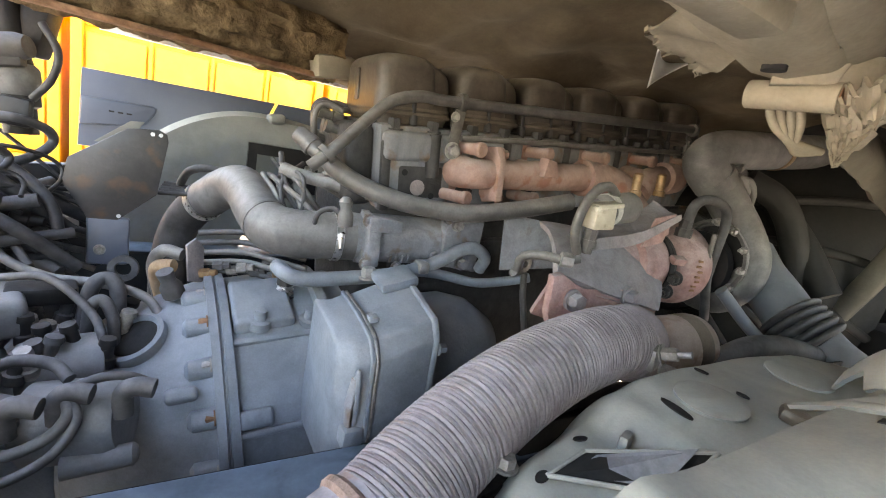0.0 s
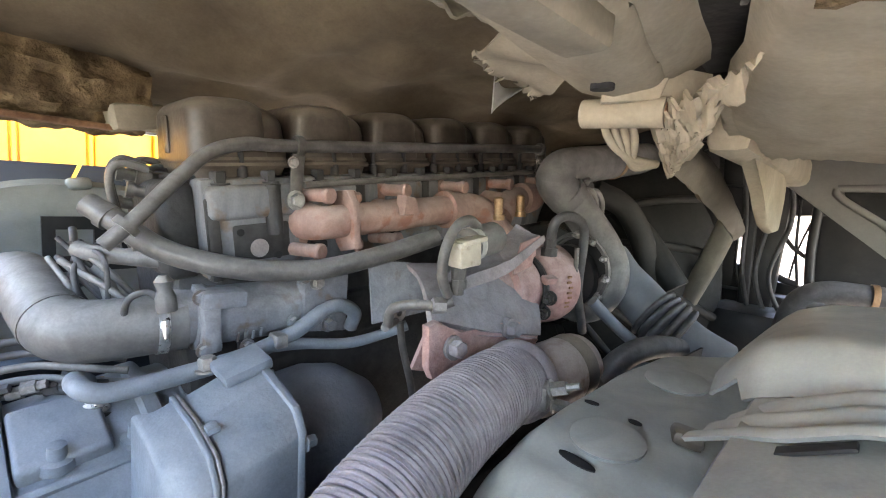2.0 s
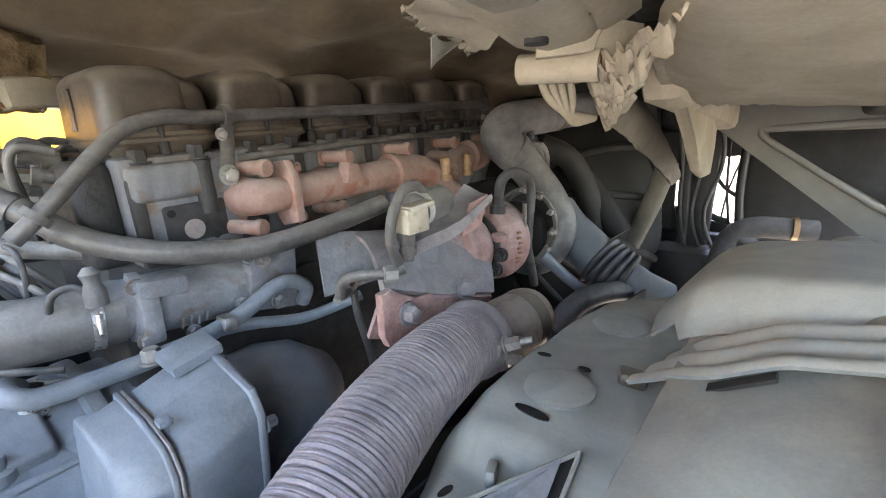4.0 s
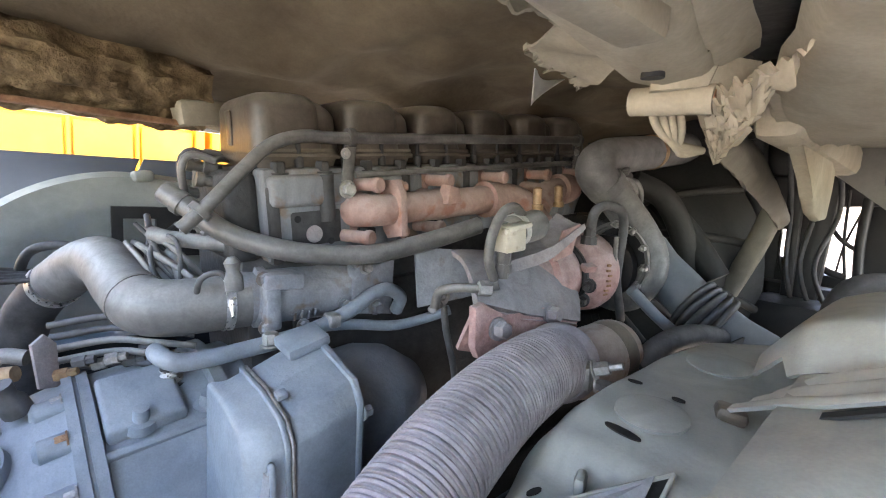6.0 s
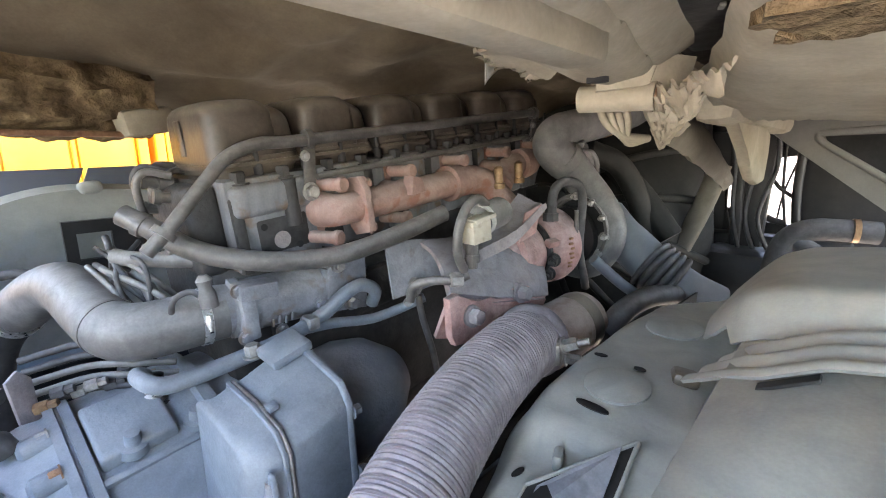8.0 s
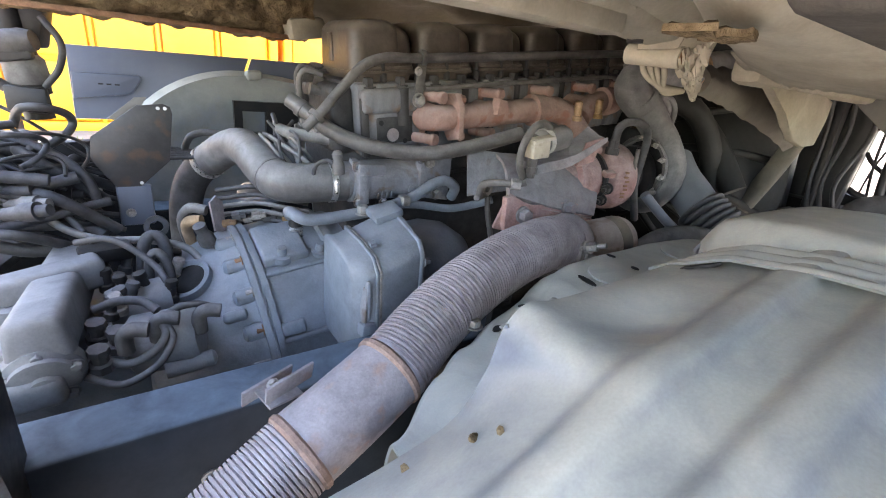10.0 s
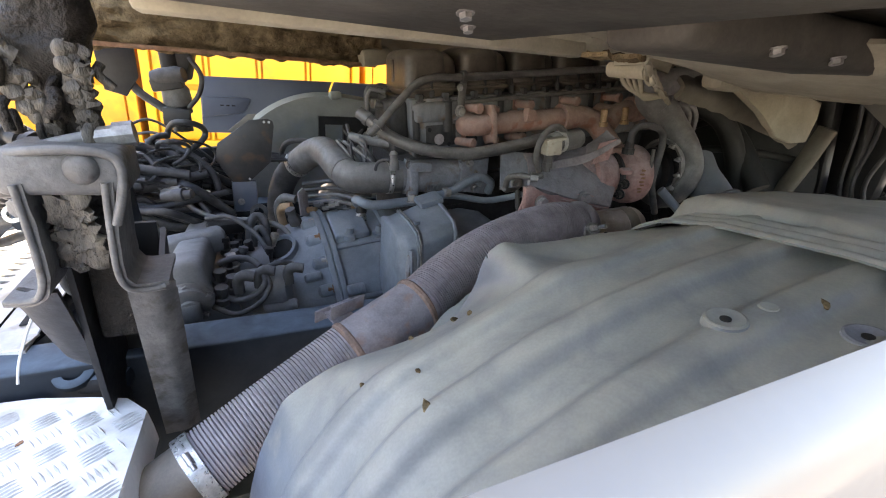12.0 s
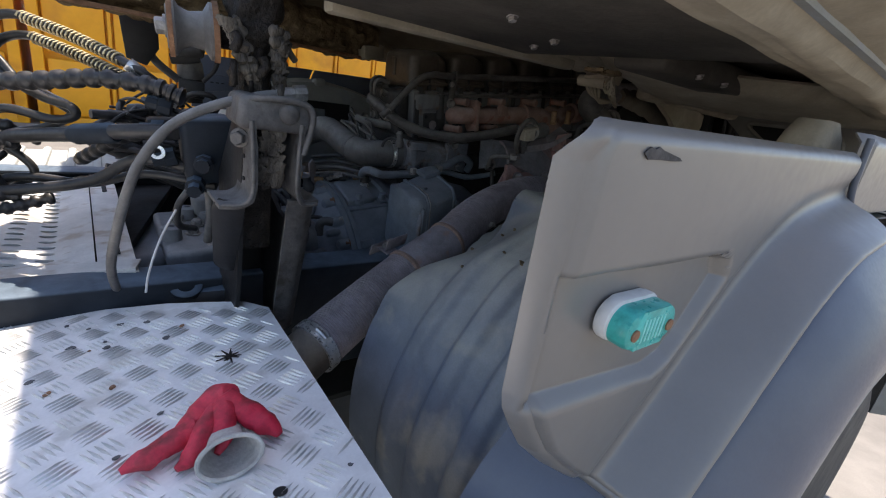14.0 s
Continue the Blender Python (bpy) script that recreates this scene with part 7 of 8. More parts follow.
def build_step():
    c = thing("step_plate", (-0.6, 0.35, 0.95), "worn aluminium chequer step plate with dark spots", "step plate")
    o = [(-1.5, -0.28), (-0.052, -0.28), (step_right(0.60), 0.60), (-0.289, 0.64), (-0.345, 0.655), (-0.43, 0.672), (-1.5, 0.69)]
    bm = bmesh.new()
    lo = [bm.verts.new((x, y, step_z(y) - 0.005)) for x, y in o]
    hi = [bm.verts.new((x, y, step_z(y))) for x, y in o]
    n = len(o)
    bm.faces.new(lo[::-1])
    bm.faces.new(hi)
    for i in range(n):
        bm.faces.new((lo[i], lo[(i + 1) % n], hi[(i + 1) % n], hi[i]))
    part("plate", bm, M_ALU, c, "", 30)
    # raised bars in groups of five, turned by ninety degrees from group to group
    bm = bmesh.new()
    P, ang = 0.0445, radians(33)
    ca, sa = math.cos(ang), math.sin(ang)
    rnd = random.Random(8)
    for i in range(-44, 45):
        for j in range(-44, 45):
            gx, gy = -0.6 + (i * ca - j * sa) * P, 0.2 + (i * sa + j * ca) * P
            if not (-1.3 < gx < 0.1 and -0.24 < gy < 0.70):
                continue
            t = ang + radians(12) + (math.pi / 2 if (i + j) % 2 else 0)
            dx, dy = math.cos(t), math.sin(t)
            for k in range(5):
                s = (k - 2) * 0.0074
                cx, cy = gx - dy * s, gy + dx * s
                if cx > step_right(cy) - 0.012 or cy > 0.645 or (cx > -0.43 and cy > 0.63 - 0.12 * (cx + 0.43)):
                    continue
                L, W, H = 0.0195, 0.0023, 0.0024
                z = step_z(cy) - 0.0002
                a = bm.verts.new((cx - dx * L, cy - dy * L, z))
                b = bm.verts.new((cx + dx * L, cy + dy * L, z))
                l = bm.verts.new((cx - dy * W, cy + dx * W, z))
                r = bm.verts.new((cx + dy * W, cy - dx * W, z))
                t0 = bm.verts.new((cx - dx * L * 0.55, cy - dy * L * 0.55, z + H))
                t1 = bm.verts.new((cx + dx * L * 0.55, cy + dy * L * 0.55, z + H))
                for f in ((a, r, t0), (r, t1, t0), (r, b, t1), (b, l, t1), (l, t0, t1), (l, a, t0)):
                    bm.faces.new(f)
    tagged(part("tread_relief", bm, M_BARS, c, "", 60), "", "", "", "stuff")
    # turned-down edges

    def rim(u, v):
        y = -0.28 + 0.88 * u
        return step_right(y) + 0.004 * math.sin(v * 1.57), y, step_z(y) - 0.055 * v
    part("turned_edge", sheet(bmesh.new(), rim, 20, 6, 0.003, True), M_ALU, c)

    def rim2(u, v):
        x = -1.5 + 1.07 * u
        return x, 0.69 - 0.018 * u + 0.004 * math.sin(v * 1.57), step_z(0.68) - 0.04 * v
    part("turned_edge", sheet(bmesh.new(), rim2, 20, 6, 0.003), M_ALU, c)
    # spots of oil and dirt
    for k in range(70):
        x, y = rnd.uniform(-0.95, -0.12), rnd.uniform(-0.1, 0.62)
        if x > step_right(y) - 0.02 or (x > -0.43 and y > 0.60):
            continue
        r = rnd.choice((0.0022, 0.003, 0.004, 0.005))
        m = 9
        o = [(r * (1 + 0.35 * rnd.uniform(-1, 1)) * math.cos(2 * math.pi * q / m) * 1.3, r * (1 + 0.35 * rnd.uniform(-1, 1)) * math.sin(2 * math.pi * q / m)) for q in range(m)]
        part("dirt_spot", plate(bmesh.new(), o, 0.0008, (x, y, step_z(y) + 0.0008), (-3.3, 0, rnd.uniform(0, 180))), M_RUBBER if k % 3 else M_RUSTY, c)
    for k in range(11):
        a = 2 * math.pi * k / 11 + rnd.uniform(-0.2, 0.2)
        L = rnd.uniform(0.012, 0.024)
        o = [(0, -0.002), (L, -0.0008), (L, 0.0008), (0, 0.002)]
        part("oil_splash", plate(bmesh.new(), o, 0.0008, (-0.305, 0.431, step_z(0.431) + 0.0014), (-3.3, 0, math.degrees(a))), M_GREASE, c)
    o = [(0.0075 * math.cos(2 * math.pi * q / 16), 0.0065 * math.sin(2 * math.pi * q / 16)) for q in range(16)]
    part("bolt_hole", plate(bmesh.new(), o, 0.0008, (-0.241, 0.136, step_z(0.136) + 0.0014), (-3.3, 0, 0)), M_DARK, c)
    return c


build_step()


def blob_tube(bm, pts, rs, seg=18, flat=0.7, seed=0, amp=0.10):
    """A soft irregular finger: a tube with noise on its radius."""
    path = spline(pts, 10)
    n = len(path)
    out = []
    for i in range(n):
        f = i / (n - 1) * (len(rs) - 1)
        k = min(int(f), len(rs) - 2)
        r = rs[k] + (rs[k + 1] - rs[k]) * (f - k)
        out.append(r)
    sweep(bm, path, out, seg, True, flat)
    for v in bm.verts:
        v.co += Vector((noise.noise(v.co * 70 + V(seed, 0, 0)), noise.noise(v.co * 70 + V(0, seed, 9)), noise.noise(v.co * 70 + V(5, 0, seed)))) * amp * 0.03
    return bm


def build_glove():
    c = thing("work_glove", (-0.31, 0.22, step_z(0.22)), "crumpled red rubber-coated work glove lying on the step plate", "glove")
    z = step_z(0.22)
    def tip(*pts):
        return [(x, y, z + h) for x, y, h in pts]
    part("thumb", blob_tube(bmesh.new(), tip((-0.395, 0.205, 0.013), (-0.378, 0.214, 0.015), (-0.355, 0.228, 0.017), (-0.330, 0.245, 0.020)), [0.004, 0.014, 0.013, 0.016], 18, 0.8, 1), M_RED, c)
    part("finger", blob_tube(bmesh.new(), tip((-0.343, 0.192, 0.011), (-0.330, 0.205, 0.014), (-0.318, 0.232, 0.026), (-0.302, 0.262, 0.036)), [0.004, 0.012, 0.012, 0.012], 18, 0.8, 2), M_RED, c)
    part("finger", blob_tube(bmesh.new(), tip((-0.305, 0.205, 0.011), (-0.298, 0.222, 0.020), (-0.297, 0.245, 0.034), (-0.300, 0.268, 0.040)), [0.004, 0.012, 0.013, 0.012], 18, 0.8, 3), M_RED, c)
    part("finger", blob_tube(bmesh.new(), tip((-0.240, 0.212, 0.013), (-0.252, 0.228, 0.018), (-0.274, 0.245, 0.027), (-0.300, 0.262, 0.038)), [0.005, 0.0155, 0.015, 0.016], 18, 0.8, 4), M_RED, c)
    part("back", blob_tube(bmesh.new(), tip((-0.350, 0.240, 0.014), (-0.325, 0.258, 0.026), (-0.300, 0.272, 0.036), (-0.283, 0.262, 0.026)), [0.008, 0.018, 0.017, 0.010], 18, 0.8, 5), M_RED, c)
    bm = bmesh.new()
    pts = tip((-0.298, 0.240, 0.018), (-0.296, 0.218, 0.018), (-0.292, 0.196, 0.021), (-0.288, 0.178, 0.027))
    path = spline(pts, 6)
    sweep(bm, path, [0.015 + 0.017 * (i / (len(path) - 1)) ** 1.4 for i in range(len(path))], 36, False, 0.68)
    end = path[-1]
    way = (path[-1] - path[-2]).normalized()
    part("knit_cuff", bm, M_KNIT, c, "grey knitted cuff, open")
    across = way.cross(V(0, 0, 1)).normalized()
    up = across.cross(way)
    rim = [end + across * 0.0322 * math.sin(2 * math.pi * k / 40) + up * 0.0219 * math.cos(2 * math.pi * k / 40) for k in range(41)]
    part("cuff_hem", sweep(bmesh.new(), rim, 0.0026, 8, False), M_KNIT, c)
    return c


build_glove()


# ---- catwalk of punched sheet ----
def build_catwalk():
    c = thing("catwalk", (-1.0, 1.2, 1.0), "pale punched aluminium catwalk plate behind the cab", "catwalk")
    x1, x0, y0, y1 = -0.555, -1.62, 0.80, 1.64

    def edge(y):
        return -0.285 * (y - 0.75)

    def zz(x, y):
        return 1.022 + 0.007 * math.sin((x + 0.285 * (y - 0.75)) * 2 * math.pi / 0.15)
    bm = bmesh.new()
    nx, ny = 18, 21
    for i in range(nx):
        for j in range(ny):
            w, h = (x1 - x0) / nx, (y1 - y0) / ny
            cx, cy = x0 + (i + 0.5) * w, y0 + (j + 0.5) * h
            hole = i % 5 != 2
            n = 12
            sq, ov = [], []
            for k in range(n):
                a = 2 * math.pi * k / n + math.pi / n
                ca, sa = math.cos(a), math.sin(a)
                s = 1 / max(abs(ca), abs(sa))
                px, py = cx + ca * s * w / 2, cy + sa * s * h / 2
                sq.append(V(px, py, 0))
                ov.append(V(cx + 0.017 * ca, cy + 0.0085 * sa, 0))
            sq4 = []
            for v in sq:
                x = v.x + edge(v.y)
                sq4.append(bm.verts.new((x, v.y, zz(x, v.y))))
            if hole:
                ov4, dn4 = [], []
                for v in ov:
                    x = v.x + edge(v.y)
                    ov4.append(bm.verts.new((x, v.y, zz(x, v.y))))
                    dn4.append(bm.verts.new((x, v.y, zz(x, v.y) - 0.006)))
                for k in range(n):
                    q = (k + 1) % n
                    bm.faces.new((sq4[k], sq4[q], ov4[q], ov4[k]))
                    bm.faces.new((ov4[k], ov4[q], dn4[q], dn4[k]))
            else:
                bm.faces.new(sq4)
    bmesh.ops.remove_doubles(bm, verts=bm.verts[:], dist=0.00002)
    part("punched_sheet", bm, M_WALK, c, "", 45)

    def border(u, v):
        y = 0.752 + 0.945 * u
        x = -0.552 + 0.068 * v + edge(y)
        return x, y, 1.026 - 0.004 * v
    part("border_strip", sheet(bmesh.new(), border, 30, 6, 0.004, True), M_WALK, c)

    def front(u, v):
        x = -1.62 + 1.13 * u
        return x, 0.752 + 0.05 * v, 1.024
    part("border_strip", sheet(bmesh.new(), front, 20, 4, 0.004, True), M_WALK, c)

    def down(u, v):
        x = -1.62 + 1.13 * u
        return x, 0.752, 1.024 - 0.03 * v
    part("turned_edge", sheet(bmesh.new(), down, 20, 3, 0.003), M_WALK, c)
    for y in (0.88, 1.45):
        part("slot", box(bmesh.new(), (-0.515 + edge(y), y, 1.0265), (0.012, 0.075, 0.002), (0, 0, 16)), M_DARK, c)
    # Black sheet added so the slots read dark instead of showing bright ground.
    part("slot_backing", box(bmesh.new(), (-1.07, 1.22, 0.975), (1.02, 0.90, 0.02), (0, 0, 0), 0.004), M_DARK, c, "dark sheet added below the catwalk to make its slots black")
    return c


build_catwalk()


# ---- cab mount post ----
def build_post():
    lay[0] = WORLD
    c = thing("cab_mount_post", (-0.10, 0.70, 0.95), "black steel cab mount post with grey cheeks, smeared with old grease", "post")
    # web against the rail, with pale discs drawn as two bolt holes open to the light
    bm = plate(bmesh.new(), [(-0.140, 0.78), (-0.050, 0.78), (-0.058, 1.20), (-0.128, 1.20)], 0.010, (0, 0.822, 0), (90, 0, 0), 0.002)
    part("lower_channel", bm, M_BLACK, c)
    for x, top in ((-0.134, 1.30), (-0.050, 1.13)):
        o = [(0.815, 0.80), (0.70, 0.82), (0.66, 1.00), (0.645, 1.11), (0.62, top + 0.004), (0.70, top + 0.006), (0.815, 1.19)]
        part("side_plate", plate(bmesh.new(), o, 0.008, (x - 0.004, 0, 0), (90, 0, 90), 0.002), M_BLACK, c)
    # Pale colour stands for daylight coming through.
    for x, z in ((-0.099, 1.064), (-0.097, 0.946)):
        part("bolt_hole", lathe(bmesh.new(), (x, 0.811, z), (0, -1, 0), [(0, 0.0062), (0.002, 0.0062), (0.002, 0)], 16), M_MUDPLAIN, c)
    # grey cheeks, joggled outwards at the bottom
    for x0, s in ((-0.136, -1), (-0.068, 1)):
        way = spline([(x0 + 0.004 * s, 0, 1.322), (x0 + 0.001 * s, 0, 1.27), (x0, 0, 1.222), (x0 + 0.005 * s, 0, 1.200), (x0 + 0.018 * s, 0, 1.189), (x0 + 0.046 * s, 0, 1.187)], 7)

        def cheek(u, v, way=way):
            f = v * (len(way) - 1)
            k = min(int(f), len(way) - 2)
            p = way[k].lerp(way[k + 1], f - k)
            y = 0.562 + 0.095 * u + 0.045 * max(0.0, v - 0.6)
            return p.x + wobble(u, v * 3, 0, 3, 0.0015), y, p.z
        ch = part("grey_cheek", sheet(bmesh.new(), cheek, 12, 44, 0.007), M_POST, c, "dusty grey cheek plate, joggled out at its foot", 50)
        lip = [(way[k].x, 0.560 + 0.045 * max(0.0, k / (len(way) - 1) - 0.6), way[k].z) for k in range(0, len(way), 2)]
        tube("cheek_edge", lip, 0.0038, M_POST, ch, "", 3, 8)
    # wings below the joggles
    def wing_l(u, v):
        cut = 0.012 * max(0.0, 1 - v / 0.10) ** 2 + 0.016 * max(0.0, (v - 0.86) / 0.14) ** 2
        x = -0.184 + cut * (1 - u) + 0.018 * v * (1 - u) + 0.046 * u
        return x, 0.603 + 0.082 * v + 0.012 * (1 - u) ** 3, 1.188 - 0.155 * v
    part("flare_wing", sheet(bmesh.new(), wing_l, 12, 24, 0.007), M_BLACK, c, "", 50)

    def wing_r(u, v):
        x = -0.070 + 0.048 * u - 0.004 * v * u
        bend = 0.014 * max(0.0, u - 0.65) / 0.35
        return x, 0.600 + 0.075 * v + bend, 1.190 - 0.30 * v - 0.008 * u ** 4 * (v < 0.05)
    part("flare_wing", sheet(bmesh.new(), wing_r, 12, 30, 0.007), M_POST, c, "grey worn wing below the joggle", 50)
    # cast head block with its rolled rim, union and bolt
    hb = part("head_block", box(bmesh.new(), (-0.100, 0.612, 1.332), (0.116, 0.100, 0.050), (0, 2, 0), 0.012, 4, (0.94, 0.9)), M_POST, c, "grey cast head block")
    part("rolled_rim", sweep(bmesh.new(), spline([(-0.142, 0.572, 1.352), (-0.10, 0.563, 1.357), (-0.060, 0.562, 1.353), (-0.047, 0.561, 1.338), (-0.050, 0.560, 1.310), (-0.060, 0.560, 1.275)], 8), 0.0052, 10), M_POST, hb)
    part("boss", lathe(bmesh.new(), (-0.083, 0.568, 1.336), (-0.25, -1, 0.05), [(0, 0.017), (0.006, 0.016), (0.010, 0.012), (0.012, 0)], 22), M_POST, hb)
    part("bolt", hexbolt(bmesh.new(), (-0.147, 0.60, 1.290), (-0.8, -1, 0), 0.011, 0.010), M_POST, c)
    for z in (1.262, 1.226):
        part("bolt_hole", lathe(bmesh.new(), (-0.1405, 0.60, z), (-1, -0.2, 0), [(0, 0.0035), (0.0022, 0.0035), (0.0022, 0)], 12), M_DARK, c)
    part("inner_strut", box(bmesh.new(), (-0.100, 0.70, 1.20), (0.055, 0.05, 0.26), (0, 0, 0), 0.008), M_GREASE, c, "strut caked with grease")
    part("greasy_bar", sheet(bmesh.new(), lambda u, v: (-0.119 + 0.030 * u + wobble(u, v * 3, 1, 3, 0.005), 0.585 + 0.02 * v + wobble(u * 2, v * 6, 5, 3, 0.007), 1.302 - 0.085 * v), 14, 36, 0.014), M_CRUST, c, "bar caked with dried grease", 60)
    # ram and plates above, thick with old grease

    def ram(u, v):
        a = 2 * math.pi * u
        z = 1.345 + 0.27 * v
        r = lerp_table(v, [(0, 0.034), (0.12, 0.026), (0.3, 0.026), (0.42, 0.040), (0.6, 0.046), (0.75, 0.060), (1.0, 0.064)])
        r *= 1 + wobble(math.cos(a), math.sin(a), v * 5, 1.6, 0.30)
        return -0.105 + r * math.cos(a) - 0.02 * v, 0.668 + r * 0.9 * math.sin(a), z
    part("ram", sheet(bmesh.new(), ram, 40, 44, 0.004), M_GREASE, c, "ram caked with black grease", 60)
    for x0, x1, w0, w1, y, z0, z1, seed in ((-0.158, -0.112, 0.032, 0.010, 0.632, 1.460, 1.362, 0), (-0.082, -0.082, 0.026, 0.010, 0.628, 1.458, 1.365, 4)):
        def crust(u, v, a=(x0, x1, w0, w1, y, z0, z1, seed)):
            e = wobble(u * 2 + a[7], v * 5, a[7], 2.4, 0.008)
            x = a[0] + (a[1] - a[0]) * v + (u - 0.5) * (a[2] + (a[3] - a[2]) * v) + e * (abs(u - 0.5) > 0.35)
            return x, a[4] + wobble(u * 2, v * 6, a[7], 2.0, 0.010), a[5] + (a[6] - a[5]) * v
        part("dried_mud", sheet(bmesh.new(), crust, 16, 40, 0.007), M_CRUST, c, "pale dried grease crust", 60)
    rnd = random.Random(12)
    for k in range(14):
        x, z = -0.105 + rnd.uniform(-0.05, 0.05), 1.40 + rnd.uniform(-0.05, 0.06)
        y = 0.640 + rnd.uniform(-0.02, 0.01)
        tube("grease_clot", [(x, y, z), (x + rnd.uniform(-0.006, 0.006), y - 0.006, z - 0.010), (x + rnd.uniform(-0.01, 0.01), y - 0.003, z - rnd.uniform(0.018, 0.034))], rnd.uniform(0.003, 0.008), rnd.choice((M_GREASE, M_GREASE, M_CRUST)), c, "", 4, 8)
    part("upper_plate", lathe(bmesh.new(), (-0.13, 0.69, 1.585), (0, 0, 1), [(0, 0.055), (0.01, 0.085), (0.03, 0.085), (0.05, 0.05)], 24), M_BLACK, c)
    lay[0] = SURVEY
    # pulley-shaped rubber mount
    r = thing("rubber_mount", (-0.31, 0.62, 1.45), "worn grey rubber cab mount with rusty end plates", "mount")
    part("bobbin", lathe(bmesh.new(), (-0.352, 0.615, 1.472), (1, 0.12, -0.05), [(0, 0.03), (0.006, 0.040), (0.012, 0.040), (0.018, 0.030), (0.03, 0.025), (0.05, 0.028), (0.058, 0.042), (0.066, 0.042), (0.07, 0.03)], 30), M_HOSEGREY, r)
    part("rusty_plate", lathe(bmesh.new(), (-0.350, 0.615, 1.472), (1, 0.12, -0.05), [(0, 0.035), (0, 0.043), (0.007, 0.043), (0.007, 0.035)], 30), M_RUSTY, r)
    part("rusty_plate", lathe(bmesh.new(), (-0.290, 0.622, 1.469), (1, 0.12, -0.05), [(0, 0.035), (0, 0.045), (0.008, 0.045), (0.008, 0.035)], 30), M_RUSTY, r)
    part("arm", lathe(bmesh.new(), (-0.285, 0.622, 1.469), (1, 0.5, -0.05), [(0, 0.022), (0.08, 0.026)], 18), M_GREASE, r)
    part("bolt", hexbolt(bmesh.new(), (-0.352, 0.615, 1.472), (-1, -0.1, 0), 0.012, 0.012), M_BOLT, r)
    # eye bracket on the rail
    e = thing("lashing_eye", (-0.385, 0.72, 0.97), "grey steel eye bracket beside the step", "bracket")
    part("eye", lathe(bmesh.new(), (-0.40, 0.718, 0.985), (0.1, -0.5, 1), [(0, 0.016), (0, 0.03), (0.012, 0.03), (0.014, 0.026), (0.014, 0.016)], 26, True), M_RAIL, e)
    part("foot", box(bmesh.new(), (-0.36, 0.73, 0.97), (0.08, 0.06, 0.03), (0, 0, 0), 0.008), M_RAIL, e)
    return c


build_post()


# ---- far cab mount, brackets and wiring beyond the gearbox ----
def build_far_mount():
    c = thing("cab_mount_post", (-0.45, 1.6, 1.3), "far cab spring strut hanging from the cab", "post")
    part("strut", lathe(bmesh.new(), (-0.44, 1.56, 1.29), (0.02, 0, 1), [(0, 0.028), (0.05, 0.028), (0.055, 0.036), (0.075, 0.036), (0.08, 0.03), (0.12, 0.033), (0.16, 0.025), (0.26, 0.025), (0.27, 0.05), (0.33, 0.05)], 20), M_BLACK, c)
    part("collar", lathe(bmesh.new(), (-0.438, 1.56, 1.365), (0.02, 0, 1), [(0, 0.036), (0.01, 0.040), (0.05, 0.038), (0.06, 0.03)], 20), M_HOSEGREY, c)
    part("lug_plate", box(bmesh.new(), (-0.436, 1.52, 1.335), (0.075, 0.02, 0.055), (0, 8, 0), 0.006), M_BLACK, c)
    part("lug_plate", box(bmesh.new(), (-0.443, 1.52, 1.43), (0.085, 0.025, 0.035), (0, -6, 0), 0.006), M_BLACK, c)
    part("rubber_bush", lathe(bmesh.new(), (-0.48, 1.53, 1.445), (1, -0.1, 0.1), [(0, 0.022), (0.02, 0.026), (0.07, 0.026), (0.09, 0.020)], 18), M_RUBBER, c)
    tube("strut_hose", [(-0.40, 1.53, 1.36), (-0.36, 1.52, 1.40), (-0.345, 1.52, 1.45), (-0.37, 1.53, 1.50)], 0.007, M_WIRE, c)
    tube("strut_hose", [(-0.47, 1.53, 1.36), (-0.53, 1.52, 1.42), (-0.545, 1.53, 1.48), (-0.52, 1.54, 1.54)], 0.012, M_WIRE, c)
    part("hanger_bracket", plate(bmesh.new(), [(0, 0), (0.05, -0.02), (0.09, 0.03), (0.10, 0.14), (0.0, 0.14)], 0.012, (-0.60, 1.50, 1.42), (90, 0, 10), 0.003), M_BLACK, c)
    part("arm", box(bmesh.new(), (-0.40, 1.58, 1.50), (0.05, 0.06, 0.12), (0, 20, 0), 0.01), M_BLACK, c)
    p = thing("mounting_plate", (-0.26, 1.56, 1.1), "brown-stained steel plate with holes on a bracket", "plate")
    lay[0] = WORLD
    o = [(0.125, 1.297), (0.178, 1.303), (0.192, 1.296), (0.195, 1.281), (0.179, 1.169), (0.108, 1.104), (0.065, 1.108), (0.024, 1.177), (0.032, 1.226)]
    part("plate", plate(bmesh.new(), o, 0.005, (0, 1.503, 0), (90, 0, 0), 0.001), M_PLATE, p)
    part("tab", plate(bmesh.new(), [(0.066, 1.246), (0.125, 1.2965), (0.150, 1.299), (0.128, 1.262), (0.08, 1.243)], 0.004, (0, 1.56, 0.012), (90, 0, 0), 0.001), M_STIFF, p)
    st = part("stay", box(bmesh.new(), (0.098, 1.507, 1.062), (0.072, 0.02, 0.10), (0, 0, 0), 0.005), M_ARCH, p)
    part("stay_bolt", hexbolt(bmesh.new(), (0.085, 1.497, 1.045), (0, -1, 0), 0.008, 0.006), M_BOLT, st)
    # White discs stand for the brightness seen through the plate's holes.
    for x, z in ((0.115, 1.118), (0.167, 1.293), (0.181, 1.293)):
        part("hole", lathe(bmesh.new(), (x, 1.497, z), (0, -1, 0), [(0, 0.004), (0.0015, 0.004)], 10), M_WHITE, p)
    lay[0] = SURVEY
    w = thing("washer_bottle", (-0.40, 1.62, 1.12), "small white plastic bottle with a hose", "bottle")
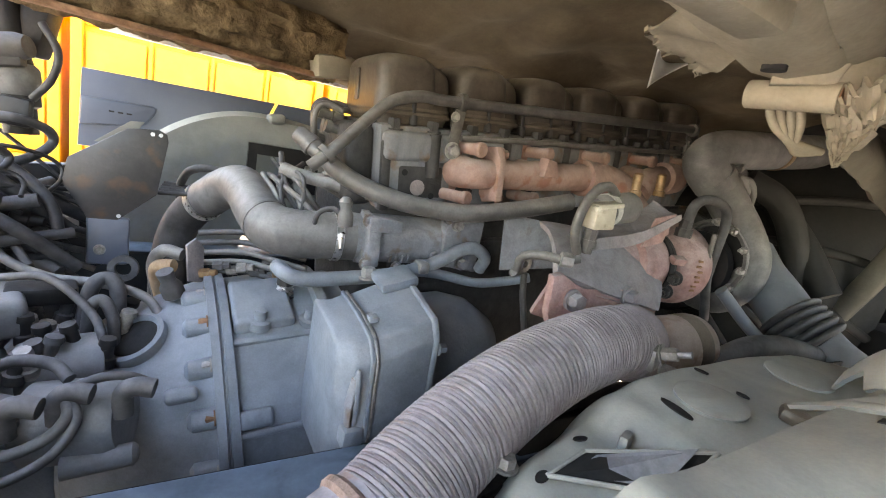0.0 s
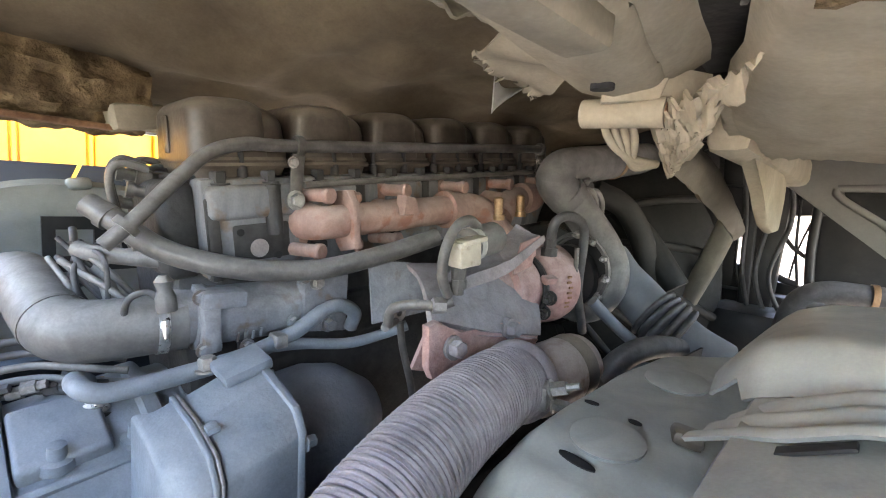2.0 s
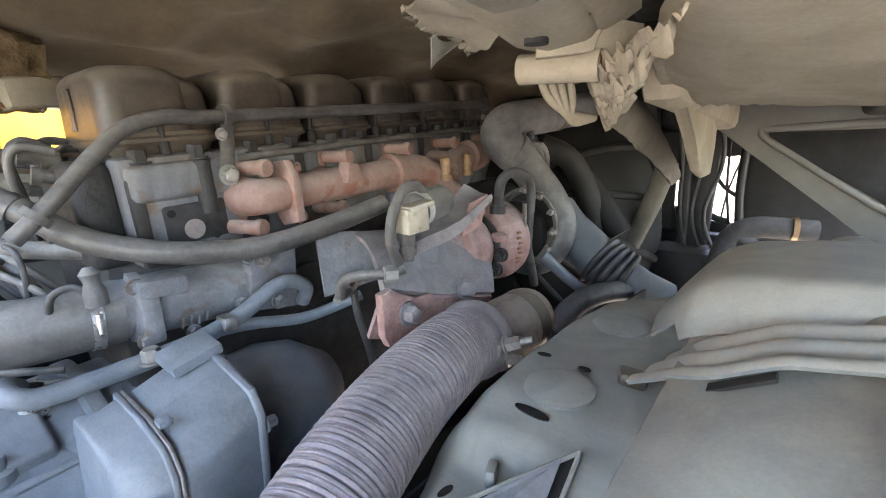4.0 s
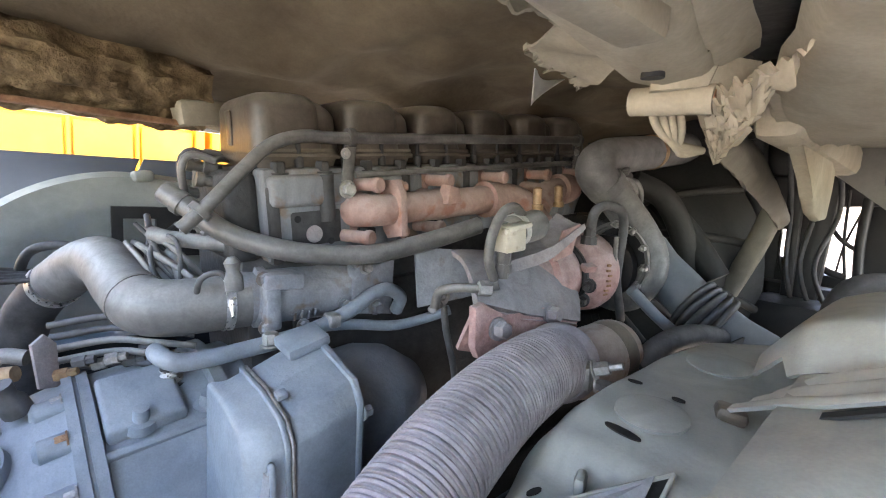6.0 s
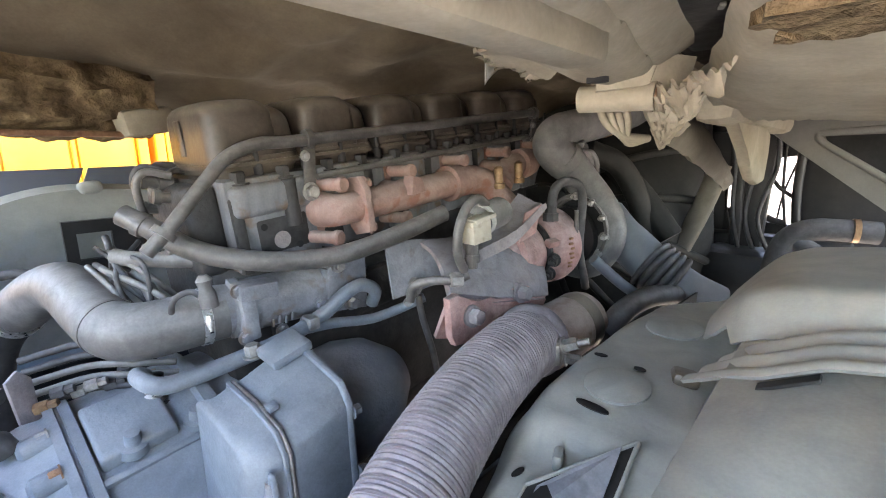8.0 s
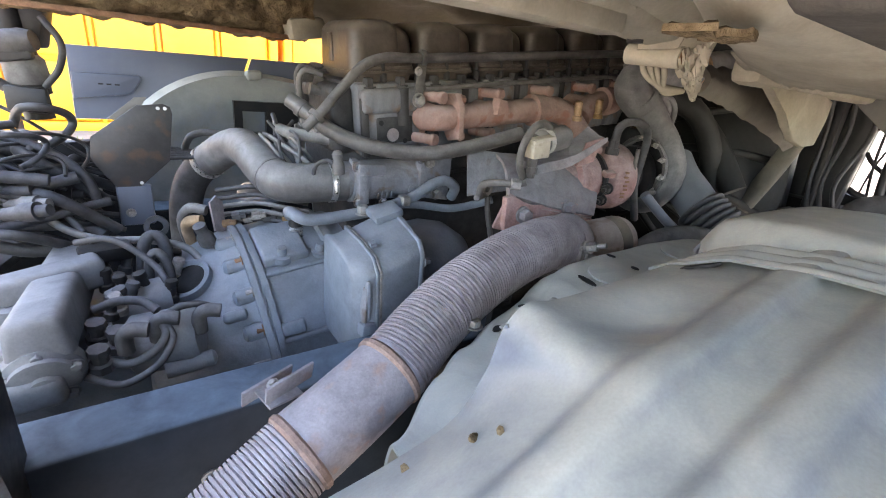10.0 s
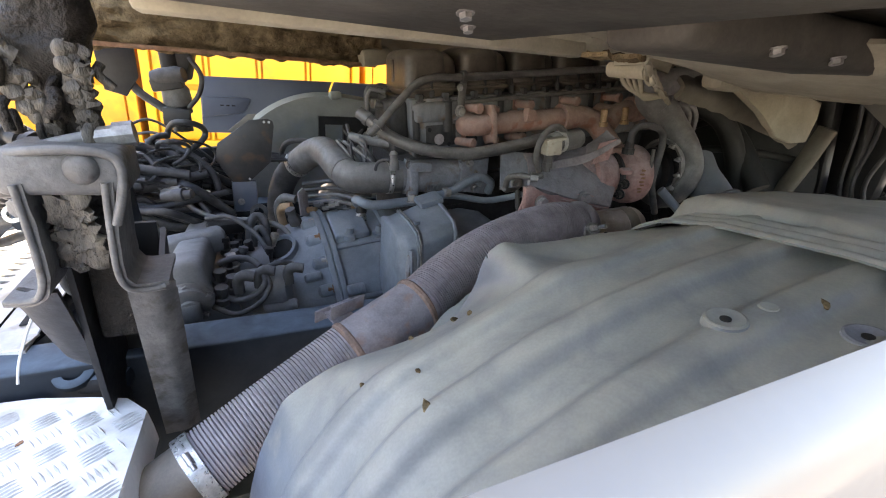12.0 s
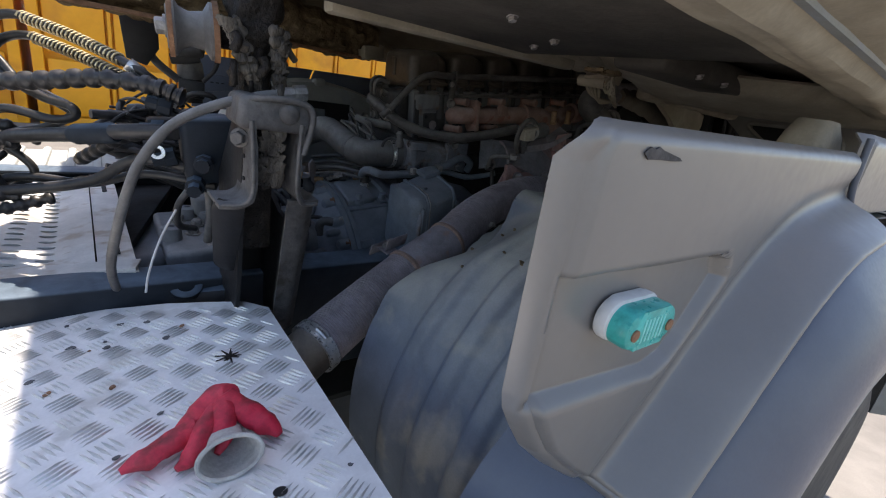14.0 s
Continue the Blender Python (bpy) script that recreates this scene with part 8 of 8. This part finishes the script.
    part("bottle", box(bmesh.new(), (-0.405, 1.62, 1.12), (0.05, 0.06, 0.08), (0, 0, 0), 0.015, 3), M_WHITE, w)
    part("cap", lathe(bmesh.new(), (-0.40, 1.60, 1.155), (0, 0, 1), [(0, 0.014), (0.02, 0.012), (0.02, 0)], 14), M_WHITE, w)
    h = thing("wiring_harness", (-0.35, 1.45, 1.2), "tangle of dusty cables and hoses beside the far rail", "cables")
    rnd = random.Random(21)
    for k in range(48):
        a = V(-0.62 + rnd.uniform(-0.05, 0.15), 1.35 + rnd.uniform(-0.12, 0.2), 1.18 + rnd.uniform(-0.06, 0.12))
        b = V(-0.38 + rnd.uniform(-0.06, 0.08), 1.45 + rnd.uniform(-0.1, 0.12), 1.12 + rnd.uniform(-0.12, 0.08))
        m = a.lerp(b, 0.5) + V(rnd.uniform(-0.05, 0.05), rnd.uniform(-0.1, 0.05), rnd.uniform(-0.04, 0.09))
        tube("cable", [a, a.lerp(m, 0.5) + V(0, 0, rnd.uniform(-0.02, 0.03)), m, b], rnd.choice((0.004, 0.005, 0.007, 0.010, 0.013)), rnd.choice((M_WIRE, M_WIRE, M_WIRE, M_RUBBER)), h, "", 6, 8)
    for k in range(16):
        q0 = V(-0.56 + rnd.uniform(-0.10, 0.17), 1.38 + rnd.uniform(-0.08, 0.14), 1.235 + rnd.uniform(-0.05, 0.05))
        R = rnd.uniform(0.025, 0.060)
        tilt = rnd.uniform(-0.5, 0.5)
        pts = [q0 + V(R * 1.3 * math.cos(4.6 * q / 10 + k), 0.03 * math.sin(q + k), R * math.sin(4.6 * q / 10 + k) + tilt * R * math.cos(4.6 * q / 10 + k)) for q in range(11)]
        tube("cable_loop", pts, rnd.choice((0.004, 0.006, 0.009)), rnd.choice((M_WIRE, M_WIRE, M_LINE)), h, "", 4, 8)
    for k in range(8):
        p0 = V(-0.55 + rnd.uniform(-0.06, 0.15), 1.33 + rnd.uniform(-0.1, 0.1), 1.17 + rnd.uniform(-0.05, 0.08))
        part("plug_connector", lathe(bmesh.new(), p0, (1, rnd.uniform(-0.4, 0.4), rnd.uniform(-0.4, 0.2)), [(0, 0.012), (0.03, 0.014), (0.032, 0.018), (0.06, 0.018), (0.06, 0.012), (0.08, 0.011)], 14), rnd.choice((M_RUBBER, M_HOSEGREY, M_BLACK)), h)
    # Black box added behind the cables to darken the gaps between them.
    part("cable_backing", box(bmesh.new(), (-0.50, 1.60, 1.13), (0.34, 0.03, 0.20), (0, 0, 12), 0.012), M_BLACK, h)
    tube("long_cable", [(-0.46, 1.40, 1.20), (-0.40, 1.36, 1.10), (-0.32, 1.34, 1.06), (-0.22, 1.30, 1.06), (-0.14, 1.27, 1.04), (-0.10, 1.23, 0.98)], 0.008, M_HOSEGREY, h)
    tube("long_cable", [(-0.50, 1.45, 1.28), (-0.40, 1.43, 1.24), (-0.34, 1.42, 1.18), (-0.33, 1.42, 1.11)], 0.010, M_WIRE, h)
    tube("loop", [(-0.175, 1.63, 1.14), (-0.17, 1.60, 1.19), (-0.14, 1.58, 1.235), (-0.08, 1.56, 1.24), (-0.04, 1.55, 1.205), (-0.02, 1.54, 1.17)], 0.009, M_WIRE, h)
    for k in range(5):
        y = 1.55 + 0.012 * k
        tube("straight_cable", [(-0.20, y, 1.185 + 0.004 * k), (-0.10, y - 0.01, 1.185), (0.02, y - 0.04, 1.19 - 0.003 * k), (0.09, y - 0.09, 1.21)], 0.005, M_WIRE, h, "", 5, 8)
    tube("orange_hose", [(-0.115, 1.33, 1.085), (-0.145, 1.34, 1.08), (-0.155, 1.36, 1.05), (-0.15, 1.38, 0.98)], 0.012, M_ORANGEHOSE, h, "faded orange hose")
    tube("grey_hose", [(-0.105, 1.35, 1.10), (-0.14, 1.36, 1.105), (-0.165, 1.38, 1.07), (-0.165, 1.40, 1.0)], 0.012, M_HOSEGREY, h)
    u = thing("pipe_union", (-0.08, 1.33, 1.06), "brass-coloured pipe unions and lines above the gearbox", "fittings")
    part("flange_plate", plate(bmesh.new(), [(0, -0.03), (0.03, -0.04), (0.035, 0.03), (0.02, 0.05), (0, 0.04)], 0.006, (-0.095, 1.33, 1.085), (90, 0, 50), 0.001), M_CASTPINK, u)
    for k in range(7):
        x = -0.075 + 0.022 * k
        part("union_nut", lathe(bmesh.new(), (x, 1.345 + 0.01 * (k % 3), 1.065 + 0.012 * (k % 2)), (1, -0.15, 0.1), [(0, 0.010), (0.018, 0.010), (0.018, 0.007), (0.03, 0.007)], 6), rnd.choice((M_COPPER, M_BOLT, M_RUBBER)), u)
    for k in range(5):
        z = 1.06 + 0.02 * k
        tube("line", [(-0.08, 1.37, z), (0.0, 1.36, z + 0.005), (0.06, 1.34, z - 0.005), (0.12, 1.33, z - 0.02)], 0.006, rnd.choice((M_RUBBER, M_WIRE, M_HOSEGREY)), u, "", 5, 8)
    part("elbow_fitting", lathe(bmesh.new(), (-0.10, 1.27, 1.05), (-0.2, -0.3, 1), [(0, 0.018), (0.02, 0.018), (0.03, 0.012), (0.05, 0.014)], 14), M_RUBBER, u)
    part("line_ring", lathe(bmesh.new(), (-0.23, 1.42, 1.05), (0.2, -1, 0.2), [(-0.008, 0.014), (-0.008, 0.026), (0.008, 0.026), (0.008, 0.014)], 22, True), M_RUBBER, u)


build_far_mount()


# ---- trailer lines behind the cab ----
def helix(pts, R, turns, per=10):
    axis = spline(pts, 24)
    out = []
    n = turns * per
    for i in range(n + 1):
        f = i / n * (len(axis) - 1)
        k = min(int(f), len(axis) - 2)
        p = axis[k].lerp(axis[k + 1], f - k)
        d = (axis[k + 1] - axis[k]).normalized()
        u = d.cross(V(0, 0, 1)).normalized()
        w = u.cross(d)
        a = 2 * math.pi * i / per
        out.append(p + (u * math.cos(a) + w * math.sin(a)) * R)
    return out


def build_lines():
    c = thing("trailer_lines", (-0.8, 1.0, 1.05), "bundle of coiled black trailer air lines over the catwalk", "air lines")
    # ribbed sleeve to the valve
    pts = spline([(-0.80, 0.97, 1.375), (-0.77, 0.95, 1.37), (-0.68, 0.90, 1.368), (-0.59, 0.85, 1.376), (-0.50, 0.80, 1.385), (-0.41, 0.76, 1.378), (-0.36, 0.75, 1.36)], 24)
    part("ribbed_sleeve", sweep(bmesh.new(), pts, [0.0125 + 0.0045 * (1 if (i // 4) % 2 else 0) for i in range(len(pts))], 14), M_LINE, c, "ribbed black sleeve", 60)
    pts = spline([(-0.62, 1.00, 1.20), (-0.56, 0.93, 1.235), (-0.50, 0.87, 1.27), (-0.43, 0.82, 1.29), (-0.38, 0.79, 1.30)], 22)
    part("ribbed_sleeve", sweep(bmesh.new(), pts, [0.011 + 0.004 * (1 if (i // 4) % 2 else 0) for i in range(len(pts))], 12), M_LINE, c, "", 60)
    # two lines with bright springs
    for dy, dz, lx in ((0, 0, 0), (0.03, -0.035, 0.02)):
        tube("air_line", [(-0.40 + lx, 0.80 + dy, 1.375 + dz), (-0.45, 0.80 + dy, 1.412 + dz), (-0.55, 0.88 + dy, 1.455 + dz), (-0.65, 0.95 + dy, 1.487 + dz), (-0.71, 0.97 + dy, 1.47 + dz), (-0.73, 0.97 + dy, 1.42 + dz), (-0.68, 0.94 + dy, 1.37), (-0.62, 0.90 + dy, 1.34), (-0.572, 0.87, 1.327), (-0.57, 0.868, 1.31), (-0.61, 0.88, 1.302), (-0.69, 0.91, 1.318), (-0.76, 0.94, 1.29), (-0.80, 0.95 + dy, 1.22)], 0.0085, M_LINE, c, "", 8, 10)
        part("spring", sweep(bmesh.new(), helix([(-0.64, 0.945 + dy, 1.484 + dz), (-0.55, 0.88 + dy, 1.455 + dz), (-0.46, 0.806 + dy, 1.418 + dz)], 0.0105, 24, 8), 0.0019, 6), M_GOLD, c, "bright spring round the line")
        part("line_nut", lathe(bmesh.new(), (-0.45 + lx, 0.80 + dy, 1.412 + dz), (0.75, 0, -0.6), [(0, 0.013), (0.025, 0.013), (0.03, 0.009), (0.06, 0.009)], 8), M_BRIGHT, c)
    # arching loops
    tube("air_line", [(-0.78, 0.97, 1.33), (-0.84, 0.98, 1.365), (-0.90, 1.00, 1.378), (-0.93, 1.0, 1.35), (-0.90, 0.98, 1.31), (-0.83, 0.95, 1.312), (-0.76, 0.93, 1.27), (-0.70, 0.92, 1.235), (-0.675, 0.92, 1.19), (-0.73, 0.93, 1.15)], 0.008, M_LINE, c)
    tube("air_line", [(-0.74, 0.96, 1.30), (-0.80, 0.97, 1.38), (-0.77, 0.97, 1.43), (-0.71, 0.96, 1.42), (-0.66, 0.93, 1.36), (-0.60, 0.90, 1.33), (-0.58, 0.89, 1.31), (-0.63, 0.90, 1.285), (-0.72, 0.93, 1.26), (-0.80, 0.95, 1.19)], 0.008, M_LINE, c)
    rnd = random.Random(31)
    # tangled coils
    for k in range(6):
        y = 0.92 + rnd.uniform(-0.06, 0.16)
        a = V(-1.12 + rnd.uniform(-0.1, 0.1), y, 1.14 + rnd.uniform(0, 0.13))
        b = V(-0.73 + rnd.uniform(-0.06, 0.05), y + rnd.uniform(-0.05, 0.05), 1.11 + rnd.uniform(0, 0.12))
        m = a.lerp(b, 0.5) + V(0, rnd.uniform(-0.05, 0.05), rnd.uniform(-0.04, 0.05))
        w = [a.lerp(b, q / 5) + V(0, rnd.uniform(-0.05, 0.05), rnd.uniform(-0.045, 0.05)) for q in range(1, 5)]
        part("coiled_line", sweep(bmesh.new(), helix([a] + w + [b], rnd.uniform(0.018, 0.034), rnd.randint(6, 11), 14), rnd.uniform(0.006, 0.008), 8), rnd.choice((M_LINE, M_LINE, M_LINE)), c, "", 60)
    # lines in ribbed wraps, lying across the coils
    for k in range(5):
        a = V(-1.10 + rnd.uniform(-0.1, 0.1), 0.93 + rnd.uniform(-0.05, 0.1), 1.20 + rnd.uniform(-0.06, 0.10))
        b = V(-0.68 + rnd.uniform(-0.05, 0.04), 0.90 + rnd.uniform(-0.03, 0.08), 1.14 + rnd.uniform(-0.03, 0.14))
        w = [a.lerp(b, q / 4) + V(0, rnd.uniform(-0.04, 0.04), rnd.uniform(-0.03, 0.09)) for q in range(1, 4)]
        pts = spline([a] + w + [b], 30)
        part("ribbed_sleeve", sweep(bmesh.new(), pts, [0.0095 + 0.004 * (1 if (i // 3) % 2 else 0) for i in range(len(pts))], 10), M_LINE, c, "", 60)
    for k in range(12):
        y = 0.92 + rnd.uniform(-0.08, 0.14)
        x = -0.95 + rnd.uniform(-0.15, 0.2)
        z = 1.14 + rnd.uniform(0, 0.12)
        pts = []
        R = rnd.uniform(0.04, 0.08)
        tilt = rnd.uniform(-0.6, 0.6)
        for q in range(15):
            t = 5.6 * q / 14 + k
            pts.append((x + R * math.cos(t), y + 0.03 * math.sin(t * 0.7), z + R * 0.6 * math.sin(t) + tilt * R * math.cos(t)))
        tube("loose_loop", pts, rnd.choice((0.007, 0.009, 0.011)), rnd.choice((M_LINE, M_LINE, M_LINE)), c, "", 4, 8)
    tube("blue_line", [(-1.08, 0.94, 1.24), (-1.02, 0.93, 1.225), (-0.97, 0.93, 1.20), (-0.93, 0.94, 1.19), (-0.92, 0.95, 1.215)], 0.012, M_BLUE, c, "blue air line")
    # thick line with a grey ferrule
    tube("thick_line", [(-0.76, 0.96, 1.22), (-0.70, 0.90, 1.262), (-0.63, 0.85, 1.276), (-0.55, 0.80, 1.285), (-0.46, 0.75, 1.298), (-0.40, 0.74, 1.30)], 0.0135, M_LINE, c)
    part("ferrule", lathe(bmesh.new(), (-0.56, 0.805, 1.284), (0.88, -0.45, 0.1), [(0, 0.015), (0.01, 0.019), (0.085, 0.019), (0.09, 0.016)], 18), M_RAIL, c, "blue-grey ferrule")
    tube("long_line", [(-0.36, 0.78, 1.22), (-0.46, 0.80, 1.238), (-0.56, 0.85, 1.186), (-0.68, 0.88, 1.165), (-0.81, 0.90, 1.155), (-0.95, 0.92, 1.12), (-1.15, 0.95, 1.08)], 0.011, M_LINE, c)
    tube("long_line", [(-0.33, 0.80, 1.18), (-0.46, 0.84, 1.20), (-0.58, 0.90, 1.17), (-0.72, 0.92, 1.18), (-0.9, 0.95, 1.10)], 0.009, M_LINE, c)
    # the drooping line in front
    d = thing("air_line", (-0.45, 0.6, 1.0), "grey air line arching down from the mount post", "air line")
    tube("line", [(-0.16, 0.60, 1.385), (-0.21, 0.58, 1.382), (-0.29, 0.56, 1.365), (-0.355, 0.55, 1.334), (-0.40, 0.55, 1.285), (-0.425, 0.55, 1.24), (-0.455, 0.565, 1.17), (-0.483, 0.60, 1.10), (-0.505, 0.67, 1.03), (-0.518, 0.745, 0.97)], 0.0075, M_HOSEGREY, d, "", 10, 12)
    part("nut", lathe(bmesh.new(), (-0.205, 0.582, 1.3825), (1, 0.25, 0.05), [(0, 0.011), (0.03, 0.011), (0.03, 0.014), (0.05, 0.014)], 8), M_BOLT, d)
    tube("thin_wire", [(-0.40, 0.74, 1.15), (-0.43, 0.72, 1.10), (-0.455, 0.70, 1.04), (-0.465, 0.69, 1.0)], 0.0022, M_WHITE, d)
    tube("thin_wire", [(-0.78, 0.70, 1.035), (-0.70, 0.705, 1.015), (-0.60, 0.71, 1.0), (-0.52, 0.72, 0.985)], 0.0022, M_HOSEGREY, d)
    # valve the lines go to
    v = thing("air_valve", (-0.36, 0.78, 1.25), "grey air valve with fittings beside the mount post", "valve")
    part("body", box(bmesh.new(), (-0.335, 0.80, 1.26), (0.10, 0.10, 0.13), (0, 0, 12), 0.014, 3), M_RAIL, v)
    part("lever_case", box(bmesh.new(), (-0.40, 0.79, 1.30), (0.07, 0.05, 0.04), (0, 0, 12), 0.008), M_BLACK, v)
    for x, y, z, ax in ((-0.385, 0.765, 1.34, (-1, 0, 0.3)), (-0.40, 0.76, 1.30, (-1, 0, 0)), (-0.39, 0.765, 1.25, (-1, -0.1, -0.2)), (-0.34, 0.745, 1.24, (0, -1, 0)), (-0.36, 0.745, 1.20, (0, -1, -0.2))):
        part("fitting", lathe(bmesh.new(), (x, y, z), ax, [(0, 0.018), (0.02, 0.018), (0.022, 0.013), (0.04, 0.013)], 8), M_RAIL, v)
    part("ring_bolt", lathe(bmesh.new(), (-0.415, 0.74, 1.262), (0, -1, 0.2), [(-0.003, 0.007), (-0.003, 0.013), (0.003, 0.013), (0.003, 0.007)], 18, True), M_BRIGHT, v)
    tube("valve_hose", [(-0.37, 0.76, 1.19), (-0.40, 0.77, 1.15), (-0.41, 0.80, 1.10), (-0.39, 0.86, 1.07)], 0.007, M_RUBBER, v)
    tube("valve_hose", [(-0.34, 0.76, 1.18), (-0.345, 0.77, 1.12), (-0.36, 0.80, 1.06)], 0.009, M_HOSEGREY, v)
    return c


build_lines()
